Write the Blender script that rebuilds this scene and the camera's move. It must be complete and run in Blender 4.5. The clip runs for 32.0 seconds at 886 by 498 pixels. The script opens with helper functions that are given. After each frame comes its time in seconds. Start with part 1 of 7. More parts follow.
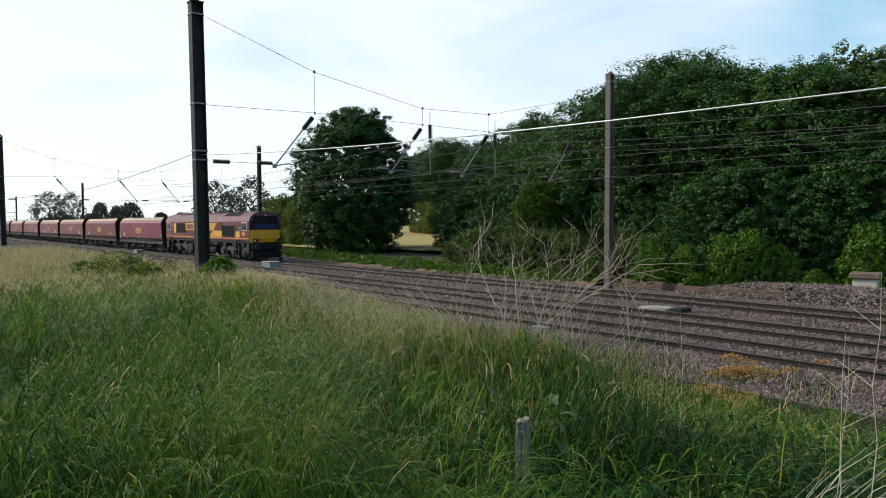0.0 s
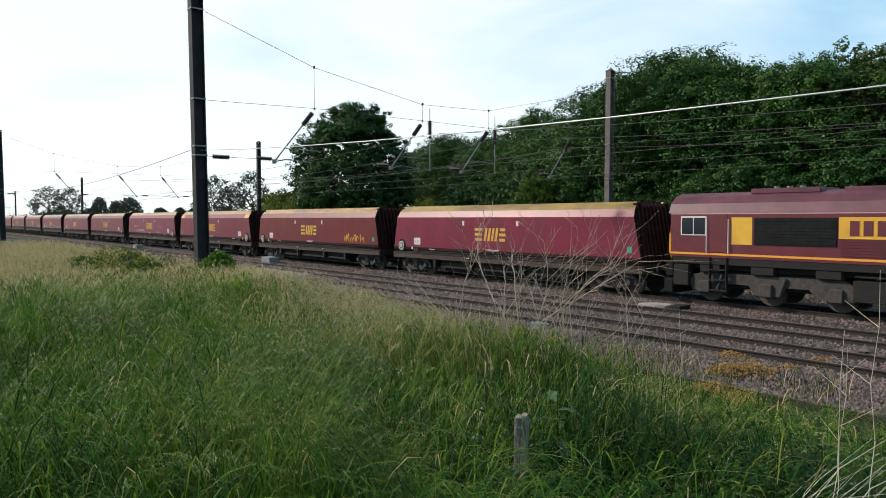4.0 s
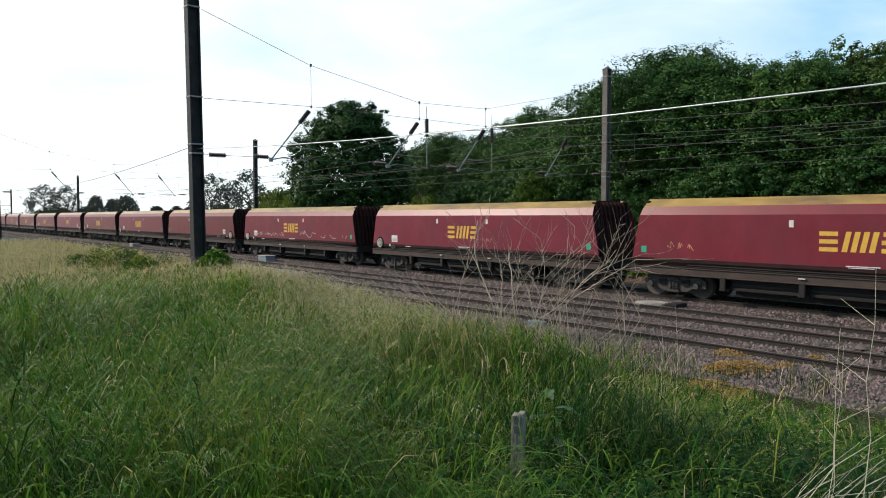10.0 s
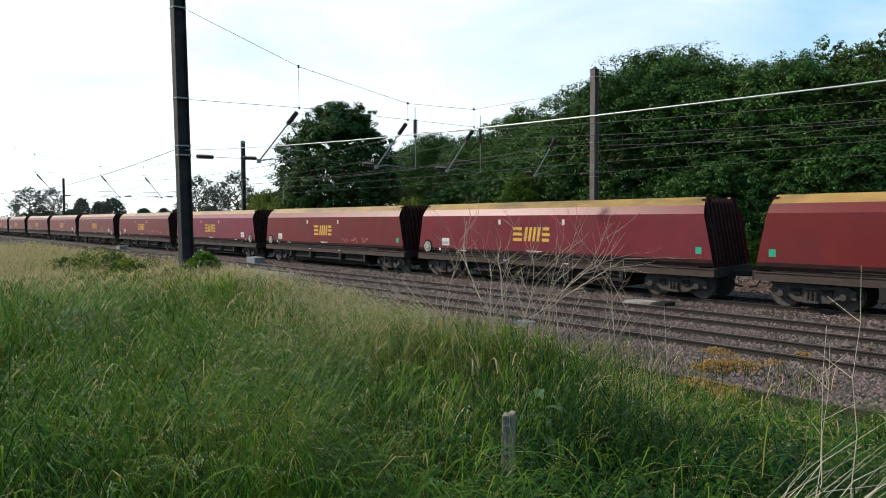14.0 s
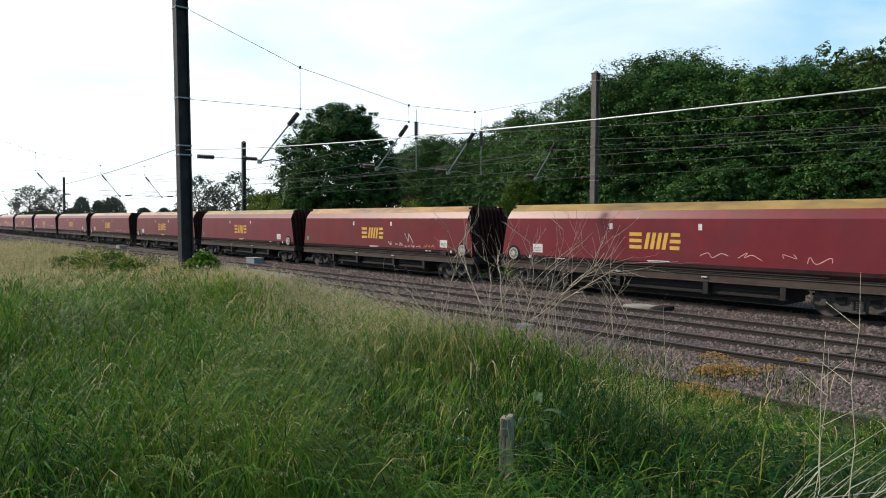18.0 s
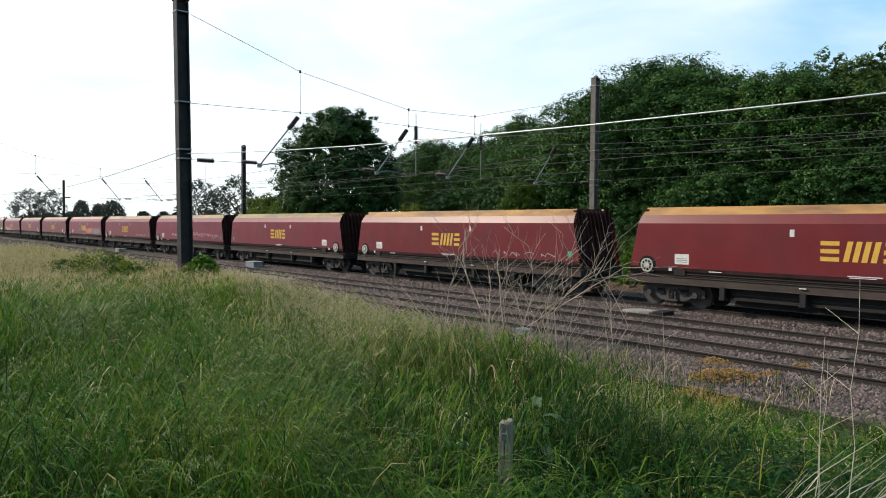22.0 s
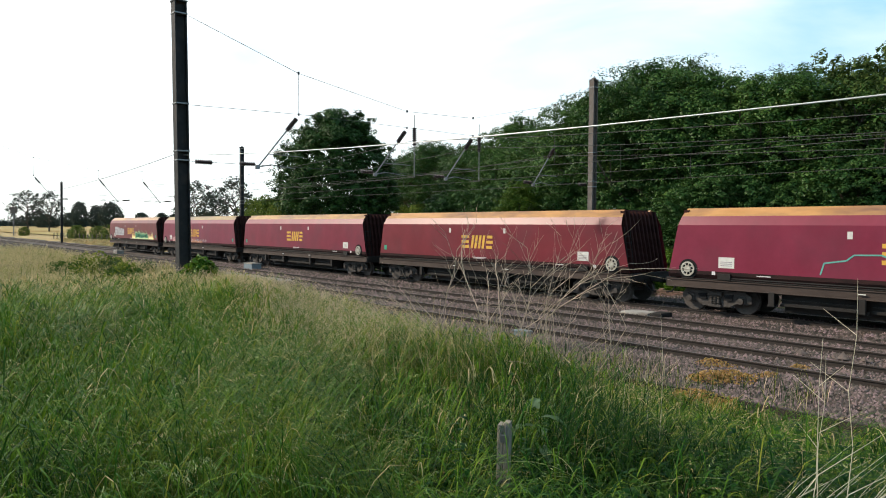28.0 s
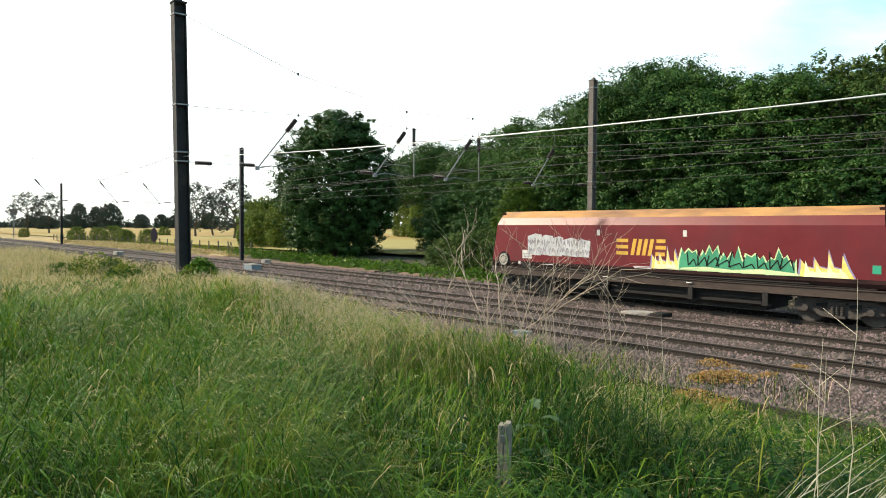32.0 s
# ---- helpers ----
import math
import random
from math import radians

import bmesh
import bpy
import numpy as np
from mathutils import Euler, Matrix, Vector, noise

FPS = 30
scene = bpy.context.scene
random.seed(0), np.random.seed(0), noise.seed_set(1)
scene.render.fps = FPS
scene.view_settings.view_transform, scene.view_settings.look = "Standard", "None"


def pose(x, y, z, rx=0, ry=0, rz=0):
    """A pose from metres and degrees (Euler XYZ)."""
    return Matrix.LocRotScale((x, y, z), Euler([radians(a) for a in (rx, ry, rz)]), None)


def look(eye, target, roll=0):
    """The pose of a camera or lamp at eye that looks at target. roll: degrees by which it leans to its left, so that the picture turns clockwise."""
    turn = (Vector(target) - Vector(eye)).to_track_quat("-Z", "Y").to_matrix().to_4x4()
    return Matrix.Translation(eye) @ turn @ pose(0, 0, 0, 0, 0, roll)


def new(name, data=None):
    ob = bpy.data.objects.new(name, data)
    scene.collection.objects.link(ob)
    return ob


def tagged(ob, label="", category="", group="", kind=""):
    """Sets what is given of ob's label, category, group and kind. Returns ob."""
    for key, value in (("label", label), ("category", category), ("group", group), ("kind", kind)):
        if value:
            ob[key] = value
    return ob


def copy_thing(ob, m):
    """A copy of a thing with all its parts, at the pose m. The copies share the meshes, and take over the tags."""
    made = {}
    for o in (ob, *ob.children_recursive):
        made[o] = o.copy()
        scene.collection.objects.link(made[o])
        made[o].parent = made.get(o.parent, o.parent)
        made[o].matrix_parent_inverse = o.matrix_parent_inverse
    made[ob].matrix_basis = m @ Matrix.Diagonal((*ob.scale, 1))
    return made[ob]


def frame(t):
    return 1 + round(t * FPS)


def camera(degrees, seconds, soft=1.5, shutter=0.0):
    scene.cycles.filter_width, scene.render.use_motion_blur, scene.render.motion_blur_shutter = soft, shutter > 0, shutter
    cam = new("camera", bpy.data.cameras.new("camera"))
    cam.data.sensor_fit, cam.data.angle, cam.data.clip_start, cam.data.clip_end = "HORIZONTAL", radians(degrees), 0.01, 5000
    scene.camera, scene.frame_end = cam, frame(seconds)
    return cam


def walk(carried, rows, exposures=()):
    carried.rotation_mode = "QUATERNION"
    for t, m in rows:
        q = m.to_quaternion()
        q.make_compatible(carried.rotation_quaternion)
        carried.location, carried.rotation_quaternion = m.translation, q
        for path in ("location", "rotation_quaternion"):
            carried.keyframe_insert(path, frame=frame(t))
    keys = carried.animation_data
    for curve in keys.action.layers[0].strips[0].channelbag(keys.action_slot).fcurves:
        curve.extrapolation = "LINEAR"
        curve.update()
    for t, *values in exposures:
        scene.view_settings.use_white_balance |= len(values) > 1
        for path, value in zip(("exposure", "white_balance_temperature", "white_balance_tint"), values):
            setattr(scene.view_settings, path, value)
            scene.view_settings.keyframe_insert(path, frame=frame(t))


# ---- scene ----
cam = camera(66.15, 32.0, soft=1.0)
EYE = (0.0, 0.0, 2.951)
walk(cam, [
    (0.0, pose(*EYE, 87.700, 0.316, 50.368)),
    (0.5, pose(*EYE, 87.623, 0.389, 50.539)),
    (1.0, pose(*EYE, 87.533, 0.261, 50.612)),
    (1.5, pose(*EYE, 87.425, 0.401, 50.723)),
    (2.0, pose(*EYE, 87.293, 0.258, 50.588)),
    (2.5, pose(*EYE, 87.346, 0.178, 50.429)),
    (3.0, pose(*EYE, 87.445, 0.304, 50.396)),
    (3.5, pose(*EYE, 87.396, 0.173, 50.416)),
    (5.5, pose(*EYE, 87.393, 0.063, 50.120)),
    (6.0, pose(*EYE, 87.305, 0.263, 50.296)),
    (6.5, pose(*EYE, 87.335, 0.179, 50.195)),
    (7.0, pose(*EYE, 87.434, 0.226, 50.159)),
    (7.5, pose(*EYE, 87.500, 0.231, 50.100)),
    (8.0, pose(*EYE, 87.417, 0.192, 50.095)),
    (8.5, pose(*EYE, 87.279, -0.037, 49.979)),
    (9.0, pose(*EYE, 87.299, 0.072, 50.051)),
    (9.5, pose(*EYE, 87.331, 0.155, 50.060)),
    (10.0, pose(*EYE, 87.233, 0.121, 50.074)),
    (10.5, pose(*EYE, 87.080, -0.068, 49.837)),
    (11.0, pose(*EYE, 87.471, -0.084, 49.088)),
    (11.5, pose(*EYE, 87.564, 0.229, 48.525)),
    (12.0, pose(*EYE, 87.349, 0.043, 48.522)),
    (12.5, pose(*EYE, 87.360, 0.259, 48.712)),
    (13.0, pose(*EYE, 87.493, 0.346, 48.818)),
    (13.5, pose(*EYE, 87.378, 0.331, 48.950)),
    (14.0, pose(*EYE, 87.278, 0.462, 49.153)),
    (14.5, pose(*EYE, 87.258, 0.560, 49.342)),
    (16.5, pose(*EYE, 87.725, 0.249, 49.405)),
    (17.0, pose(*EYE, 87.599, 0.146, 49.182)),
    (17.5, pose(*EYE, 87.594, -0.011, 49.101)),
    (18.0, pose(*EYE, 87.473, -0.099, 49.155)),
    (18.5, pose(*EYE, 87.355, -0.132, 49.201)),
    (19.0, pose(*EYE, 87.209, -0.190, 49.212)),
    (19.5, pose(*EYE, 87.160, -0.344, 49.239)),
    (20.0, pose(*EYE, 87.293, -0.257, 49.122)),
    (20.5, pose(*EYE, 87.338, -0.141, 49.183)),
    (21.0, pose(*EYE, 87.597, -0.240, 49.072)),
    (21.5, pose(*EYE, 87.590, -0.218, 49.128)),
    (22.0, pose(*EYE, 87.831, -0.245, 49.119)),
    (22.5, pose(*EYE, 87.772, -0.379, 49.145)),
    (23.0, pose(*EYE, 87.746, -0.368, 49.069)),
    (23.5, pose(*EYE, 87.880, -0.216, 48.911)),
    (24.0, pose(*EYE, 87.825, -0.247, 48.898)),
    (24.5, pose(*EYE, 87.825, -0.313, 48.834)),
    (25.0, pose(*EYE, 87.866, -0.445, 48.691)),
    (25.5, pose(*EYE, 87.787, -0.371, 48.951)),
    (27.5, pose(*EYE, 87.924, -0.407, 48.844)),
    (28.0, pose(*EYE, 87.963, -0.238, 48.978)),
    (28.5, pose(*EYE, 88.039, -0.236, 48.924)),
    (29.0, pose(*EYE, 88.033, -0.250, 48.947)),
    (29.5, pose(*EYE, 87.971, -0.301, 48.921)),
    (30.0, pose(*EYE, 88.025, -0.218, 48.893)),
    (30.5, pose(*EYE, 87.948, -0.131, 48.891)),
    (31.0, pose(*EYE, 87.766, -0.222, 48.843)),
    (31.5, pose(*EYE, 87.820, -0.247, 48.860)),
    (32.0, pose(*EYE, 88.016, -0.117, 48.967)),
], exposures=[(0.0, -0.44, 6500, 10), (3.5, -0.40, 6500, 10), (6.0, -0.32, 6500, 10), (24.0, -0.30, 6550, 10), (28.0, -0.10, 6800, 10), (30.5, 0.20, 7150, 8), (32.0, 0.30, 7200, 8)])

# ---- plan (metres): x runs along the railway in the train's direction, y away from the camera, z up from rail top ----
TRACKS = (23.2, 18.82, 15.52)      # centre lines of the three running lines
SIDING = 11.0                      # overgrown fourth line
SPANS = (-19.6, -57.6, -126.3, -198.0, -268.0)   # rows of overhead line masts
rng = np.random.default_rng(7)


def smooth(a, b, v):
    u = np.clip((np.asarray(v, float) - a) / (b - a), 0, 1)
    return u * u * (3 - 2 * u)


def ripple(x, y):
    return 0.05 * np.sin(1.3 * x + 0.7 * y) + 0.04 * np.sin(2.9 * y - 1.1 * x) + 0.03 * np.sin(5.1 * x + 3.7 * y)


def ground_z(x, y):
    """Height of the ground: grassy bank, railway formation, far verge, fields."""
    x, y = np.asarray(x, float), np.asarray(y, float)
    brow = np.interp(x, (-60, -30, -20, -12, -5, 0, 6), (8.2, 7.6, 7.6, 5.9, 3.6, 2.6, 2.4))
    toe = np.interp(x, (-60, -22, -12, 0), (11.0, 10.6, 9.6, 9.4))
    bank = 1.30 + ripple(x, y) * 0.8 - 0.35 * smooth(1.0, brow, y) * smooth(-14, -4, x)
    z = bank + (-0.34 - bank) * smooth(0, 1, (y - brow) / (toe - brow))
    far = np.where(y > 26.5, smooth(26.5, 31, y) * 0.25 + ripple(x, y) * 0.5 * smooth(27, 31, y), 0)
    return z + far + 0.2 * smooth(120, 400, y)


# ---- world and sun ----
SUN_ELEV, SUN_AZ = radians(34), math.atan2(-0.62, -0.80)
world = bpy.data.worlds.new("World")
scene.world = world
world.use_nodes = True
wn, wl = world.node_tree.nodes, world.node_tree.links
wn.clear()
sky = wn.new("ShaderNodeTexSky")
sky.sky_type, sky.sun_disc = "NISHITA", False
sky.sun_elevation, sky.sun_rotation = SUN_ELEV, math.pi / 2 - SUN_AZ
sky.air_density, sky.dust_density, sky.ozone_density = 1.0, 0.7, 2.5
tc = wn.new("ShaderNodeTexCoord")
mp = wn.new("ShaderNodeMapping")
mp.inputs["Scale"].default_value = (1.0, 1.0, 4.0)
cloud = wn.new("ShaderNodeTexNoise")
cloud.inputs["Scale"].default_value, cloud.inputs["Detail"].default_value, cloud.inputs["Roughness"].default_value = 1.6, 6, 0.5
cloud.inputs["Distortion"].default_value = 0.6
ramp = wn.new("ShaderNodeValToRGB")
ramp.color_ramp.elements[0].position, ramp.color_ramp.elements[1].position = 0.30, 0.62
ramp.color_ramp.elements[0].color, ramp.color_ramp.elements[1].color = (4.1, 7.4, 9.9, 1), (10.8, 11.8, 12.2, 1)
mix = wn.new("ShaderNodeMix")
mix.data_type = "RGBA"
mix.inputs[0].default_value = 0.78
bg = wn.new("ShaderNodeBackground")
bg.inputs["Strength"].default_value = 0.14
wo = wn.new("ShaderNodeOutputWorld")
wl.new(tc.outputs["Generated"], mp.inputs["Vector"])
wl.new(mp.outputs["Vector"], cloud.inputs["Vector"])
# whiter haze towards the sun's side, clearer blue away from it
sep = wn.new("ShaderNodeSeparateXYZ")
side = wn.new("ShaderNodeMapRange")
side.inputs["From Min"].default_value, side.inputs["From Max"].default_value = -0.95, -0.25
side.inputs["To Min"].default_value, side.inputs["To Max"].default_value = 0.20, -0.20
total = wn.new("ShaderNodeMath")
wl.new(tc.outputs["Generated"], sep.inputs["Vector"])
wl.new(sep.outputs["X"], side.inputs["Value"])
wl.new(side.outputs["Result"], total.inputs[0])
wl.new(cloud.outputs["Fac"], total.inputs[1])
wl.new(total.outputs["Value"], ramp.inputs["Fac"])
wl.new(ramp.outputs["Color"], mix.inputs[7])
wl.new(sky.outputs["Color"], mix.inputs[6])
# the haze thins upwards into a deeper sky
height = wn.new("ShaderNodeMapRange")
height.interpolation_type = "SMOOTHSTEP"
height.inputs["From Min"].default_value, height.inputs["From Max"].default_value = 0.28, 0.85
height.inputs["To Min"].default_value, height.inputs["To Max"].default_value = 1.0, 0.42
thin = wn.new("ShaderNodeVectorMath")
thin.operation = "SCALE"
wl.new(sep.outputs["Z"], height.inputs["Value"])
wl.new(height.outputs["Result"], thin.inputs["Scale"])
wl.new(mix.outputs[2], thin.inputs[0])
wl.new(thin.outputs["Vector"], bg.inputs["Color"])
wl.new(bg.outputs["Background"], wo.inputs["Surface"])
sun = new("sun", bpy.data.lights.new("sun", "SUN"))
sun.data.energy, sun.data.angle, sun.data.color = 5.0, radians(3.0), (1.0, 0.90, 0.76)
to_sun = Vector((math.cos(SUN_AZ) * math.cos(SUN_ELEV), math.sin(SUN_AZ) * math.cos(SUN_ELEV), math.sin(SUN_ELEV)))
sun.matrix_basis = look(to_sun * 60, (0, 0, 0))


# ---- materials ----
def mat(name, base, base2=None, scale=6.0, rough=0.8, metal=0.0, bump=0.0, bump_scale=40.0, random_tint=0.0, island=False,
        translucent=0.0, stretch=(1, 1, 1), dirt=None, dirt_scale=1.5, dirt_at=(0.45, 0.7), coat=0.0, spec=0.5):
    """A node material: two noise scales of colour, bump, optional dirt patches and a random tint per object or island."""
    m = bpy.data.materials.new(name)
    m.use_nodes = True
    n, l = m.node_tree.nodes, m.node_tree.links
    b = n["Principled BSDF"]
    b.inputs["Roughness"].default_value, b.inputs["Metallic"].default_value = rough, metal
    b.inputs["Specular IOR Level"].default_value = spec
    if coat:
        b.inputs["Coat Weight"].default_value, b.inputs["Coat Roughness"].default_value = coat, 0.15
    co = n.new("ShaderNodeTexCoord")
    mpg = n.new("ShaderNodeMapping")
    mpg.inputs["Scale"].default_value = stretch
    l.new(co.outputs["Object"], mpg.inputs["Vector"])
    nz = n.new("ShaderNodeTexNoise")
    nz.inputs["Scale"].default_value, nz.inputs["Detail"].default_value, nz.inputs["Roughness"].default_value = scale, 6, 0.65
    l.new(mpg.outputs["Vector"], nz.inputs["Vector"])
    rp = n.new("ShaderNodeValToRGB")
    rp.color_ramp.elements[0].position, rp.color_ramp.elements[1].position = 0.3, 0.7
    rp.color_ramp.elements[0].color = (*base, 1)
    rp.color_ramp.elements[1].color = (*(base2 or [c * 1.25 for c in base]), 1)
    l.new(nz.outputs["Fac"], rp.inputs["Fac"])
    col = rp.outputs["Color"]
    if dirt:
        nd = n.new("ShaderNodeTexNoise")
        nd.inputs["Scale"].default_value, nd.inputs["Detail"].default_value = dirt_scale, 8
        l.new(mpg.outputs["Vector"], nd.inputs["Vector"])
        rd = n.new("ShaderNodeMapRange")
        rd.inputs["From Min"].default_value, rd.inputs["From Max"].default_value = dirt_at
        l.new(nd.outputs["Fac"], rd.inputs["Value"])
        mx = n.new("ShaderNodeMix")
        mx.data_type = "RGBA"
        l.new(rd.outputs["Result"], mx.inputs[0])
        l.new(col, mx.inputs[6])
        mx.inputs[7].default_value = (*dirt, 1)
        col = mx.outputs[2]
    if random_tint:
        if island:
            src = n.new("ShaderNodeNewGeometry").outputs["Random Per Island"]
        else:
            src = n.new("ShaderNodeObjectInfo").outputs["Random"]
        mr = n.new("ShaderNodeMapRange")
        mr.inputs["To Min"].default_value, mr.inputs["To Max"].default_value = 1 - random_tint, 1 + random_tint
        l.new(src, mr.inputs["Value"])
        hs = n.new("ShaderNodeHueSaturation")
        l.new(mr.outputs["Result"], hs.inputs["Value"])
        l.new(col, hs.inputs["Color"])
        hr = n.new("ShaderNodeMapRange")
        hr.inputs["To Min"].default_value, hr.inputs["To Max"].default_value = 0.5 + random_tint * 0.08, 0.5 - random_tint * 0.08
        l.new(src, hr.inputs["Value"])
        l.new(hr.outputs["Result"], hs.inputs["Hue"])
        col = hs.outputs["Color"]
    l.new(col, b.inputs["Base Color"])
    if bump:
        nb = n.new("ShaderNodeTexNoise")
        nb.inputs["Scale"].default_value, nb.inputs["Detail"].default_value = bump_scale, 5
        l.new(mpg.outputs["Vector"], nb.inputs["Vector"])
        bp = n.new("ShaderNodeBump")
        bp.inputs["Strength"].default_value, bp.inputs["Distance"].default_value = min(1.0, bump), 0.02
        l.new(nb.outputs["Fac"], bp.inputs["Height"])
        l.new(bp.outputs["Normal"], b.inputs["Normal"])
    if translucent:
        tr = n.new("ShaderNodeBsdfTranslucent")
        l.new(col, tr.inputs["Color"])
        ms = n.new("ShaderNodeMixShader")
        ms.inputs[0].default_value = translucent
        l.new(b.outputs[0], ms.inputs[1])
        l.new(tr.outputs[0], ms.inputs[2])
        l.new(ms.outputs[0], n["Material Output"].inputs["Surface"])
    return m


def plain(name, color, rough=0.6, metal=0.0, emit=0.0):
    m = bpy.data.materials.new(name)
    m.use_nodes = True
    b = m.node_tree.nodes["Principled BSDF"]
    b.inputs["Base Color"].default_value = (*color, 1)
    b.inputs["Roughness"].default_value, b.inputs["Metallic"].default_value = rough, metal
    if emit:
        b.inputs["Emission Color"].default_value, b.inputs["Emission Strength"].default_value = (*color, 1), emit
    return m


M_SOIL = mat("soil_grass", (0.02, 0.032, 0.01), (0.055, 0.058, 0.022), 2.5, 0.95, bump=0.8, bump_scale=30, dirt=(0.05, 0.036, 0.02), dirt_scale=0.7)
M_FIELD = mat("wheat_field", (0.27, 0.165, 0.034), (0.36, 0.235, 0.06), 0.05, 0.9, bump=0.6, bump_scale=8, dirt=(0.33, 0.30, 0.10), dirt_scale=0.012)
M_BALLAST = mat("ballast", (0.022, 0.017, 0.015), (0.055, 0.042, 0.037), 14, 0.9, bump=1.0, bump_scale=26, dirt=(0.12, 0.075, 0.06), dirt_scale=0.5)
M_STONE = mat("ballast_stone", (0.075, 0.054, 0.049), (0.215, 0.165, 0.15), 9, 0.9, random_tint=0.75, island=True)
M_RAIL = mat("rail_side", (0.018, 0.013, 0.011), (0.036, 0.026, 0.021), 8, 0.85, 0.0, bump=0.3)
M_RAILTOP = mat("rail_top", (0.24, 0.21, 0.195), (0.16, 0.125, 0.11), 3, 0.45, 0.8, stretch=(0.2, 3, 3))
M_SLEEPER = mat("sleeper", (0.07, 0.053, 0.045), (0.13, 0.105, 0.092), 5, 0.9, bump=0.4, random_tint=0.2)
M_MAST = mat("mast_paint", (0.013, 0.0135, 0.015), (0.026, 0.027, 0.029), 3, 0.7, 0.0, spec=0.25, bump=0.15, dirt=(0.06, 0.047, 0.04), dirt_scale=2.0, dirt_at=(0.5, 0.85))
M_MASTR = mat("mast_weathered", (0.085, 0.072, 0.065), (0.15, 0.13, 0.118), 3, 0.75, 0.0, bump=0.15, dirt=(0.10, 0.07, 0.055), dirt_scale=2.5)
M_STEEL = mat("galvanised", (0.17, 0.17, 0.175), (0.25, 0.25, 0.25), 9, 0.45, 0.7)
M_ARM = mat("arm_tube", (0.13, 0.13, 0.13), (0.21, 0.21, 0.205), 9, 0.6, 0.1)
M_WIRE = mat("wire", (0.055, 0.05, 0.05), (0.09, 0.085, 0.085), 4, 0.8)
M_WIREB = mat("bright_cable", (0.55, 0.56, 0.57), (0.68, 0.68, 0.68), 4, 0.4, 0.4)
M_INSUL = mat("brown_insulator", (0.022, 0.016, 0.018), (0.045, 0.03, 0.03), 9, 0.3)
M_CONC = mat("concrete", (0.30, 0.28, 0.26), (0.42, 0.40, 0.37), 7, 0.9, bump=0.4, dirt=(0.16, 0.13, 0.11), dirt_scale=1.4)
M_WOOD = mat("grey_wood", (0.20, 0.17, 0.13), (0.34, 0.30, 0.24), 5, 0.9, bump=0.5, bump_scale=25, stretch=(4, 4, 0.5))
M_POST = mat("old_fence_wood", (0.10, 0.08, 0.065), (0.2, 0.17, 0.14), 6, 0.9, bump=0.4)
M_LEAF = mat("leaf_dark", (0.022, 0.062, 0.015), (0.052, 0.115, 0.026), 0.35, 0.45, random_tint=0.3, island=True, translucent=0.12, spec=0.15)
M_LEAF2 = mat("leaf_mid", (0.034, 0.086, 0.018), (0.072, 0.148, 0.030), 0.35, 0.45, random_tint=0.3, island=True, translucent=0.12, spec=0.15)
M_YG = mat("leaf_yellow_green", (0.045, 0.09, 0.010), (0.09, 0.15, 0.02), 0.35, 0.6, random_tint=0.25, island=True, translucent=0.3, spec=0.15)
M_HAW = mat("leaf_hawthorn", (0.05, 0.09, 0.022), (0.10, 0.15, 0.038), 0.5, 0.6, random_tint=0.3, island=True, translucent=0.25, spec=0.15)
M_IVY = mat("leaf_bright", (0.05, 0.125, 0.012), (0.115, 0.215, 0.022), 0.6, 0.4, random_tint=0.45, island=True, translucent=0.25, spec=0.15)
# distant leaves: the haze of the air is mixed into this grey-green
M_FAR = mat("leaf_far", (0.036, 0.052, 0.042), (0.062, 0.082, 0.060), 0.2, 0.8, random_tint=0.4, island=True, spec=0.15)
M_DRY = mat("dry_verge", (0.34, 0.22, 0.09), (0.46, 0.33, 0.15), 1.5, 0.95, bump=0.8, bump_scale=12, dirt=(0.16, 0.16, 0.05), dirt_scale=0.35)
M_HEDGE = mat("leaf_hedge", (0.075, 0.125, 0.017), (0.155, 0.21, 0.034), 0.35, 0.55, random_tint=0.5, island=True, translucent=0.25, spec=0.15)
M_BARK = mat("bark", (0.05, 0.038, 0.028), (0.11, 0.09, 0.07), 5, 0.95, bump=0.8, bump_scale=14)
M_TWIGD = mat("brown_twig", (0.13, 0.095, 0.07), (0.22, 0.17, 0.13), 6, 0.9, random_tint=0.3, island=True)
M_TWIG = mat("dead_twig", (0.31, 0.235, 0.175), (0.50, 0.395, 0.30), 6, 0.85, random_tint=0.25, island=True)
M_GRASS = mat("grass_green", (0.036, 0.104, 0.009), (0.105, 0.212, 0.020), 0.8, 0.45, random_tint=0.45, island=True, translucent=0.25, spec=0.1)
M_GRASS2 = mat("grass_olive", (0.115, 0.165, 0.022), (0.22, 0.255, 0.048), 0.8, 0.55, random_tint=0.4, island=True, translucent=0.35, spec=0.04)
M_STRAW = mat("grass_straw", (0.45, 0.35, 0.17), (0.62, 0.52, 0.29), 1.0, 0.7, random_tint=0.3, island=True, translucent=0.25, spec=0.04)
M_BLEACH = mat("bleached_stalk", (0.50, 0.42, 0.30), (0.68, 0.61, 0.48), 3.0, 0.8, random_tint=0.25, island=True, spec=0.1)
M_SILVERG = mat("silvery_grass", (0.30, 0.36, 0.15), (0.48, 0.52, 0.26), 1.0, 0.7, random_tint=0.3, island=True, translucent=0.2, spec=0.1)
M_HAZE = mat("grass_flower", (0.48, 0.37, 0.24), (0.66, 0.53, 0.37), 1.0, 0.8, random_tint=0.3, island=True, translucent=0.25, spec=0.04)
# deep green, darkened to paint the dark gaps between lit blades
M_GRASSD = mat("grass_deep", (0.008, 0.036, 0.006), (0.022, 0.072, 0.012), 0.8, 0.45, random_tint=0.4, island=True, translucent=0.25, spec=0.06)
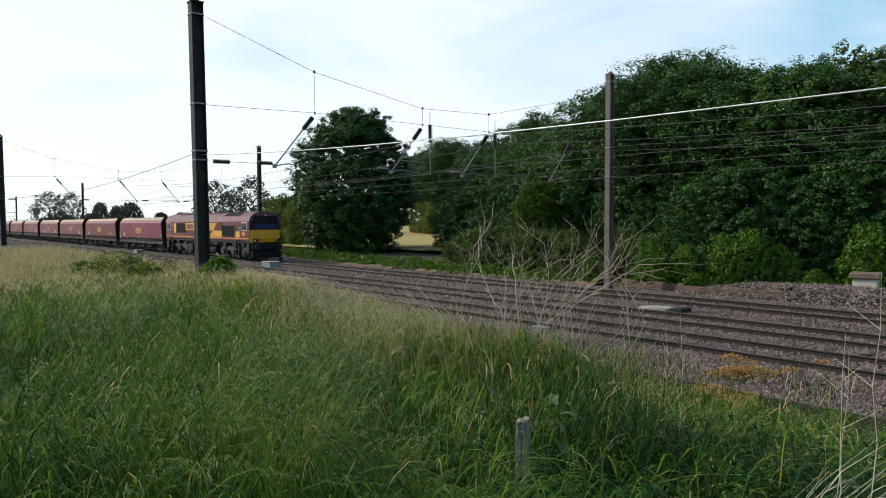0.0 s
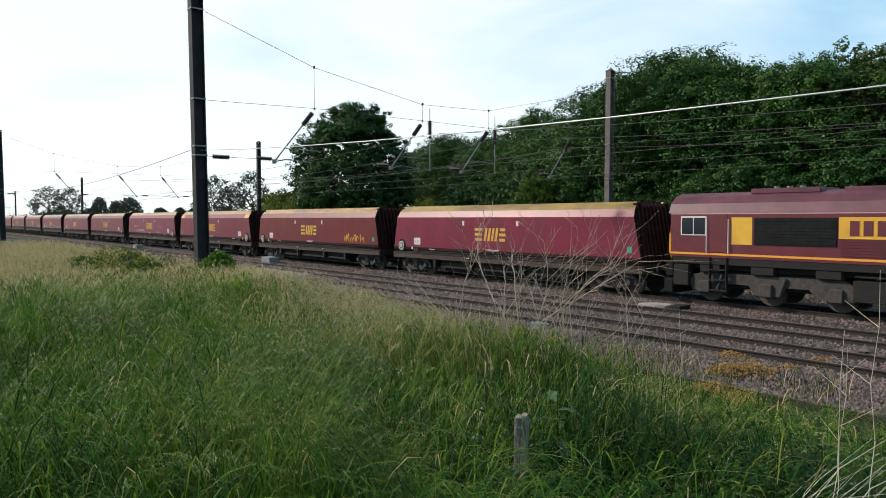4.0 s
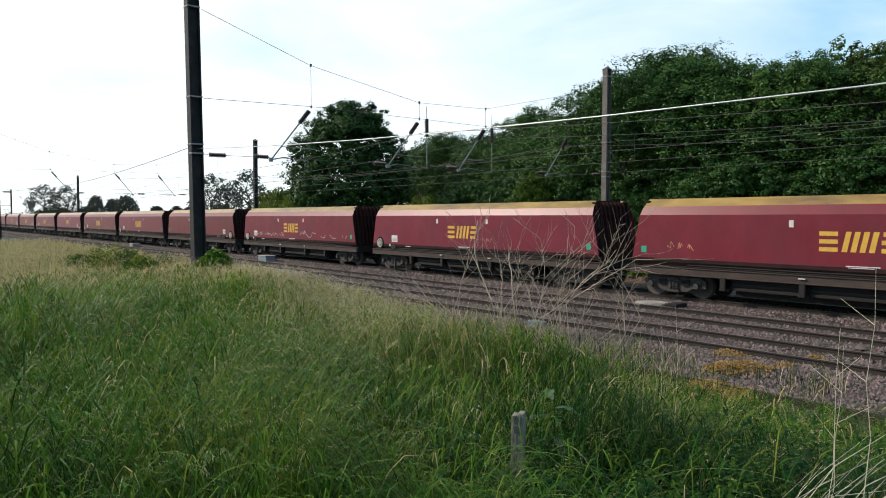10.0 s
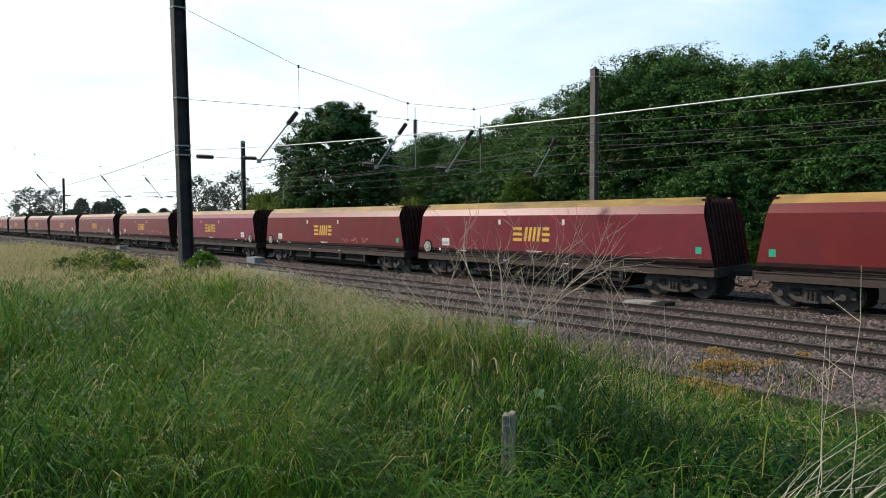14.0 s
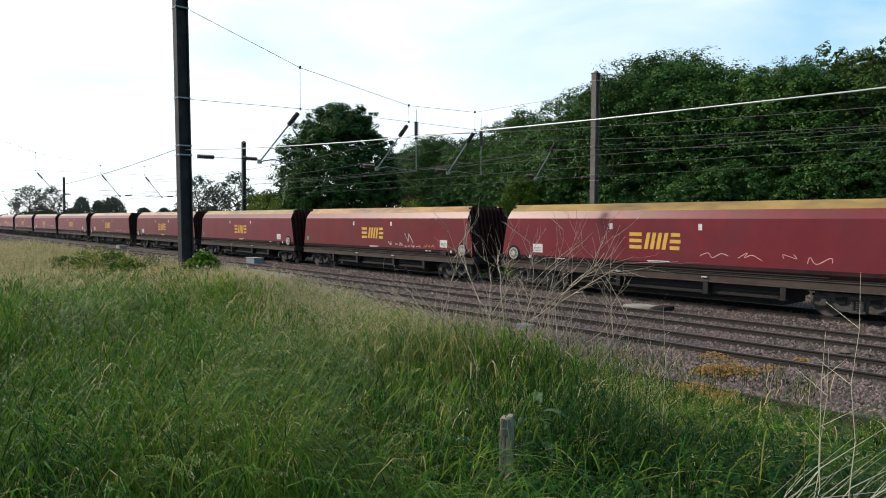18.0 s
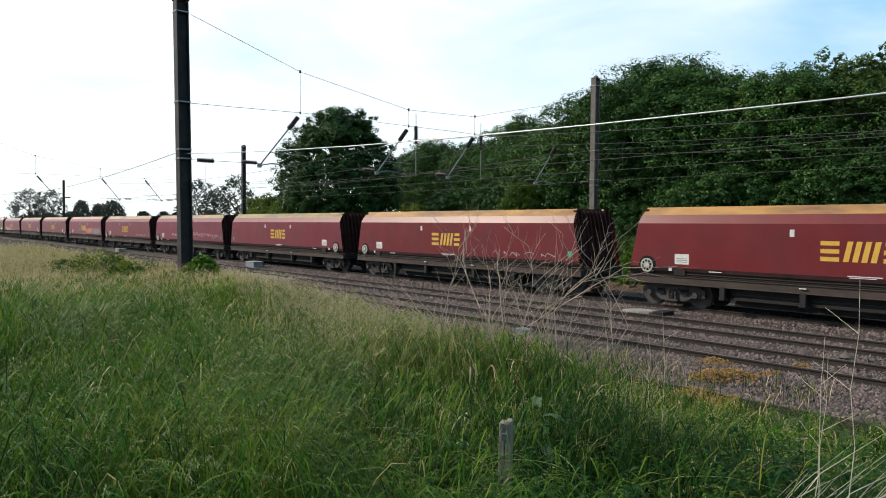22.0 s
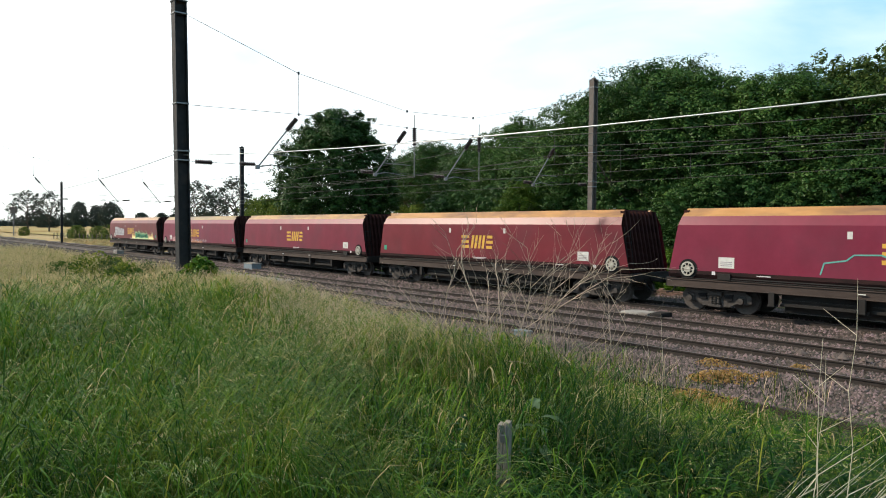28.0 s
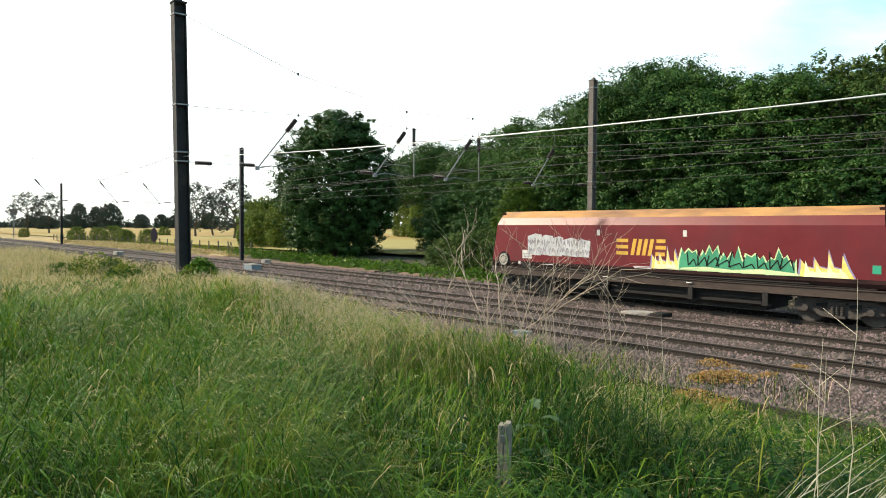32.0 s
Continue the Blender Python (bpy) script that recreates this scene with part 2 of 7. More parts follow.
M_WEED = mat("weed_leaf", (0.032, 0.082, 0.012), (0.07, 0.14, 0.022), 2, 0.5, random_tint=0.3, island=True, translucent=0.3, spec=0.04)
M_MOSS = mat("orange_stonecrop", (0.34, 0.195, 0.06), (0.55, 0.36, 0.13), 9, 0.9, random_tint=0.3, island=True, translucent=0.2)
M_EARTH = mat("red_earth", (0.13, 0.075, 0.05), (0.23, 0.15, 0.105), 3, 0.95, bump=0.6)
M_BRICK = mat("brick", (0.11, 0.068, 0.053), (0.2, 0.135, 0.105), 8, 0.9, bump=0.4, random_tint=0.35)


# ---- mesh helpers ----
def mesh_of(bm, name, *materials, smooth_shade=False):
    me = bpy.data.meshes.new(name)
    bm.to_mesh(me)
    bm.free()
    for m in materials:
        me.materials.append(m)
    if smooth_shade:
        me.shade_smooth()
    return me


def part(name, bm, material, parent=None, label="", smooth_shade=False):
    """One mesh object under a thing or a part."""
    me = bm if isinstance(bm, bpy.types.Mesh) else mesh_of(bm, name, *(material if isinstance(material, (list, tuple)) else [material]), smooth_shade=smooth_shade)
    ob = new(name, me)
    if parent is not None:
        ob.parent = parent
    if label:
        tagged(ob, label)
    return ob


def box(bm, x0, x1, y0, y1, z0, z1, bevel=0.0):
    r = bmesh.ops.create_cube(bm, size=1, matrix=Matrix.LocRotScale(((x0 + x1) / 2, (y0 + y1) / 2, (z0 + z1) / 2), None, (x1 - x0, y1 - y0, z1 - z0)))
    if bevel:
        vs = set(r["verts"])
        bmesh.ops.bevel(bm, geom=[e for e in bm.edges if e.verts[0] in vs and e.verts[1] in vs], offset=bevel, segments=1, affect="EDGES")
    return bm


def boxes(*dims, bevel=0.0):
    bm = bmesh.new()
    for d in dims:
        box(bm, *d, bevel=bevel)
    return bm


def rod(bm, a, b, r0, r1=None, seg=8):
    a, b = Vector(a), Vector(b)
    d = b - a
    m = Matrix.Translation((a + b) / 2) @ d.to_track_quat("Z", "Y").to_matrix().to_4x4()
    bmesh.ops.create_cone(bm, cap_ends=True, segments=seg, radius1=r0, radius2=r0 if r1 is None else r1, depth=d.length, matrix=m)
    return bm


def rods(*specs, seg=8):
    bm = bmesh.new()
    for s in specs:
        rod(bm, *s, seg=seg)
    return bm


def lathe(bm, pts, radii, seg=10):
    """One closed skin of rings along a path."""
    rings = []
    for i, (p, r) in enumerate(zip(pts, radii)):
        d = (pts[min(i + 1, len(pts) - 1)] - pts[max(i - 1, 0)]).normalized()
        u = d.cross(Vector((0, 0, 1)) if abs(d.z) < 0.9 else Vector((1, 0, 0))).normalized()
        w = d.cross(u)
        rings.append([bm.verts.new(p + (u * math.cos(k * 2 * math.pi / seg) + w * math.sin(k * 2 * math.pi / seg)) * r) for k in range(seg)])
    for a, b in zip(rings[:-1], rings[1:]):
        for k in range(seg):
            bm.faces.new((a[k], a[(k + 1) % seg], b[(k + 1) % seg], b[k]))
    bm.faces.new(rings[0][::-1])
    bm.faces.new(rings[-1])
    return bm


def wheel_disc(bm, c, r, w, axis="Y", seg=24):
    m = Matrix.Translation(c) @ Matrix.Rotation(radians(90), 4, "X" if axis == "Y" else "Y")
    bmesh.ops.create_cone(bm, cap_ends=True, segments=seg, radius1=r, radius2=r, depth=w, matrix=m)
    return bm


def prism(bm, outline, y0, y1):
    """A solid from an outline in x, z, pushed from y0 to y1."""
    a = [bm.verts.new((x, y0, z)) for x, z in outline]
    b = [bm.verts.new((x, y1, z)) for x, z in outline]
    bm.faces.new(a)
    bm.faces.new(b[::-1])
    k = len(outline)
    for i in range(k):
        bm.faces.new((a[(i + 1) % k], a[i], b[i], b[(i + 1) % k]))
    bmesh.ops.recalc_face_normals(bm, faces=bm.faces)
    return bm


def tri_mesh(name, verts, faces, material, smooth_shade=False):
    """A mesh from numpy arrays; faces all of one size."""
    verts, faces = np.asarray(verts, np.float32).reshape(-1, 3), np.asarray(faces, np.int32)
    me = bpy.data.meshes.new(name)
    k = faces.shape[1]
    me.vertices.add(len(verts))
    me.vertices.foreach_set("co", verts.ravel())
    me.loops.add(faces.size)
    me.loops.foreach_set("vertex_index", faces.ravel())
    me.polygons.add(len(faces))
    me.polygons.foreach_set("loop_start", np.arange(0, faces.size, k, dtype=np.int32))
    me.update(calc_edges=True)
    me.materials.append(material)
    if smooth_shade:
        me.shade_smooth()
    return me


def thing(name, label, category, group="", kind="", m=None):
    ob = tagged(new(name), label, category, group, kind)
    if m is not None:
        ob.matrix_basis = m
    return ob


# ---- ground ----
def build_ground():
    xs = np.unique(np.concatenate([-np.geomspace(40, 2600, 36), np.arange(-40, 14, 0.5), np.geomspace(14, 2600, 30)]))
    ys = np.unique(np.concatenate([-np.geomspace(2, 2600, 26), np.arange(-2, 13, 0.4), np.arange(13, 34, 1.5), np.geomspace(34, 2600, 40)]))
    gx, gy = np.meshgrid(xs, ys, indexing="ij")
    v = np.stack([gx, gy, ground_z(gx, gy)], -1).reshape(-1, 3)
    i, j = np.meshgrid(np.arange(len(xs) - 1), np.arange(len(ys) - 1), indexing="ij")
    a = (i * len(ys) + j).ravel()
    f = np.stack([a, a + len(ys), a + len(ys) + 1, a + 1], 1)
    tagged(new("ground", tri_mesh("ground", v, f, M_SOIL, True)), "rough grassy ground sloping down to the railway", "ground", kind="structure")


build_ground()


def build_fields():
    """Ripe wheat beyond the fence, and a paler strip behind the lone tree."""
    for x0, x1, y0, y1, lab in ((-640, -66, 36, 330, "ripe golden wheat field behind the fence"), (-65, -38, 40, 120, "pale stubble field behind the trees")):
        bm = bmesh.new()
        nx, ny = 24, 14
        g = [[bm.verts.new((x0 + (x1 - x0) * i / nx, y0 + (y1 - y0) * (j / ny) ** 1.7 + math.sin(i * 1.3) * (0 < j < ny),
                            float(ground_z(x0 + (x1 - x0) * i / nx, y0 + (y1 - y0) * (j / ny) ** 1.7)) + (0.55 if 0 < i < nx and 0 < j < ny else 0.3))) for j in range(ny + 1)] for i in range(nx + 1)]
        for i in range(nx):
            for j in range(ny):
                bm.faces.new((g[i][j], g[i + 1][j], g[i + 1][j + 1], g[i][j + 1]))
        tagged(new("field", mesh_of(bm, "field", M_FIELD)), lab, "field", kind="structure")


build_fields()


def build_formation():
    """Ballast bed with shoulders under the three lines, and a lower bed under the siding."""
    bm = bmesh.new()
    prof = [(9.6, -0.45), (10.2, -0.24), (12.4, -0.24), (13.0, -0.27), (14.0, -0.16), (17.2, -0.15), (20.4, -0.16), (21.2, -0.22), (21.8, -0.16), (24.7, -0.16), (25.6, -0.24), (27.2, -0.28), (28.2, -0.5)]
    xs = list(np.arange(-60, 14.1, 1.0))
    xs = list(np.linspace(-420, -62, 60)) + xs + list(np.linspace(16, 160, 20))
    g = [[bm.verts.new((x, y, z + 0.02 * math.sin(3.1 * x + 2.3 * y))) for y, z in prof] for x in xs]
    for i in range(len(xs) - 1):
        for j in range(len(prof) - 1):
            bm.faces.new((g[i][j], g[i + 1][j], g[i + 1][j + 1], g[i][j + 1]))
    tagged(new("track_bed", mesh_of(bm, "track_bed", M_BALLAST)), "grey-brown stone ballast under the railway lines", "ballast", kind="structure")


build_formation()


def rail_mesh(length, n=1):
    prof = [(-0.07, -0.159), (0.07, -0.159), (0.07, -0.148), (0.012, -0.128), (0.01, -0.045), (0.036, -0.03), (0.036, -0.004), (0.03, 0), (-0.03, 0), (-0.036, -0.004), (-0.036, -0.03), (-0.01, -0.045), (-0.012, -0.128), (-0.07, -0.148)]
    bm = bmesh.new()
    a = [bm.verts.new((0, y, z)) for y, z in prof]
    b = [bm.verts.new((length, y, z)) for y, z in prof]
    bm.faces.new(a[::-1])
    bm.faces.new(b)
    k = len(prof)
    for i in range(k):
        f = bm.faces.new((a[i], a[(i + 1) % k], b[(i + 1) % k], b[i]))
        f.material_index = 1 if i == 7 else 0
    return mesh_of(bm, "rail", M_RAIL, M_RAILTOP)


RAIL = rail_mesh(560)
for yc in TRACKS:
    for s in (-0.7525, 0.7525):
        ob = new("rail", RAIL)
        ob.location = (-420, yc + s, 0)
        tagged(ob, "rusty steel rail with a worn bright top", "rail", "rails", "structure")
RAIL_OLD = mesh_of(boxes((0, 110, -0.033, 0.033, -0.19, -0.04)), "rail", M_RAIL)
for s in (-0.7525, 0.7525):
    ob = new("rail", RAIL_OLD)
    ob.location = (-90, SIDING + s, -0.07)
    tagged(ob, "rusted disused rail half buried in ballast and weeds", "rail", "rails", "structure")


# ---- overhead line masts and wires ----
def mast(x, y, h, z0, material, lean, w=0.30, d=0.34, label=""):
    m = pose(x, y, 0, lean, 0, 0)
    ob = thing("line_mast", label, "mast", "overhead line masts", m=m)
    bm = bmesh.new()
    # H section: two flanges and a web, tapered plates
    box(bm, -w / 2, w / 2, -d / 2, -d / 2 + 0.03, z0, h, 0.004)
    box(bm, -w / 2, w / 2, d / 2 - 0.03, d / 2, z0, h, 0.004)
    box(bm, -0.012, 0.012, -d / 2 + 0.028, d / 2 - 0.028, z0, h - 0.04)
    part("column", bm, material, ob)
    part("cap", boxes((-w / 2 - 0.02, w / 2 + 0.02, -d / 2 - 0.02, d / 2 + 0.02, h, h + 0.05), (-w / 2 + 0.05, w / 2 - 0.05, -0.05, 0.08, h + 0.05, h + 0.13), bevel=0.008), material, ob)
    for z in (h - 0.32, 6.36, 5.02, 4.76):
        part("clamp_band", boxes((-w / 2 - 0.015, w / 2 + 0.015, -d / 2 - 0.015, d / 2 + 0.015, z - 0.022, z + 0.022), bevel=0.006), M_STEEL, ob, "galvanised clamp band")
    part("base_plate", boxes((-0.32, 0.32, -0.36, 0.36, z0 - 0.1, z0 + 0.12), bevel=0.02), M_CONC, ob, "concrete base")
    return ob


def wire_curve(name, pts, r, material, label, category="wire", kind="", parent=None):
    cu = bpy.data.curves.new(name, "CURVE")
    cu.dimensions, cu.bevel_depth, cu.bevel_resolution = "3D", r, 1
    sp = cu.splines.new("POLY")
    sp.points.add(len(pts) - 1)
    for q, p in zip(sp.points, pts):
        q.co = (*p, 1)
    cu.materials.append(material)
    ob = new(name, cu)
    if parent is not None:
        ob.parent = parent
        if label:
            tagged(ob, label)
    else:
        tagged(ob, label, category, kind=kind)
    return ob


def sag(a, b, drop, n=16):
    a, b = Vector(a), Vector(b)
    return [tuple(a.lerp(b, i / n) - Vector((0, 0, drop * 4 * (i / n) * (1 - i / n)))) for i in range(n + 1)]


def insulator(bm, a, b, r=0.055, sheds=7):
    a, b = Vector(a), Vector(b)
    us, rr = [0.0], [r * 0.5]
    for i in range(sheds):
        us += [(i + 0.18) / sheds, (i + 0.30) / sheds, (i + 0.62) / sheds, (i + 0.82) / sheds]
        rr += [r * 0.5, r, r * 0.8, r * 0.5]
    lathe(bm, [a.lerp(b, u) for u in us + [1.0]], rr + [r * 0.5], 12)


def headspan(x, y0, y1, h0, h1, r_scale=1.0, lean=-1.42, hang_y=(10.9, 15.3, 18.6, 23.6)):
    """Span wires between two masts, with droppers, insulators and registration arms over the lines."""
    ob = thing("headspan", "span wires with brown insulators and registration arms over four lines", "overhead wires", "headspans")
    ob.location = (x, 0, 0)
    low, r = 4.75, 0.007 * r_scale
    hangs = tuple(zip(hang_y, (7.77, 7.05, 7.15, 8.25)))
    wire_curve("top_span_wire", [(0, y0 + 0.2, h0 - 0.32)] + [(0, y, z) for y, z in hangs] + [(0, y1 - 0.2, h1 - 0.4)], r, M_WIRE, "", parent=ob)
    wire_curve("upper_cross_wire", [(0, y0 + 0.2, 6.36)] + [(0, y, 6.47) for y, z in hangs] + [(0, y1 - 0.2, 6.75)], r, M_WIRE, "", parent=ob)
    wire_curve("lower_cross_wire", [(0, y0 + 0.2, low), (0, 17.0, low + 0.06), (0, y1 - 0.2, low + 0.1)], r, M_WIRE, "", parent=ob)
    bm = bmesh.new()
    insulator(bm, (0, y0 + 0.35, low), (0, y0 + 0.85, low), 0.075, 8)
    part("end_insulator", bm, M_INSUL, ob, "dark ribbed insulator")
    bm = bmesh.new()
    insulator(bm, (0, y1 - 0.95, low + 0.1), (0, y1 - 0.45, low + 0.1), 0.075, 8)
    part("end_insulator", bm, M_INSUL, ob, "dark ribbed insulator")
    for i, (y, z) in enumerate(hangs):
        part("dropper", rods(((0, y, z), (0, y, 6.47), r), seg=6), M_WIRE, ob)
        part("clip", rods(((0, y, z - 0.03), (0, y, z + 0.05), 0.035), seg=8), M_INSUL, ob)
        part("clip", rods(((0, y, 6.42), (0, y, 6.5), 0.03), seg=8), M_INSUL, ob)
        bm = bmesh.new()
        top, end = Vector((0, y, 6.42)), Vector((0, y + lean, 4.70))
        insulator(bm, top.lerp(end, 0.06), top.lerp(end, 0.30), 0.085, 8)
        part("insulator", bm, M_INSUL, ob, "dark ribbed insulator")
        arm = part("registration_arm", rods((top.lerp(end, 0.30), end, 0.025), (end + Vector((0, 0, 0)), end + Vector((0, -0.32 * lean, 0.10)), 0.018), (end + Vector((0, -0.32 * lean, 0.10)), end + Vector((0, -0.92 * lean, 0.02)), 0.014),
                                    (top.lerp(end, 0.75), top.lerp(end, 0.75) + Vector((0, -0.85 * lean, -0.02)), 0.014)), M_ARM, ob, "galvanised tube")
        part("clamp", boxes((-0.05, 0.05, end.y - 0.06, end.y + 0.06, 4.64, 4.76), bevel=0.01), M_STEEL, arm)
        if i in (1, 2) and lean < 0:
            bm = bmesh.new()
            insulator(bm, (0, y + 0.34, 6.50), (0, y + 0.34, 5.85), 0.10, 9)
            part("post_insulator", bm, M_INSUL, ob, "dark ribbed insulator")
            part("link", rods(((0, y + 0.34, 6.95), (0, y + 0.34, 6.48), r * 1.8)), M_WIRE, ob)
            part("drop_tube", rods(((0, y + 0.34, 5.88), (0, y + 0.34, 4.7), 0.018)), M_ARM, ob)
        bm = bmesh.new()
        yy = y - 2.0 if lean < 0 else y + 1.75
        insulator(bm, (0, yy, low + 0.03), (0, yy + 0.5, low + 0.03), 0.07, 7)
        part("cross_insulator", bm, M_INSUL, ob, "dark ribbed insulator")
    return ob


NEAR_Y = (7.2, 6.85, 6.9, 6.9, 6.9)
for i, x in enumerate(SPANS):
    zb = float(ground_z(x, NEAR_Y[i])) - 0.1
    mast(x, NEAR_Y[i], 9.2, zb, M_MAST, 0.5, label="tall dark steel mast on the grassy bank" if i == 0 else "dark steel overhead line mast beside the railway")
    mast(x, 26.3, 9.72, -0.45, M_MASTR if i == 0 else M_MAST, -0.4, 0.27, 0.32, label="weathered brown-grey steel mast beside the trees" if i == 0 else "dark steel overhead line mast beside the railway")
    headspan(x, NEAR_Y[i], 26.3, 9.2, 9.72, 1.0 if i < 2 else 1.6, *((-1.42,) if i == 0 else (1.37, (10.2, 14.6, 17.85, 22.9))))


def running_wires():
    """Contact and catenary wires with droppers along each line."""
    sup = (34.0,) + SPANS
    for y in TRACKS[::-1]:
        ob = thing("overhead_wire", "contact wire hung from a sagging catenary wire by droppers", "overhead wire", "overhead wires")
        for a, b in zip(sup[:-1], sup[1:]):
            ya, yb = y + 0.2, y - 0.2
            wire_curve("contact_wire", [(a, ya, 4.70), (b, yb, 4.70)], 0.008, M_WIRE, "", parent=ob)
            d = 1.0 if a - b > 45 else 0.55
            pts = sag((a, y, 6.0), (b, y, 6.0), d)
            wire_curve("catenary_wire", pts, 0.009, M_WIRE, "", parent=ob)
            for k in range(2, 15, 3):
                q = pts[k]
                part("dropper", rods((q, (q[0], y, 4.70), 0.004), seg=5), M_WIRE, ob)


running_wires()
wire_curve("feeder_cable", sag((-19.6, 7.2, 4.91), (26.0, 7.2, 5.12), 0.875), 0.010, M_WIREB, "bright aluminium cable slung along the near masts", "cable")
wire_curve("feeder_cable", sag((-57.6, 6.85, 5.02), (-19.6, 7.2, 5.02), 0.6), 0.009, M_WIRE, "dull cable slung along the near masts", "cable")
wire_curve("return_wire", sag((-57.6, 26.3, 6.4), (-19.6, 26.3, 6.4), 0.4), 0.010, M_WIRE, "thin earth wire along the far masts", "cable")
wire_curve("return_wire", sag((-19.6, 26.3, 6.4), (34, 26.3, 6.4), 0.5), 0.010, M_WIRE, "thin earth wire along the far masts", "cable")


# ---- trees and bushes ----
def leaf_cloud(centres, radii, per, size, gen, up=0.25, squash=1.0, shell=(0.72, 1.06), clumps=0):
    """Diamond leaves on the shells of many lobes."""
    centres, radii = np.asarray(centres, float), np.asarray(radii, float)
    n = len(centres) * per
    c = np.repeat(centres, per, 0)
    r = np.repeat(radii, per)[:, None]
    d = gen.normal(size=(n, 3))
    d /= np.linalg.norm(d, axis=1, keepdims=True)
    if clumps:
        # sprays: leaves gather round a few points of each lobe's shell
        k = gen.normal(size=(len(centres) * clumps, 3))
        k /= np.linalg.norm(k, axis=1, keepdims=True)
        own = np.repeat(np.arange(len(centres)), per) * clumps + gen.integers(0, clumps, n)
        kd, kr = k[own], r * gen.uniform(0.20, 0.40, len(k))[own][:, None]
        p = c + kd * r * gen.uniform(0.62, 0.98, len(k))[own][:, None] + d * kr * gen.uniform(0.45, 1.05, (n, 1)) * np.array([1, 1, 0.7])
        nrm = d * 0.75 + kd * 0.55 + gen.normal(size=(n, 3)) * 0.34 + np.array([0, 0, up + 0.35])
    else:
        p = c + d * r * gen.uniform(*shell, (n, 1)) * np.array([1, 1, squash])
        nrm = d * 0.8 + gen.normal(size=(n, 3)) * 0.55 + np.array([0, 0, up])
    nrm /= np.linalg.norm(nrm, axis=1, keepdims=True)
    t = np.cross(nrm, gen.normal(size=(n, 3)))
    t /= np.linalg.norm(t, axis=1, keepdims=True)
    b = np.cross(nrm, t)
    s = size * gen.uniform(0.6, 1.35, (n, 1))
    v = np.stack([p - t * s, p + b * s * 0.5 + nrm * s * 0.12, p + t * s, p - b * s * 0.5 + nrm * s * 0.12], 1).reshape(-1, 3)
    return v, np.arange(4 * n).reshape(-1, 4)


def trunk_mesh(h, r, gen, limbs=9, reach=0.35, first=0.28):
    bm = bmesh.new()
    pts = [Vector((0, 0, -0.3))]
    for i in range(1, 6):
        pts.append(Vector((gen.normal() * 0.03 * h, gen.normal() * 0.03 * h, h * 0.8 * i / 5)))
    for i in range(5):
        rod(bm, pts[i], pts[i + 1], r * (1 - 0.17 * i), r * (1 - 0.17 * (i + 1)), seg=8)
    for i in range(limbs):
        k = first + (0.75 - first) * i / max(1, limbs - 1)
        a = pts[0].lerp(pts[-1], k)
        ang = i * 2.4 + gen.uniform(-0.4, 0.4)
        ln = h * reach * gen.uniform(0.7, 1.15) * (1.15 - k * 0.6)
        mid = a + Vector((math.cos(ang) * ln * 0.55, math.sin(ang) * ln * 0.55, ln * 0.35))
        end = mid + Vector((math.cos(ang + 0.3) * ln * 0.45, math.sin(ang + 0.3) * ln * 0.45, ln * 0.4))
        rod(bm, a, mid, r * 0.42, r * 0.26, seg=6)
        rod(bm, mid, end, r * 0.26, r * 0.08, seg=6)
        for s in (-0.8, 0.8):
            rod(bm, mid, mid + Vector((math.cos(ang + s) * ln * 0.4, math.sin(ang + s) * ln * 0.4, ln * 0.3)), r * 0.18, r * 0.05, seg=5)
    return mesh_of(bm, "trunk", M_BARK)


def crown_lobes(gen, n, r, h, base, top_heavy=0.5, jag=0.25, lobe=(0.26, 0.42)):
    """Lobes filling an egg of radius r from height base to h."""
    out, rad = [], []
    for i in range(n):
        u = (i + 0.5) / n
        z = base + (h - base) * (0.06 + 0.86 * u)
        q = abs(2 * u - top_heavy * 1.6) / (2 - top_heavy * 1.6) if 2 * u > top_heavy * 1.6 else (top_heavy * 1.6 - 2 * u) / (top_heavy * 1.6) * 0.75
        w = r * math.sqrt(max(0.05, 1 - q * q))
        lr = r * gen.uniform(*lobe)
        ang = i * 2.39996
        k = max(0.0, w - lr * 0.75) * (1 - (1 - gen.uniform(0.45, 1.0)) ** 2 * 1.2) * (1 + jag * 0.35)
        out.append((math.cos(ang) * k, math.sin(ang) * k, min(z - lr * 0.2 + gen.normal() * 0.03 * h, h - lr * gen.uniform(0.98, 1.12))))
        rad.append(lr)
    return out, rad


def tree_base(name, seed, r, h, base, lobes, per, size, material, label, top_heavy=0.5, limbs=9, lobe=(0.26, 0.42), group="", trunk_r=None):
    gen = np.random.default_rng(seed)
    ob = thing(name, label, "tree" if name == "tree" else "bush", group)
    part("trunk", trunk_mesh(h, trunk_r or 0.022 * h, gen, limbs), None, ob)
    c, rr = crown_lobes(gen, lobes, r, h, base, top_heavy, lobe=lobe)
    v, f = leaf_cloud(c, rr, per, size, gen, clumps=20)
    # sprigs that stand out of the outline
    sc = [(x * 1.0 + gen.normal() * q * 0.48, y + gen.normal() * q * 0.48, min(z + abs(gen.normal()) * q * 0.3, h * 0.90)) for (x, y, z), q in zip(c, rr) for _ in range(3)]
    v2, f2 = leaf_cloud(sc, [max(0.10, q * gen.uniform(0.14, 0.28)) for q in rr for _ in range(3)], max(12, per // 12), size * 0.75, gen, shell=(0.2, 1.1))
    part("crown", tri_mesh("crown", np.concatenate([v, v2]), np.concatenate([f, f2 + len(v)]), material), None, ob)
    return ob


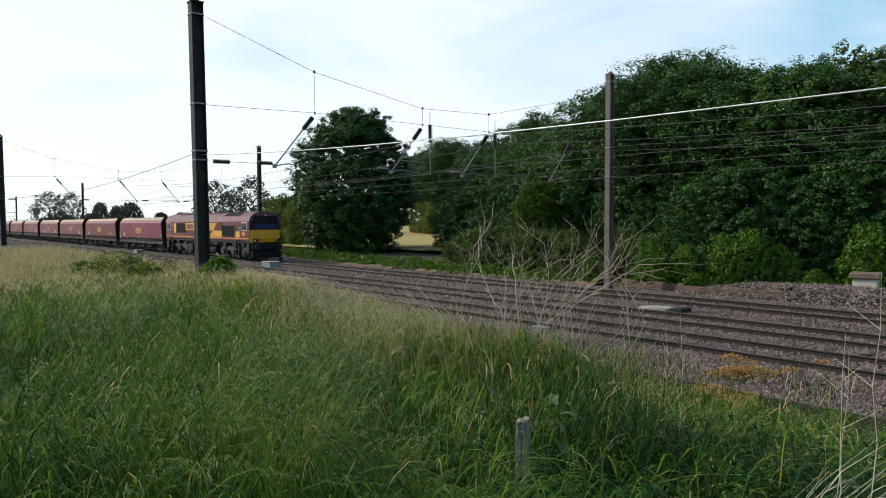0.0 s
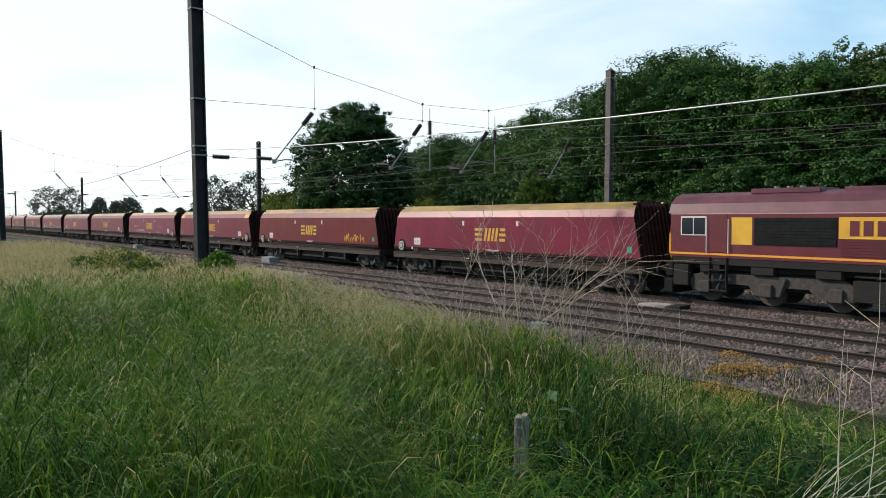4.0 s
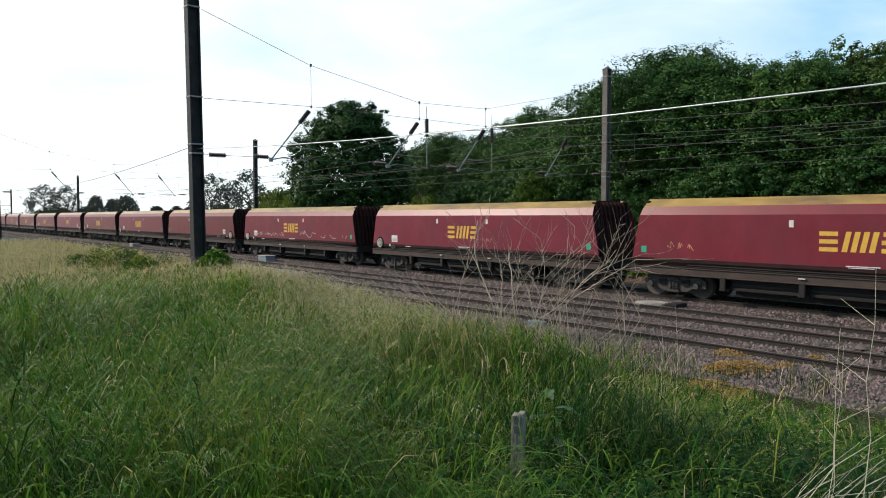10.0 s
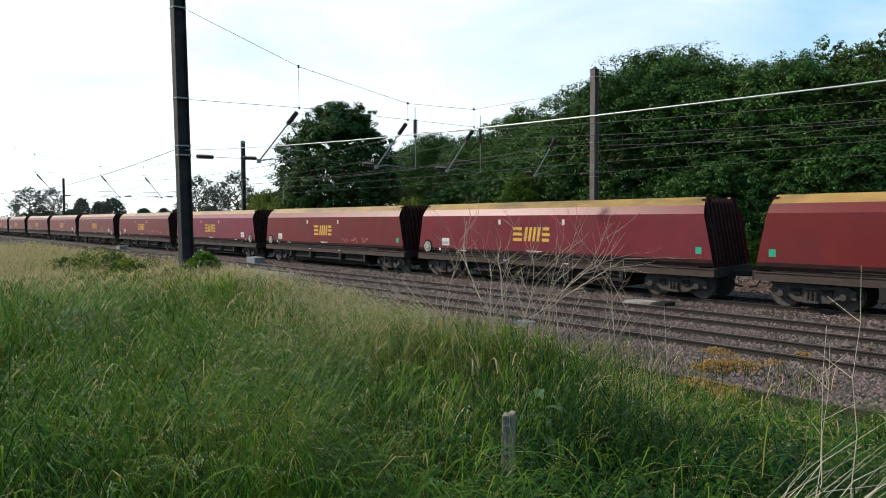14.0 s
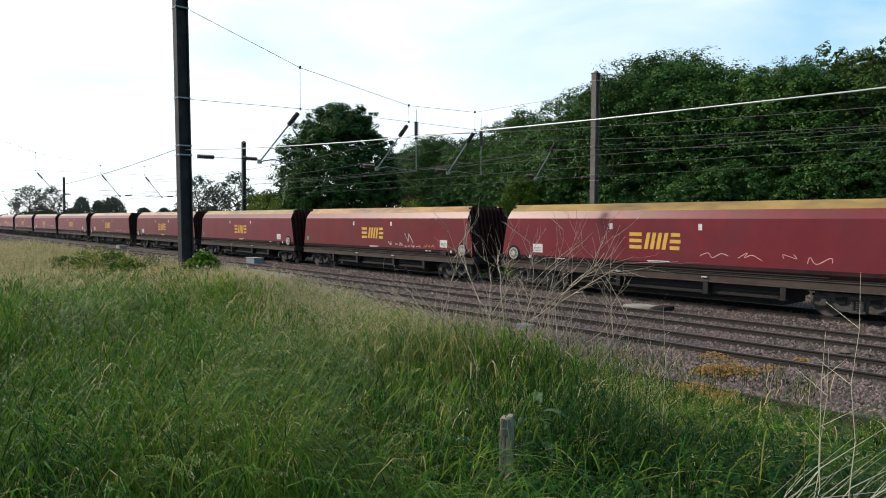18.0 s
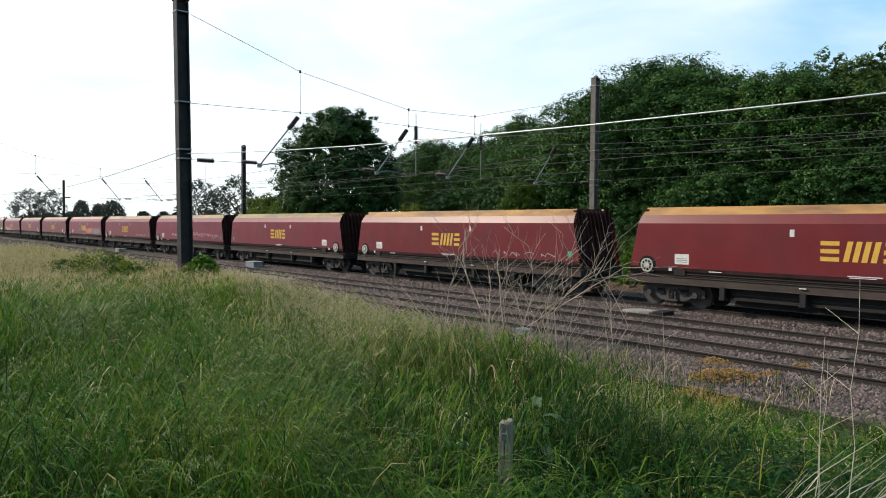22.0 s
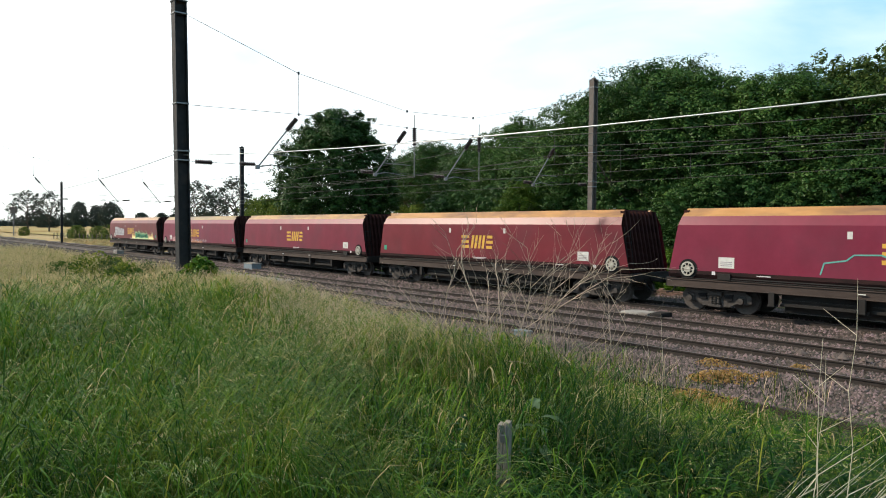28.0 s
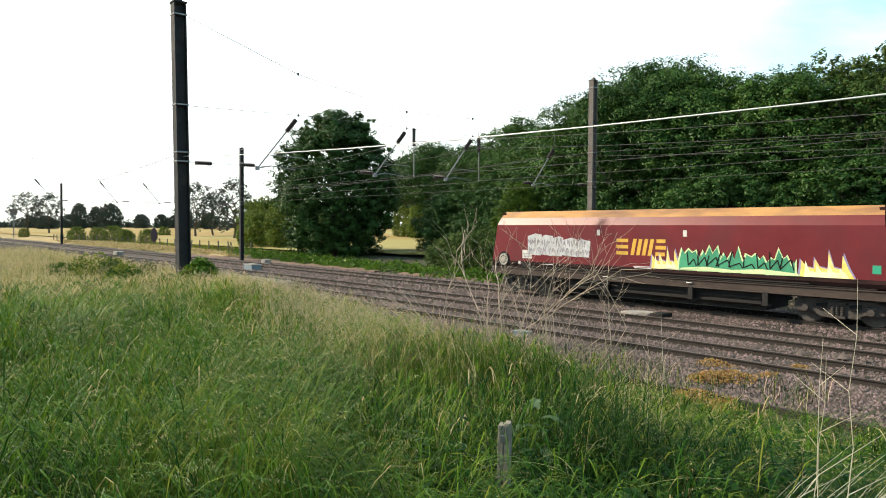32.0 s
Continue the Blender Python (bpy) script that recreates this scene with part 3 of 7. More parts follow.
def at(x, y, s=1.0, sz=None, rz=0.0, dz=0.0):
    return Matrix.LocRotScale((x, y, float(ground_z(x, y)) + dz), Euler((0, 0, rz)), (s, s, sz or s))


# the lone sycamore by the line
lone = tree_base("tree", 3, 5.6, 14.7, -0.5, 110, 1250, 0.118, M_LEAF, "dense dark green sycamore standing alone by the line", 0.62, 12, (0.2, 0.36), trunk_r=0.28)
lone.matrix_basis = at(-58.4, 36.6, 1.05, 1.01)

BELT_LABEL = "tall dark green broadleaf tree in the lineside wood"
b1 = tree_base("tree", 11, 4.4, 12.2, 4.2, 46, 1150, 0.080, M_LEAF, BELT_LABEL, 0.6, 9, (0.24, 0.48), "lineside wood")
b1.matrix_basis = at(-25.2, 39.0, 1.1, 1.08)
b2 = tree_base("tree", 12, 4.4, 12.4, 4.4, 46, 1150, 0.080, M_LEAF2, "mid green broadleaf tree in the lineside wood", 0.55, 9, (0.24, 0.48), "lineside wood")
b2.matrix_basis = at(-22.0, 40.4, 1.05, 1.03)
b3 = tree_base("tree", 13, 3.2, 7.4, 0.3, 46, 700, 0.08, M_LEAF, "smaller dark green tree at the edge of the wood", 0.5, 7, (0.24, 0.42), "lineside wood")
b3.matrix_basis = at(-19.2, 35.4, 0.95, 0.82)
b4 = tree_base("tree", 14, 3.4, 12.0, 4.0, 44, 300, 0.10, M_HAW, "open-crowned ash tree with gaps against the sky", 0.5, 12, (0.16, 0.30), "lineside wood")
b4.matrix_basis = at(-14.6, 42.6, 1.02, 1.10)
grng = np.random.default_rng(21)
for x, y, h, which in ((-104.0, 88.6, 18.8, b1), (-51.4, 49.4, 11.2, b1), (-45.7, 50.0, 13.7, b2), (-40.5, 47.0, 11.3, b2), (-36.6, 43.8, 11.2, b2), (-32.6, 42.5, 11.6, b2), (-29.6, 40.6, 12.6, b2),
                       (-19.4, 41.4, 12.4, b2), (-23.8, 41.2, 14.0, b2), (-16.5, 41.6, 12.2, b2), (-12.0, 43.0, 12.6, b4), (-9.5, 46.8, 12.8, b4), (-14.4, 46.6, 12.6, b2), (-27.2, 43.5, 13.9, b1), (-31.0, 52.0, 14.4, b1), (-22.0, 46.5, 13.0, b2),
                       (-119.0, 100.0, 17.5, b2), (-136.0, 103.0, 19.0, b2), (-126.0, 99.0, 18.6, b1), (-47.8, 46.6, 10.6, b2), (-43.5, 45.2, 10.0, b2), (-115.0, 96.0, 19.5, b1)):
    base_h = 12.2 if which in (b1, b4) else 12.4
    copy_thing(which, at(x, y, h / base_h * grng.uniform(0.92, 1.08), h / base_h, grng.uniform(0, 6.28)))
for x, y, h in ((-17.5, 36.0, 6.4), (-14.9, 37.0, 5.6), (-12.7, 38.6, 7.2), (-10.6, 40.0, 7.5), (-33.0, 36.4, 6.0), (-39.6, 39.2, 6.4), (-46.0, 41.6, 6.5), (-30.2, 37.4, 6.6),
                (-36.0, 39.5, 7.5), (-51.0, 44.0, 6.2), (-27.0, 37.2, 5.2), (-24.2, 36.6, 4.6), (-22.0, 38.0, 5.4)):
    copy_thing(b3, at(x, y, h / 7.0 * grng.uniform(0.95, 1.15), h / 6.1, grng.uniform(0, 6.28)))

b6 = tree_base("tree", 15, 3.6, 9.6, 0.6, 44, 640, 0.095, M_YG, "bright yellow-green tree at the edge of the wood", 0.55, 8, (0.18, 0.42), "lineside wood")
b6.matrix_basis = at(-31.8, 34.6, 0.6, 0.64)
for x, y, h in ((-36.5, 37.6, 5.6), (-10.0, 42.5, 9.5)):
    copy_thing(b6, at(x, y, h / 9.6 * grng.uniform(0.8, 1.0), h / 9.6, grng.uniform(0, 6.28)))

# ivy-clad bushes along the far cess
i1 = tree_base("bush", 31, 1.25, 2.3, -0.1, 40, 190, 0.06, M_IVY, "bright green ivy-covered bush beside the track", 0.5, 5, (0.25, 0.42), "lineside bushes")
i1.matrix_basis = at(-19.1, 29.1, 0.78, 0.95)
for x, y, h, w in ((-17.7, 29.8, 2.15, 0.86), (-16.2, 30.6, 2.6, 0.95), (-15.2, 31.0, 2.85, 1.05), (-14.2, 31.9, 2.0, 0.95), (-10.9, 32.9, 3.1, 1.25), (-9.4, 33.6, 3.3, 1.3), (-12.4, 31.4, 1.0, 0.6), (-22.9, 29.2, 1.7, 0.75), (-18.4, 28.9, 0.8, 0.6), (-16.9, 29.3, 0.75, 0.6), (-15.6, 29.8, 0.7, 0.6)):
    copy_thing(i1, at(x, y, w, h / 2.3, grng.uniform(0, 6.28)))
i2 = tree_base("bush", 32, 1.8, 2.6, -0.1, 40, 230, 0.075, M_HAW, "dusty olive-green hawthorn bush beside the track", 0.5, 6, (0.25, 0.42), "lineside bushes")
i2.matrix_basis = at(-28.2, 31.0)
for x, y, h in ((-22.4, 30.0, 1.7), (-24.9, 30.3, 2.2), (-26.4, 31.4, 2.7), (-30.4, 31.8, 2.9), (-32.9, 31.7, 2.9), (-35.0, 32.4, 2.7), (-36.8, 32.0, 2.2), (-21.0, 31.2, 2.4), (-21.6, 32.6, 2.2)):
    copy_thing(i2, at(x, y, h / 2.6 * grng.uniform(0.85, 1.1), h / 2.6, grng.uniform(0, 6.28)))

i3 = tree_base("bush", 33, 1.9, 2.9, -0.1, 36, 200, 0.09, M_HEDGE, "yellow-green bush by the boundary fence", 0.5, 6, (0.2, 0.4), "fence bushes")
i3.matrix_basis = at(-126.6, 34.3, 1.05)
for x, y, h in ((-80.2, 39.1, 4.7), (-135.6, 30.6, 2.7), (-130.7, 33.0, 2.6), (-118.7, 34.3, 2.2), (-109.1, 34.6, 2.4), (-169.0, 57.3, 2.6), (-185.8, 30.8, 2.2), (-123.0, 35.0, 2.3)):
    copy_thing(i3, at(x, y, h / 2.9 * grng.uniform(0.85, 1.0), h / 2.9, grng.uniform(0, 6.28)))

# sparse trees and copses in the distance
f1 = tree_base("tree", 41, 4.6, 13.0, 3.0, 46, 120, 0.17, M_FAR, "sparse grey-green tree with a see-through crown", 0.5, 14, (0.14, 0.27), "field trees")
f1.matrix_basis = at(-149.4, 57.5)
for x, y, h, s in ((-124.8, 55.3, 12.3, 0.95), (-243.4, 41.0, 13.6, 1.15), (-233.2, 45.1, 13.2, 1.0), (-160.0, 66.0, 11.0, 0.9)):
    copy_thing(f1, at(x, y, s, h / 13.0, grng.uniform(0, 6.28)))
f2 = tree_base("tree", 42, 8.6, 14.6, 0.5, 60, 110, 0.5, M_FAR, "round tree far across the fields, haze painted into its grey-green", 0.55, 8, (0.22, 0.38), "far copse")
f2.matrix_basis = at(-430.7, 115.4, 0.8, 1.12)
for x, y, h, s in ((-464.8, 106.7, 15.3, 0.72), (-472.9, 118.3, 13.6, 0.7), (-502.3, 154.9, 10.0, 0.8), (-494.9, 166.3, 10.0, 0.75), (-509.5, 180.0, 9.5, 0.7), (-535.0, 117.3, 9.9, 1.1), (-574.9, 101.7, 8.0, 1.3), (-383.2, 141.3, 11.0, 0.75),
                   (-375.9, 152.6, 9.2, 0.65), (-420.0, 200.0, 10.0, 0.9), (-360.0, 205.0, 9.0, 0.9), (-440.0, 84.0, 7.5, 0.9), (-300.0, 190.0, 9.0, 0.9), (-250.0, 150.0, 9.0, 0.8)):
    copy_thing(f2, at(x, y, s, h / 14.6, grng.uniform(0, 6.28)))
b5 = tree_base("tree", 43, 3.6, 8.6, 0.3, 46, 220, 0.15, M_HEDGE, "yellow-green hedgerow tree behind the line", 0.5, 8, (0.22, 0.4), "field trees")
b5.matrix_basis = at(-101.4, 53.4, 0.85, 0.95)
for x, y, h in ((-90.0, 51.3, 7.2), (-95.5, 56.0, 7.8), (-108.0, 56.0, 8.0), (-83.6, 41.6, 7.5), (-75.5, 39.8, 6.7), (-91.6, 43.6, 7.4), (-79.6, 42.0, 6.9), (-112.0, 89.0, 7.6), (-104.5, 85.0, 8.2), (-119.0, 92.0, 8.0), (-98.0, 83.0, 7.0)):
    copy_thing(b5, at(x, y, h / 8.6, h / 8.6, grng.uniform(0, 6.28)))


def far_hedges():
    """Hedgerows and woods closing the horizon, with haze put into the leaf colour."""
    gen = np.random.default_rng(5)
    c, r = [], []
    for i in range(620):
        u = gen.uniform()
        x = -900 + 960 * u
        y = np.interp(x, (-900, -560, -300, -100, 60), (60, 210, 260, 130, 95)) + gen.uniform(-6, 10)
        q = gen.uniform(1.8, 4.2)
        c.append((x, y, q * gen.uniform(0.5, 1.3)))
        r.append(q)
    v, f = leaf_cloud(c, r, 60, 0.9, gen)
    tagged(new("far_hedge", tri_mesh("far_hedge", v, f, M_FAR)), "hedges and woods along the horizon, haze painted into their grey-green", "hedge", kind="stuff")


far_hedges()


# ---- the train ----
M_MAROON = mat("wagon_maroon", (0.154, 0.012, 0.0235), (0.204, 0.021, 0.037), 1.6, 0.38, bump=0.04, dirt=(0.115, 0.026, 0.036), dirt_scale=0.9, dirt_at=(0.45, 0.9), stretch=(0.7, 1, 0.6), random_tint=0.18, spec=0.36)
M_BANDY = mat("wagon_gold_band", (0.38, 0.215, 0.065), (0.48, 0.29, 0.10), 1.5, 0.33, dirt=(0.15, 0.085, 0.055), dirt_scale=1.4, dirt_at=(0.42, 0.75), stretch=(0.5, 1, 2), random_tint=0.2)
# maroon-brown of the end sheets, darkened to hold the shade they stand in
M_ENDS = mat("wagon_end_soot", (0.026, 0.010, 0.010), (0.055, 0.021, 0.019), 3, 0.9, bump=0.2, spec=0.1)
M_SOOT = mat("sooty_sill", (0.014, 0.009, 0.009), (0.048, 0.02, 0.019), 2.5, 0.9, stretch=(0.6, 1, 2), spec=0.2)
# grime, made darker still to carry the shade below the bodies
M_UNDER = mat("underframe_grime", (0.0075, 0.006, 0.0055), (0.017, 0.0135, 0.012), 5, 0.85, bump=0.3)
M_SOLE = mat("solebar_dust", (0.036, 0.023, 0.019), (0.07, 0.047, 0.038), 4, 0.85, bump=0.2, stretch=(0.4, 1, 1))
M_BOGIE = mat("bogie_dust", (0.034, 0.028, 0.025), (0.075, 0.063, 0.057), 6, 0.85, bump=0.3)
M_WHEEL = mat("wheel_steel", (0.05, 0.042, 0.038), (0.095, 0.08, 0.072), 6, 0.7, 0.2)
M_YELLOW = mat("brand_gold", (0.62, 0.33, 0.04), (0.70, 0.41, 0.06), 6, 0.5)
M_CORNER = mat("orange_corner", (0.58, 0.24, 0.05), (0.66, 0.30, 0.075), 3, 0.5)
M_WHITE = mat("white_plate", (0.55, 0.53, 0.49), (0.70, 0.68, 0.65), 9, 0.6)
M_DISC = mat("worn_cream_paint", (0.30, 0.27, 0.22), (0.55, 0.52, 0.46), 12, 0.7)
M_GREENP = plain("green_plate", (0.02, 0.32, 0.19), 0.5)
M_COAL = mat("coal_dark", (0.012, 0.012, 0.013), (0.03, 0.03, 0.03), 8, 0.9)
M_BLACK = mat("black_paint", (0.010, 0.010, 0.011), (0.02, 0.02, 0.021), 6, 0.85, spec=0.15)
M_CHALK = mat("white_spray", (0.55, 0.52, 0.52), (0.72, 0.70, 0.70), 8, 0.8)
M_SILVER = mat("silver_spray", (0.40, 0.40, 0.41), (0.60, 0.60, 0.61), 5, 0.5, 0.2)
M_GSPRAY = mat("green_spray", (0.015, 0.16, 0.085), (0.05, 0.36, 0.19), 1.2, 0.6)
M_LSPRAY = mat("lime_spray", (0.50, 0.66, 0.33), (0.70, 0.78, 0.42), 3, 0.6)
M_FLAME = mat("flame_spray", (0.88, 0.48, 0.05), (0.95, 0.82, 0.32), 1.6, 0.6, stretch=(1, 1, 2))
M_LIGHTF = mat("pale_flame_spray", (0.93, 0.80, 0.34), (0.95, 0.90, 0.62), 2, 0.6)
M_LILAC = mat("lilac_spray", (0.25, 0.22, 0.42), (0.36, 0.30, 0.45), 3, 0.6)
M_PINK = mat("pink_spray", (0.55, 0.26, 0.24), (0.72, 0.42, 0.38), 3, 0.7)
M_PEACH = mat("peach_spray", (0.42, 0.15, 0.09), (0.58, 0.27, 0.16), 2, 0.7)
M_TEAL = mat("teal_spray", (0.07, 0.30, 0.26), (0.13, 0.42, 0.36), 4, 0.7)
M_GREYP = mat("grey_blue_spray", (0.20, 0.17, 0.20), (0.30, 0.25, 0.28), 3, 0.7)
TRAIN_Y = TRACKS[0]
LV = ((1.17, 1.26, 7.92), (1.30, 1.35, 7.90), (2.98, 1.36, 7.56), (3.28, 1.20, 7.50), (3.56, 0.95, 7.42))   # height, half width, half length


def side_at(z):
    zs = [l[0] for l in LV]
    return float(np.interp(z, zs, [l[1] for l in LV])), float(np.interp(z, zs, [l[2] for l in LV]))


def body_meshes():
    bm = bmesh.new()
    for s in (-1, 1):
        cols = []
        for z, w, hl in LV[:4]:
            cols.append([bm.verts.new((-hl + 2 * hl * i / 10, s * w, z)) for i in range(11)])
        for a, b in zip(cols[:-1], cols[1:]):
            for i in range(10):
                bm.faces.new((a[i], a[i + 1], b[i + 1], b[i]))
        z, w, hl = LV[0]
        lo = [bm.verts.new((-hl + 2 * hl * i / 10, s * (w - 0.25), z - 0.02)) for i in range(11)]
        for i in range(10):
            bm.faces.new((lo[i], lo[i + 1], cols[0][i + 1], cols[0][i]))
    body = mesh_of(bm, "body", M_MAROON)
    bm = bmesh.new()
    for s in (-1, 1):
        (z0, w0, l0), (z1, w1, l1) = LV[3], LV[4]
        rows = [[bm.verts.new((-l + 2 * l * i / 10, s * w, z)) for i in range(11)] for z, w, l in ((z0, w0, l0), (z1, w1, l1), (z1, w1 - 0.08, l1), (2.4, 0.55, l1 - 1.2))]
        for a, b in zip(rows[:-1], rows[1:]):
            for i in range(10):
                bm.faces.new((a[i], a[i + 1], b[i + 1], b[i]))
    band = mesh_of(bm, "top_band", M_BANDY)
    bm = bmesh.new()
    for s in (1,):
        rows = []
        for z, w, hl in LV:
            rows.append([bm.verts.new((s * (hl - 0.16), -w + 0.01 + 2 * (w - 0.01) * i / 4, z)) for i in range(5)])
        for a, b in zip(rows[:-1], rows[1:]):
            for i in range(4):
                bm.faces.new((a[i], a[i + 1], b[i + 1], b[i]))
    ends = mesh_of(bm, "end_sheet", M_ENDS)
    bm = bmesh.new()
    prism(bm, [(-0.10, 1.17), (0.10, 1.17), (-0.34, 3.5), (-0.52, 3.5)], -0.04, 0.04)
    rib = mesh_of(bm, "end_rib", M_ENDS)
    return body, band, ends, rib


BODY, BAND, ENDS, RIB = body_meshes()


def bogie_meshes():
    bm = bmesh.new()
    # cast side frame seen from the side, solid each side of the spring nest
    out = [(-1.22, 0.62), (-1.22, 0.40), (-1.05, 0.33), (-0.72, 0.36), (-0.46, 0.22), (0.46, 0.22), (0.72, 0.36), (1.05, 0.33), (1.22, 0.40), (1.22, 0.62), (0.98, 0.76), (-0.98, 0.76)]
    prism(bm, out, -0.06, 0.06)
    side = mesh_of(bm, "side_frame", M_BOGIE)
    # black block on the solid frame, standing for the shade inside an opening
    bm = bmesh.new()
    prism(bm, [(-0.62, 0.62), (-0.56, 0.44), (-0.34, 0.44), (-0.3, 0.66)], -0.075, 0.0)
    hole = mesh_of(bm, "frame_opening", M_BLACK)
    bm = bmesh.new()
    for x in (-0.13, 0, 0.13):
        for i in range(5):
            rod(bm, (x, -0.10, 0.28 + i * 0.06), (x, -0.10, 0.31 + i * 0.06), 0.06, seg=10)
    box(bm, -0.24, 0.24, -0.15, -0.03, 0.60, 0.70, 0.01)
    box(bm, -0.22, 0.22, -0.15, -0.03, 0.20, 0.28, 0.01)
    spring = mesh_of(bm, "spring_nest", M_BOGIE)
    bm = bmesh.new()
    box(bm, -0.15, 0.15, -0.10, 0.08, 0.34, 0.62, 0.03)
    rod(bm, (0, -0.20, 0.46), (0, -0.08, 0.46), 0.10, seg=14)
    axle = mesh_of(bm, "axlebox", M_BOGIE)
    bm = bmesh.new()
    for s in (-1, 1):
        wheel_disc(bm, (0, s * 0.715, 0), 0.45, 0.12, seg=28)
        wheel_disc(bm, (0, s * 0.665, 0), 0.48, 0.025, seg=28)
        wheel_disc(bm, (0, s * 0.785, 0), 0.15, 0.05, seg=16)
        for k in range(3):
            a = k * 2.094
            box(bm, math.cos(a) * 0.27 - 0.05, math.cos(a) * 0.27 + 0.05, s * 0.77 - 0.008, s * 0.77 + 0.012, math.sin(a) * 0.27 - 0.05, math.sin(a) * 0.27 + 0.05)
    rod(bm, (0, -0.9, 0), (0, 0.9, 0), 0.075, seg=10)
    wheel = mesh_of(bm, "wheelset", M_WHEEL)
    bol = mesh_of(boxes((-0.22, 0.22, -0.95, 0.95, 0.42, 0.74), bevel=0.02), "bolster", M_BOGIE)
    return side, hole, spring, axle, wheel, bol


SIDE, HOLE, SPRING, AXLEBOX, WHEEL, BOLSTER = bogie_meshes()


def bogie(parent, x):
    bg_ = part("bogie", BOLSTER, None, parent)
    bg_.location = (x, 0, 0)
    for s in (-1, 1):
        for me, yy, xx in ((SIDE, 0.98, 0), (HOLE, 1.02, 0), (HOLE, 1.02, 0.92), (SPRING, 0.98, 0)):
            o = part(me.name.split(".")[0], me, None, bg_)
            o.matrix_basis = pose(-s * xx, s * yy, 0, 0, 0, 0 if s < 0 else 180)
        for ax in (-0.9, 0.9):
            o = part("axlebox", AXLEBOX, None, bg_)
            o.matrix_basis = pose(ax, s * 0.98, 0, 0, 0, 0 if s < 0 else 180)
    for ax in (-0.9, 0.9):
        o = part("wheelset", WHEEL, None, bg_, "rust-brown steel wheels on an axle")
        o.location = (ax, 0, 0.46)


def decal(outline, z_lift=0.006):
    """A flat painted shape on the wagon's near side from an outline in x, z."""
    bm = bmesh.new()
    vs = [bm.verts.new((x, -side_at(z)[0] - z_lift, z)) for x, z in outline]
    bm.faces.new(vs)
    return bm


def decals(outlines, lift=0.006):
    bm = bmesh.new()
    for o in outlines:
        vs = [bm.verts.new((x, -side_at(z)[0] - lift, z)) for x, z in o]
        bm.faces.new(vs)
    return bm


def quad(x0, z0, x1, z1, slant=0.0):
    return [(x0, z0), (x1, z0), (x1 + slant, z1), (x0 + slant, z1)]


# the gold brand mark as plain strokes: three bars, four slanted strokes, three bars
MARK = ([quad(-1.30, z, -0.78, z + 0.13) for z in (1.87, 2.105, 2.34)],
        [quad(-0.68, 1.87, -0.53, 2.47, 0.12), quad(-0.44, 1.87, -0.29, 2.47, 0.12), quad(-0.20, 1.87, -0.05, 2.47, 0.12), quad(0.04, 1.87, 0.19, 2.47, 0.12)],
        [quad(0.36, 1.87, 0.74, 2.0), quad(0.36, 2.105, 0.78, 2.235), quad(0.40, 2.34, 0.76, 2.47)])


def stroke(pts, w=0.035):
    """Thin quads along a polyline in x, z."""
    out = []
    for (xa, za), (xb, zb) in zip(pts[:-1], pts[1:]):
        d = Vector((xb - xa, zb - za))
        n = Vector((-d.y, d.x)).normalized() * w / 2
        out.append([(xa + n.x, za + n.y), (xb + n.x, zb + n.y), (xb - n.x, zb - n.y), (xa - n.x, za - n.y)])
    return out


def scribble(x0, x1, z0, z1, n, gen, w=0.03):
    """A scrawl of separate hooked and looped strokes, each about as wide as a written sign."""
    out, i = [], 0
    while i < n:
        k = int(gen.integers(2, 5))
        key = [(x0 + (x1 - x0) * ((i + 0.45 * j) / n + gen.uniform(-0.5, 0.5) / n), z0 + (z1 - z0) * (gen.uniform(0.5, 1) if j % 2 else gen.uniform(0, 0.5))) for j in range(k + 1)]
        pts = []
        for a, b, c, d in zip([key[0]] + key[:-2], key[:-1], key[1:], key[2:] + [key[-1]]):
            for u in (0.0, 0.25, 0.5, 0.75):
                pts.append(tuple(0.5 * (2 * q + (r - p) * u + (2 * p - 5 * q + 4 * r - s) * u * u + (3 * q - p - 3 * r + s) * u ** 3) for p, q, r, s in zip(a, b, c, d)))
        out += stroke(pts + [key[-1]], w * gen.uniform(0.6, 1.0))
        i += max(1, k - 1)
    return out


def scrawl(x0, x1, z, amp, n, gen, w=0.028):
    """One long running scrawl of loops and peaks."""
    pts = []
    for i in range(n * 5 + 1):
        u = i / (n * 5)
        a = 2 * math.pi * n * u
        k = 0.45 + 0.55 * abs(math.sin(5.3 * u + 1.0))
        pts.append((x0 + (x1 - x0) * u + 0.22 * (x1 - x0) / n * math.sin(0.5 * a), z + amp * k * (2 / math.pi) * math.asin(math.sin(a)) * (1.3 if i % 3 else 0.8) + 0.35 * amp * math.sin(7 * u) + gen.normal() * 0.01))
    return stroke(pts, w)


def blob(cx, cz, rx, rz, gen, n=14, jag=0.12):
    return [(cx + rx * math.cos(a) * (1 + gen.uniform(-jag, jag)), cz + rz * math.sin(a) * (1 + gen.uniform(-jag, jag))) for a in np.linspace(0, 2 * math.pi, n, endpoint=False)]


def spiky(x0, x1, z0, z1, n, gen):
    """A jagged sprayed shape: level foot, torn and pointed top."""
    pts = [(x0, z0), (x1, z0 + 0.02)]
    for i in range(n, -1, -1):
        u = (i + gen.uniform(-0.3, 0.3)) / n
        top = (0.95 if i % 2 else 0.6) * gen.uniform(0.75, 1.05) * (0.55 + 0.45 * math.sin(math.pi * min(1, max(0, u)) * 0.9 + 0.2))
        pts.append((x0 + (x1 - x0) * min(1, max(0, u)), z0 + (z1 - z0) * top))
    return pts


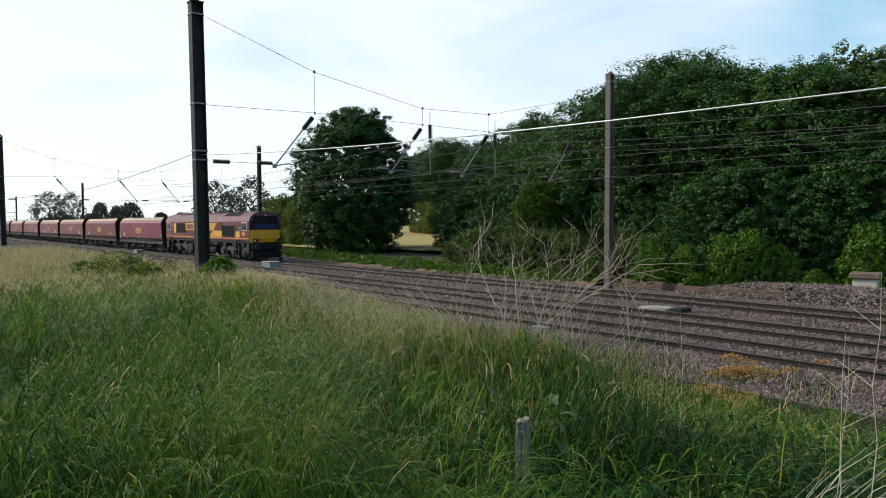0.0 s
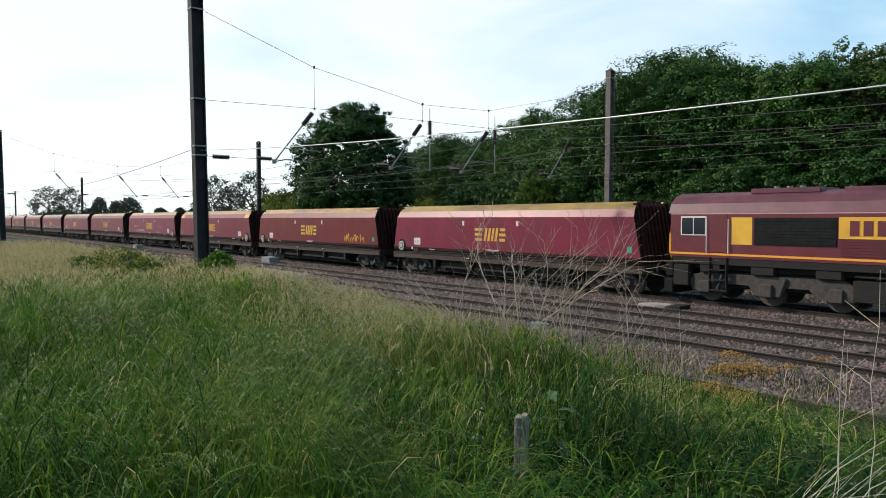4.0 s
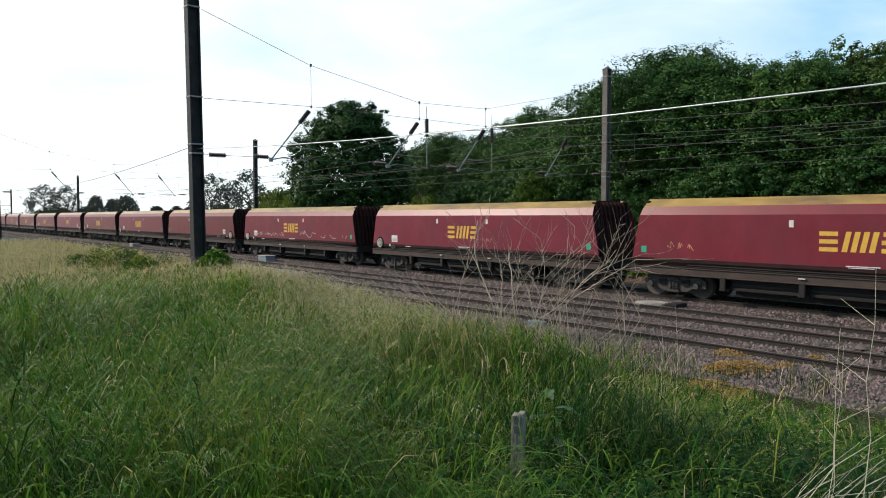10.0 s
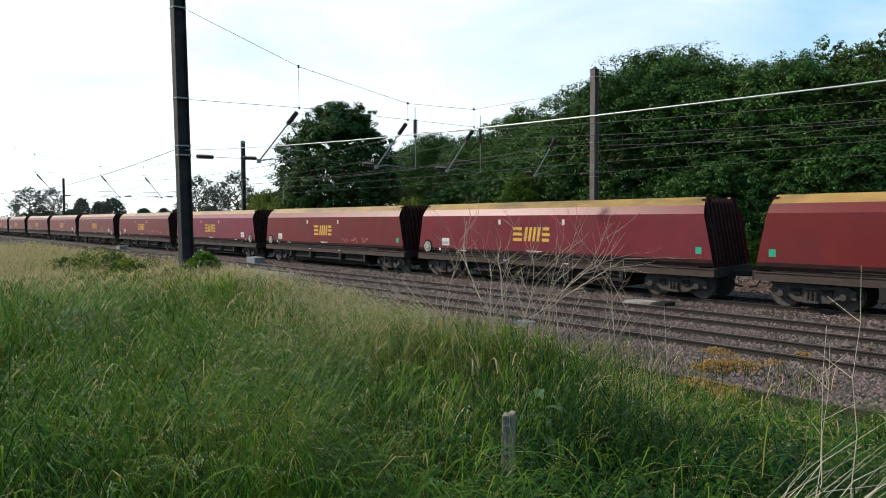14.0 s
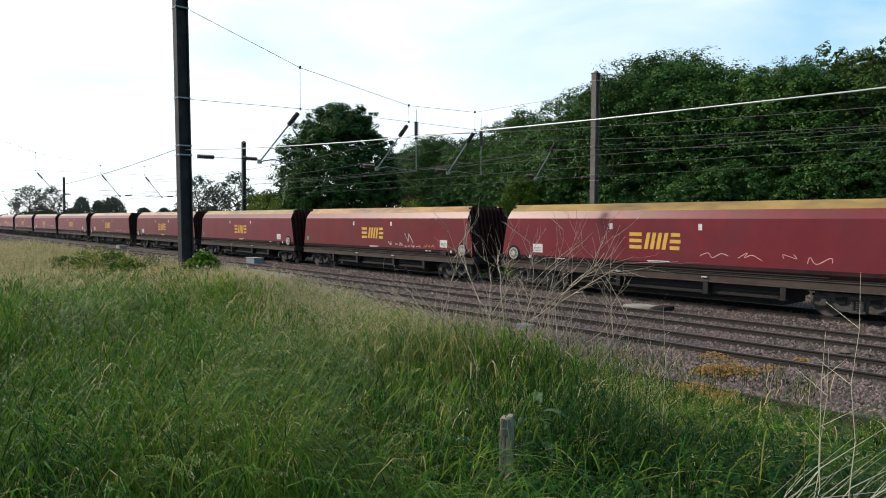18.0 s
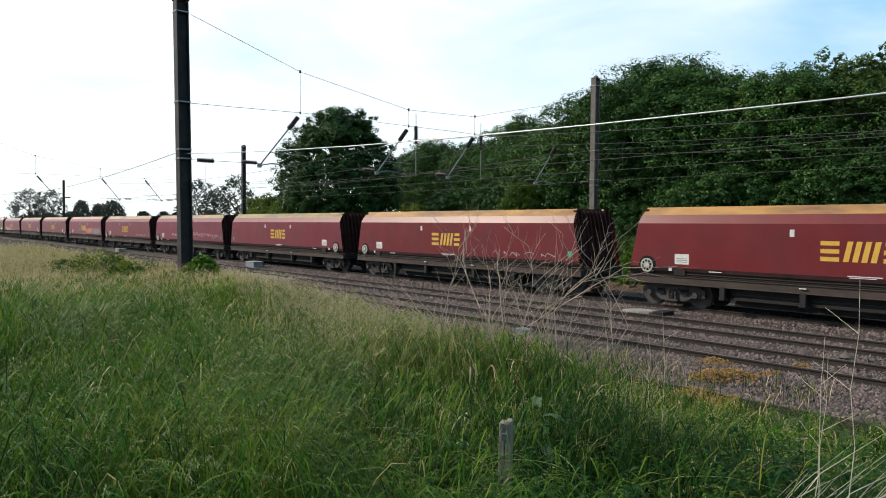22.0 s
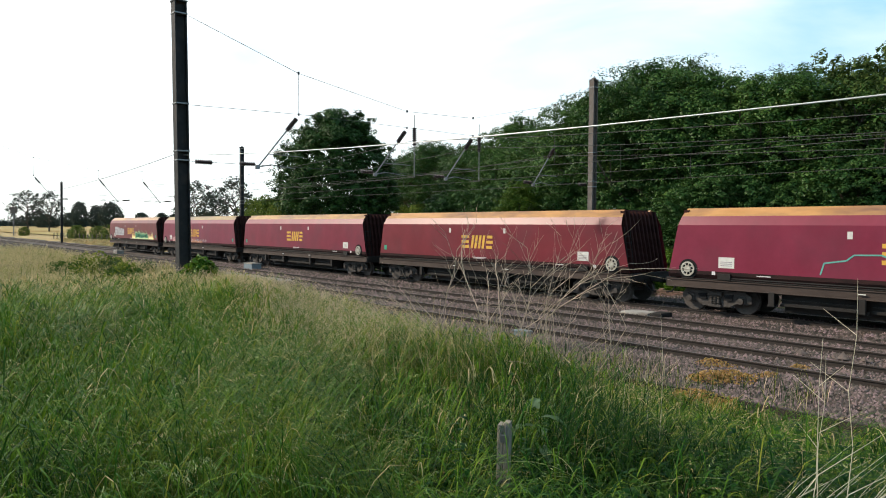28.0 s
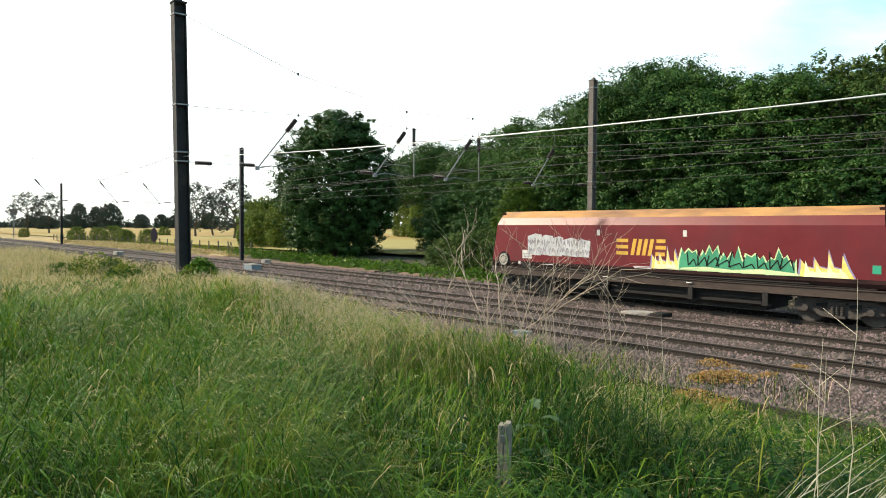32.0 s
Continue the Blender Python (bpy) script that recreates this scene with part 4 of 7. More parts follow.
def flame(x0, x1, z0, h, gen, n=5):
    """A row of flame tongues as one outline."""
    pts = [(x0, z0)]
    w = (x1 - x0) / n
    for i in range(n):
        pts += [(x0 + w * i + w * 0.1, z0 + h * 0.30), (x0 + w * i + w * 0.15, z0 + h * gen.uniform(0.55, 1.0)), (x0 + w * i + w * 0.55, z0 + h * 0.36)]
    pts.append((x1, z0))
    return pts


MARK_MESHES = [mesh_of(decal(o), "brand_stroke", M_YELLOW) for g in MARK for o in g]


def spoke_wheel():
    bm = bmesh.new()
    n = 24
    for r0, r1 in ((0.20, 0.25),):
        a = [[bm.verts.new((math.cos(t) * r, y, math.sin(t) * r)) for t in np.linspace(0, 2 * math.pi, n, endpoint=False)] for r, y in ((r1, 0), (r1, -0.03), (r0, -0.03), (r0, 0))]
        for q, w in zip(a, a[1:] + a[:1]):
            for i in range(n):
                bm.faces.new((q[i], q[(i + 1) % n], w[(i + 1) % n], w[i]))
    return mesh_of(bm, "brake_wheel", M_DISC), mesh_of(boxes((-0.018, 0.018, -0.028, -0.002, 0.07, 0.21)), "spoke", M_DISC)


BRAKE, SPOKE = spoke_wheel()
HUB = mesh_of(rods(((0, -0.05, 0), (0, 0.02, 0), 0.12), seg=16), "wheel_hub", M_DISC)
# flat black disc behind the brake wheel, painting the dark of a recess
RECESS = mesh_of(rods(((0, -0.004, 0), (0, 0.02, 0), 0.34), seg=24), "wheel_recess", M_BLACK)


def wagon_base(plate_front):
    """A bogie coal hopper; plate_front puts the plate and brake wheel towards its leading end."""
    ob = thing("hopper_wagon", "maroon bogie coal hopper wagon with dusty gold top band", "wagon", "coal train")
    f = 1 if plate_front else -1
    part("body", BODY, None, ob)
    part("top_band", BAND, None, ob, "dusty gold sloping top band")
    for s in (-1, 1):
        part("end_sheet", ENDS, None, ob, "dark maroon-brown ribbed end, shade in its colour").matrix_basis = pose(0, 0, 0, 0, 0, 0 if s > 0 else 180)
        for i in range(9):
            o = part("end_rib", RIB, None, ob)
            o.matrix_basis = pose(s * 7.84, -1.04 + i * 0.26, 0, 0, 0, 0 if s > 0 else 180)
    part("load_floor", boxes((-6.1, 6.1, -0.6, 0.6, 2.2, 2.45)), M_COAL, ob, "black coal dust inside")
    for s in (-1, 1):
        part("solebar", boxes((-7.95, 7.95, s * 1.30 - 0.05, s * 1.30 + 0.05, 0.84, 1.10), (-7.95, 7.95, s * 1.30 - 0.09, s * 1.30 + 0.09, 1.085, 1.115), (-7.95, 7.95, s * 1.30 - 0.09, s * 1.30 + 0.09, 0.83, 0.855), bevel=0.004), M_SOLE, ob)
        part("pipe_rail", rods(((-5.6, s * 1.37, 1.21), (5.6, s * 1.37, 1.21), 0.025), ((-7.4, s * 1.38, 1.15), (7.4, s * 1.38, 1.15), 0.018)), M_UNDER, ob)
        for x in (-4.3, -1.75, 1.75, 4.3):
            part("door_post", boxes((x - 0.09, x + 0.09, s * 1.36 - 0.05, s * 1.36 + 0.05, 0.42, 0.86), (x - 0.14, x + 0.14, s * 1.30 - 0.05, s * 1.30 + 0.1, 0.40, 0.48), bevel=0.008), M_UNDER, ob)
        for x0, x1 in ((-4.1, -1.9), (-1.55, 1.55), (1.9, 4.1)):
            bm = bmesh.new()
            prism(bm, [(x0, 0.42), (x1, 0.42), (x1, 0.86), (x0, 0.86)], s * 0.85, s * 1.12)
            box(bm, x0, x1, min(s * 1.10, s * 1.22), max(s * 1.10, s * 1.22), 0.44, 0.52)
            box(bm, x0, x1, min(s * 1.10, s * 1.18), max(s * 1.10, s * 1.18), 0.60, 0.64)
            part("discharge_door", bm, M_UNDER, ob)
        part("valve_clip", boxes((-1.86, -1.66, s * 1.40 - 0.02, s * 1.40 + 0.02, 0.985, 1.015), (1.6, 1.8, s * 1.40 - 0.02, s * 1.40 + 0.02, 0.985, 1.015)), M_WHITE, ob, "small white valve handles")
    # hopper bottom box carried down to 0.22 to stand for the dark gap
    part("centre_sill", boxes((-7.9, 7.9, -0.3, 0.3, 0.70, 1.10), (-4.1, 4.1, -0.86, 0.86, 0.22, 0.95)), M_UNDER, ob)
    for s in (-1, 1):
        part("headstock", boxes((s * 7.95 - 0.08, s * 7.95 + 0.08, -1.3, 1.3, 0.82, 1.14), bevel=0.01), M_UNDER, ob)
        part("coupler", boxes((min(s * 7.9, s * 8.62), max(s * 7.9, s * 8.62), -0.11, 0.11, 0.82, 1.02), bevel=0.03), M_UNDER, ob)
        part("brake_hose", rods(((s * 8.02, -0.5, 0.9), (s * 8.25, -0.5, 0.55), 0.03), ((s * 8.25, -0.5, 0.55), (s * 8.5, -0.45, 0.5), 0.03)), M_BLACK, ob)
        part("end_ladder", rods(((s * 7.85, -1.25, 1.15), (s * 7.62, -1.25, 2.9), 0.018), ((s * 7.85, -0.9, 1.15), (s * 7.62, -0.9, 2.9), 0.018),
                                *[((s * (7.85 - 0.033 * k), -1.25, 1.3 + 0.25 * k), (s * (7.85 - 0.033 * k), -0.9, 1.3 + 0.25 * k), 0.012) for k in range(6)], seg=6), M_UNDER, ob)
        bogie(ob, s * 6.30)
    part("bottom_strip", decals([quad(-7.88, 1.30, 7.88, 1.42), quad(-7.90, 1.175, 7.90, 1.298)], 0.004), M_SOOT, ob, "sooty brown lower sill")
    for me in MARK_MESHES:
        part("brand_stroke", me, None, ob)
    for x in (-2.12, 1.50):
        part("number_label", decal(quad(x - 0.07, 2.58, x + 0.07, 2.80)), M_WHITE, ob, "small white label")
    part("data_plate", decal(quad(f * 5.80 - 0.27, 1.55, f * 5.80 + 0.27, 1.91)), M_WHITE, ob, "white data plate")
    part("data_bar", decals([quad(f * 5.80 - 0.2, z, f * 5.80 + 0.2, z + 0.02) for z in (1.62, 1.68, 1.74)], 0.010), M_GREYP, ob)
    part("green_plate", decal(quad(-f * 7.38 - 0.11, 1.60, -f * 7.38 + 0.11, 1.84)), M_GREENP, ob, "small green plate")
    part("small_print", decals([quad(-0.55, 1.44, 0.35, 1.47), quad(-0.5, 1.40, 0.2, 1.42)], 0.006), M_CHALK, ob)
    part("stencil", decals([quad(f * 4.6 - 0.2, 1.33, f * 4.6 + 0.25, 1.36), quad(f * 6.3, 1.30, f * 6.3 + 0.12, 1.42)], 0.006), M_CHALK, ob)
    part("wheel_recess", RECESS, None, ob).matrix_basis = pose(f * 7.16, -1.36, 1.47)
    bw = part("brake_wheel", BRAKE, None, ob, "white spoked handbrake wheel")
    bw.matrix_basis = pose(f * 7.16, -1.375, 1.47)
    for k in range(8):
        part("spoke", SPOKE, None, bw).matrix_basis = Matrix.Rotation(k * math.pi / 4 + 0.2, 4, "Y")
    part("wheel_hub", HUB, None, bw)
    part("panel_box", boxes((f * 5.85 - 0.22, f * 5.85 + 0.22, -1.42, -1.30, 1.15, 1.36), bevel=0.01), M_UNDER, ob)
    return ob


# places of the wagons along the train (metres), loco first behind; their brake wheel end, front or rear
GOLD_LEFT = (147.75, 130.44, 113.2, 96.08, 78.2, 60.9, 43.3, 25.7, 8.46, -8.64, -26.2, -43.8, -61.5, -78.65, -95.85, -113.95, -131.35, -148.55, -165.9, -183.2, -200.65, -217.8, -235.0, -252.3)
PLATE = ("r", "r", "f", "f", "f", "r", "r", "f", "r", "r", "f", "r", "f", "f", "r", "r", "f", "r", "r", "r", "f", "f", "r", "r")
W_FRONT = wagon_base(True)
W_REAR = wagon_base(False)
WAGONS = []
used = {"f": False, "r": False}
for off, side in zip(GOLD_LEFT, PLATE):
    src = W_FRONT if side == "f" else W_REAR
    if used[side]:
        ob = copy_thing(src, pose(off + 1.3, TRAIN_Y, 0))
    else:
        ob, used[side] = src, True
    WAGONS.append((ob, off + 1.3))


def graffiti(i, name, outlines, material, label, lift=0.008):
    if len(outlines) <= 7:
        for k, o in enumerate(outlines):
            part(name, decals([o], lift + 0.0008 * k), material, WAGONS[i][0], label)
    else:
        tagged(part(name, decals(outlines, lift), material, WAGONS[i][0], label), kind="stuff")


sg = np.random.default_rng(77)
graffiti(1, "spray_tag", scribble(4.2, 6.2, 1.45, 2.05, 11, sg, 0.06), M_YELLOW, "yellow spray-painted tag")
for x0, x1, x2, x3 in ((6.72, 7.55, 7.49, 6.72), (-6.72, -7.55, -7.49, -6.72)):
    graffiti(2, "corner_patch", [[(x0, 2.985), (x1, 2.985), (x2, 3.275), (x3, 3.275)]], M_CORNER, "repainted orange corner panel")
graffiti(3, "spray_tag", scribble(-5.5, -3.2, 1.45, 1.7, 10, sg, 0.025) + scribble(2.2, 3.4, 1.4, 1.7, 6, sg, 0.025), M_CHALK, "thin white spray scrawl")
graffiti(4, "spray_tag", scribble(-6.4, -5.3, 1.7, 2.05, 9, sg, 0.035), M_PEACH, "faded orange spray tag")
graffiti(3, "spray_tag", scribble(-5.6, -4.4, 2.0, 2.3, 9, sg, 0.03), M_CHALK, "white spray tag")
graffiti(3, "spray_tag", scribble(-4.6, -1.8, 1.55, 1.85, 14, sg, 0.035) + scribble(2.8, 3.8, 1.95, 2.2, 6, sg, 0.025), M_CHALK, "white spray-painted tags")
graffiti(5, "spray_tag", scribble(0.9, 1.7, 1.75, 1.95, 4, sg, 0.02), M_PINK, "small faded pink tag")
graffiti(9, "spray_tag", scribble(2.0, 5.0, 1.45, 1.8, 9, sg, 0.03), M_PINK, "faded pink spray tag")
graffiti(12, "spray_tag", scribble(1.2, 2.4, 1.5, 1.75, 8, sg, 0.03) + stroke([(2.7, 2.2), (3.0, 1.75), (3.05, 2.2), (3.4, 1.7)], 0.03) + scribble(2.7, 4.0, 1.45, 1.62, 9, sg, 0.03), M_CHALK, "white spray-painted tags")
graffiti(12, "spray_tag", scribble(4.3, 5.2, 1.45, 1.7, 6, sg, 0.05), M_PEACH, "pale orange spray tag")
graffiti(6, "spray_tag", stroke([(1.0, 2.0), (1.15, 1.72), (1.4, 1.95), (1.6, 1.74), (1.7, 2.0), (2.1, 1.62), (2.45, 1.58)], 0.03) + stroke([(2.5, 1.6), (2.75, 1.9), (3.2, 1.82)], 0.025) + stroke([(3.8, 1.7), (4.0, 1.58), (4.3, 1.6), (4.35, 1.78)], 0.025) + stroke([(4.9, 1.8), (5.2, 1.6), (5.6, 1.58)], 0.025) + stroke([(6.4, 1.62), (6.5, 1.85)], 0.025) + stroke([(6.75, 1.62), (6.95, 1.8)], 0.025) + scribble(-5.4, -1.4, 1.55, 1.85, 14, sg, 0.03), M_CHALK, "white wavy spray scrawl along the side")
graffiti(11, "spray_tag", scribble(1.6, 5.4, 1.6, 1.9, 9, sg, 0.03), M_PINK, "pale pink spray tags")
graffiti(15, "spray_tag", scribble(3.0, 6.5, 1.5, 1.8, 10, sg, 0.025), M_CHALK, "thin white spray scrawl")
graffiti(17, "spray_tag", scrawl(1.5, 4.2, 1.93, 0.15, 7, sg, 0.032) + scrawl(4.5, 6.9, 1.86, 0.16, 6, sg, 0.032) + scrawl(-1.2, 0.8, 1.72, 0.09, 6, sg, 0.026) + scribble(-3.4, -2.4, 1.7, 1.95, 6, sg, 0.04), M_CHALK, "looping white spray scrawl along the side")
graffiti(18, "spray_tag", scribble(3.6, 6.2, 1.5, 1.75, 9, sg, 0.03), M_CHALK, "white spray scrawl")
graffiti(19, "spray_outline", stroke([(-2.9, 1.5), (-2.8, 1.85), (-2.2, 1.95), (-2.0, 2.12), (-1.3, 2.14), (-0.9, 1.95), (-0.3, 2.0), (-0.1, 1.6)], 0.045), M_TEAL, "teal sprayed outline")
graffiti(19, "spray_blob", [blob(1.3 + 0.75 * k, 1.86, 0.44, 0.33, sg, 12, 0.3) for k in range(4)], M_PEACH, "faded orange sprayed shapes")
graffiti(19, "spray_blob", [blob(4.6 + 0.7 * k, 1.82, 0.42, 0.34, sg, 10, 0.3) for k in range(4)], M_GREYP, "faded grey sprayed shapes")
graffiti(22, "spray_block", [spiky(-5.3, -3.3, 1.40, 2.05, 12, sg), spiky(-3.5, -1.5, 1.38, 1.98, 14, sg)], M_PINK, "pale pink sprayed jagged shapes")
graffiti(22, "spray_tag", scribble(-5.2, -1.6, 1.42, 1.85, 34, sg, 0.028), M_GREYP, "dark outline scrawl", 0.012)
graffiti(22, "spray_block", [spiky(-1.2, 0.4, 1.38, 1.78, 10, sg), spiky(0.3, 1.5, 1.38, 1.66, 8, sg)], M_PEACH, "dull red sprayed shapes")
graffiti(22, "spray_tag", scribble(-1.2, 1.9, 1.40, 1.75, 30, sg, 0.03), M_GREYP, "dark outline scrawl", 0.012)
graffiti(22, "spray_tag", scribble(-1.1, 2.4, 1.42, 1.72, 22, sg, 0.018), M_CHALK, "thin white outline", 0.014)
graffiti(22, "spray_tag", scribble(-2.6, -1.0, 2.02, 2.14, 12, sg, 0.02), M_CHALK, "thin white spray tag")
# last wagon: silver block, flames and a green piece
graffiti(23, "spray_block", [[(x + 0.06 * math.sin(7 * x), z) for x, z in ((-5.7 + 0.62 * k, 1.72 + 0.03 * (k % 2)), (-5.08 + 0.62 * k, 1.70), (-5.02 + 0.62 * k, 2.58 - 0.06 * k), (-5.35 + 0.62 * k, 2.62 - 0.05 * k), (-5.72 + 0.62 * k, 2.50 - 0.05 * k))] for k in range(5)], M_SILVER, "silver sprayed block piece")
graffiti(23, "spray_tag", scribble(-5.7, -2.5, 1.72, 2.1, 40, sg, 0.03) + scribble(-5.7, -2.6, 2.05, 2.5, 40, sg, 0.03), M_GREYP, "dark scribbled outline", 0.014)
for fx0, fx1 in ((0.20, 1.36), (5.30, 6.82)):
    graffiti(23, "spray_flame", [flame(fx0 - 0.06, fx1 + 0.05, 1.42, 0.95, np.random.default_rng(3), 4)], M_LILAC, "lilac flame edge", 0.007)
    graffiti(23, "spray_flame", [flame(fx0, fx1, 1.42, 0.84, np.random.default_rng(3), 4)], M_FLAME, "yellow and orange sprayed flames", 0.011)
    graffiti(23, "spray_flame", [flame(fx0 + 0.12, fx1 - 0.12, 1.42, 0.5, np.random.default_rng(4), 4)], M_LIGHTF, "pale yellow heart of the flames", 0.014)
for k in range(5):
    x0 = 1.30 + 0.76 * k
    graffiti(23, "spray_edge", [spiky(x0 - 0.07, x0 + 0.90, 1.40, 2.52 - 0.05 * k, 7, np.random.default_rng(90 + k))], M_LSPRAY, "pale outline of the green piece", 0.012 + 0.001 * k)
    graffiti(23, "spray_block", [spiky(x0, x0 + 0.83, 1.44, 2.42 - 0.05 * k, 7, np.random.default_rng(90 + k))], M_GSPRAY, "green sprayed jagged piece", 0.018 + 0.001 * k)
graffiti(23, "spray_base", [[(1.3, 1.42), (5.35, 1.42), (5.25, 1.50), (4.2, 1.58), (3.2, 1.51), (2.2, 1.57), (1.4, 1.50)]], M_LSPRAY, "pale lime base of the piece", 0.025)
graffiti(23, "spray_tag", [q for k in range(9) for q in stroke([(1.6 + 0.4 * k, 2.05 + 0.1 * math.sin(k * 2.1)), (1.55 + 0.4 * k + 0.1 * math.cos(k), 1.60), (1.85 + 0.4 * k, 1.82 + 0.1 * math.sin(k)), (1.95 + 0.4 * k, 1.58)], 0.035)], M_BLACK, "dark inner strokes", 0.029)


# ---- the locomotive: local x from its rear body end (0) to its front body end (19.57) ----
M_LMAROON = mat("loco_maroon", (0.115, 0.016, 0.024), (0.15, 0.026, 0.034), 1.5, 0.42, dirt=(0.08, 0.03, 0.03), dirt_scale=0.7, dirt_at=(0.5, 0.95))
M_LGOLD = mat("loco_gold", (0.72, 0.38, 0.035), (0.80, 0.45, 0.05), 2, 0.45, dirt=(0.45, 0.24, 0.05), dirt_scale=0.8, dirt_at=(0.5, 0.9))
M_LYEL = mat("warning_yellow", (0.60, 0.265, 0.008), (0.68, 0.32, 0.011), 2, 0.45)
M_ORANGE = plain("orange_line", (0.80, 0.32, 0.03), 0.5)
# sooty maroon, lightened to mauve to paint the sky's sheen on top
M_LROOF = mat("loco_roof", (0.11, 0.03, 0.045), (0.16, 0.055, 0.075), 2, 0.5, dirt=(0.06, 0.025, 0.032), dirt_scale=0.9, dirt_at=(0.45, 0.85), spec=0.4)
M_GLASS = plain("dark_glass", (0.02, 0.025, 0.035), 0.08)
# dark glass; its blue is the sky's reflection put into the base colour
M_BLUEG = mat("tinted_windscreen", (0.014, 0.026, 0.07), (0.02, 0.034, 0.085), 3, 0.25, spec=0.12)
M_LAMP = plain("lamp_glow", (1.0, 0.93, 0.75), 0.3, emit=0.6)
M_PALE = plain("pale_pink_line", (0.55, 0.30, 0.32), 0.5)


def loco():
    ob = thing("diesel_locomotive", "maroon and gold diesel freight locomotive with yellow nose", "locomotive")
    L = 19.57
    S = ((1.58, 1.32), (3.08, 1.33), (3.42, 1.20), (3.66, 0.92), (3.79, 0.50), (3.82, 0.0))
    full = [(-w, z) for z, w in S] + [(w, z) for z, w in S[-2::-1]]

    def hull(x0, x1, sect, material, name, label="", cap=True):
        bm = bmesh.new()
        a = [bm.verts.new((x0, y, z)) for y, z in sect]
        b = [bm.verts.new((x1, y, z)) for y, z in sect]
        for i in range(len(sect) - 1):
            bm.faces.new((a[i], b[i], b[i + 1], a[i + 1]))
        if cap:
            bm.faces.new(a)
            bm.faces.new(b[::-1])
        bmesh.ops.recalc_face_normals(bm, faces=bm.faces)
        return part(name, bm, material, ob, label)

    hull(0.0, L, full, M_LMAROON, "body")
    roof = [(-1.345, 3.10)] + [(y * 1.006, z + 0.008) for y, z in full if z > 3.4] + [(1.345, 3.10)]
    hull(-0.08, L + 0.10, roof, M_LROOF, "roof", "sooty maroon roof with a painted mauve sheen")
    hull(14.4, 17.4, [(-1.15, 3.54), (-0.95, 3.72), (-0.6, 3.82)], M_BLACK, "roof_grille", "black roof grille", cap=False)
    for hatch in ((2.6, 4.8, -0.75, 0.75, 3.72, 3.90), (5.4, 6.6, -0.6, 0.6, 3.74, 3.88), (9.0, 10.6, -0.7, 0.7, 3.72, 3.86), (10.8, 12.4, -0.7, 0.7, 3.72, 3.86)):
        part("roof_hatch", boxes(hatch, bevel=0.03), M_LROOF, ob)
    part("exhaust", boxes((6.9, 7.7, -0.35, 0.35, 3.74, 4.0), bevel=0.04), M_BLACK, ob, "sooty exhaust silencer")
    part("roof_vent", rods(*[((3.4 + 0.4 * k, -0.6, 3.88), (3.4 + 0.4 * k, -0.6, 3.96), 0.09) for k in range(3)], seg=12), M_STEEL, ob)
    for s in (-1, 1):
        e = s * 1.335

        def flat(name, outl, material, lift=0.004, label=""):
            bm = bmesh.new()
            bm.faces.new([bm.verts.new((x, s * (1.33 + lift), z)) for x, z in outl])
            return part(name, bm, material, ob, label)

        flat("gold_panel", [(5.55, 2.31), (12.35, 2.31), (13.15, 2.95), (5.55, 2.95)], M_LGOLD, label="gold side panel")
        flat("gold_flash", [(11.45, 1.80), (14.2, 1.80), (14.2, 2.32), (12.35, 2.32)], M_LGOLD, label="gold angled flash")
        flat("gold_square", [(2.25, 2.05), (2.95, 2.05), (2.95, 2.95), (2.25, 2.95)], M_LGOLD)
        flat("gold_door_panel", [(17.05, 1.80), (18.0, 1.80), (18.0, 2.28), (17.05, 2.28)], M_LGOLD, 0.022)
        flat("orange_line", [(0.0, 1.665), (L, 1.665), (L, 1.735), (0.0, 1.735)], M_ORANGE, 0.006, "thin orange line")
        flat("pale_line", [(0.0, 3.06), (L, 3.06), (L, 3.10), (0.0, 3.10)], M_PALE, 0.006)
        part("panel_seam", boxes((14.215, 14.265, min(e - s * 0.01, e + s * 0.01), max(e - s * 0.01, e + s * 0.01), 1.62, 3.05)), M_BLACK, ob, "dark seam between body panels")
        # ribbed bodyside
        for k in range(14):
            z = 1.80 + k * 0.085
            spans = ((5.6, 12.35 + (z - 2.31) * 1.25, M_LGOLD), (12.5 + (z - 2.31) * 1.25, 14.2, M_LMAROON)) if z > 2.30 else ((5.6, 11.4 + (z - 1.80) * 1.7, M_LMAROON), (11.55 + (z - 1.80) * 1.7, 14.2, M_LGOLD))
            for r0, r1, m in spans:
                part("side_rib", boxes((r0, r1, min(e, e + s * 0.012), max(e, e + s * 0.012), z, z + 0.018)), m, ob)
        for x0, x1, z0, z1 in ((14.3, 15.68, 1.85, 2.73), (15.74, 17.05, 1.85, 2.73), (3.02, 5.50, 2.06, 2.94)):
            g = part("side_grille", boxes((x0, x1, min(e - s * 0.02, e + s * 0.02), max(e - s * 0.02, e + s * 0.02), z0, z1), bevel=0.006), M_BLACK, ob, "black intake grille")
            part("slat", boxes(*[(x0 + 0.05, x1 - 0.05, min(e + s * 0.02, e + s * 0.032), max(e + s * 0.02, e + s * 0.032), z0 + 0.06 + 0.1 * k, z0 + 0.09 + 0.1 * k) for k in range(8)]), M_BLACK, g)
        for x0, x1 in ((18.2, 19.17), (0.4, 1.37)):
            wf = part("window_frame", boxes((x0, x1, min(e - s * 0.02, e + s * 0.012), max(e - s * 0.02, e + s * 0.012), 2.32, 2.99), bevel=0.01), M_WHITE, ob, "white window frame")
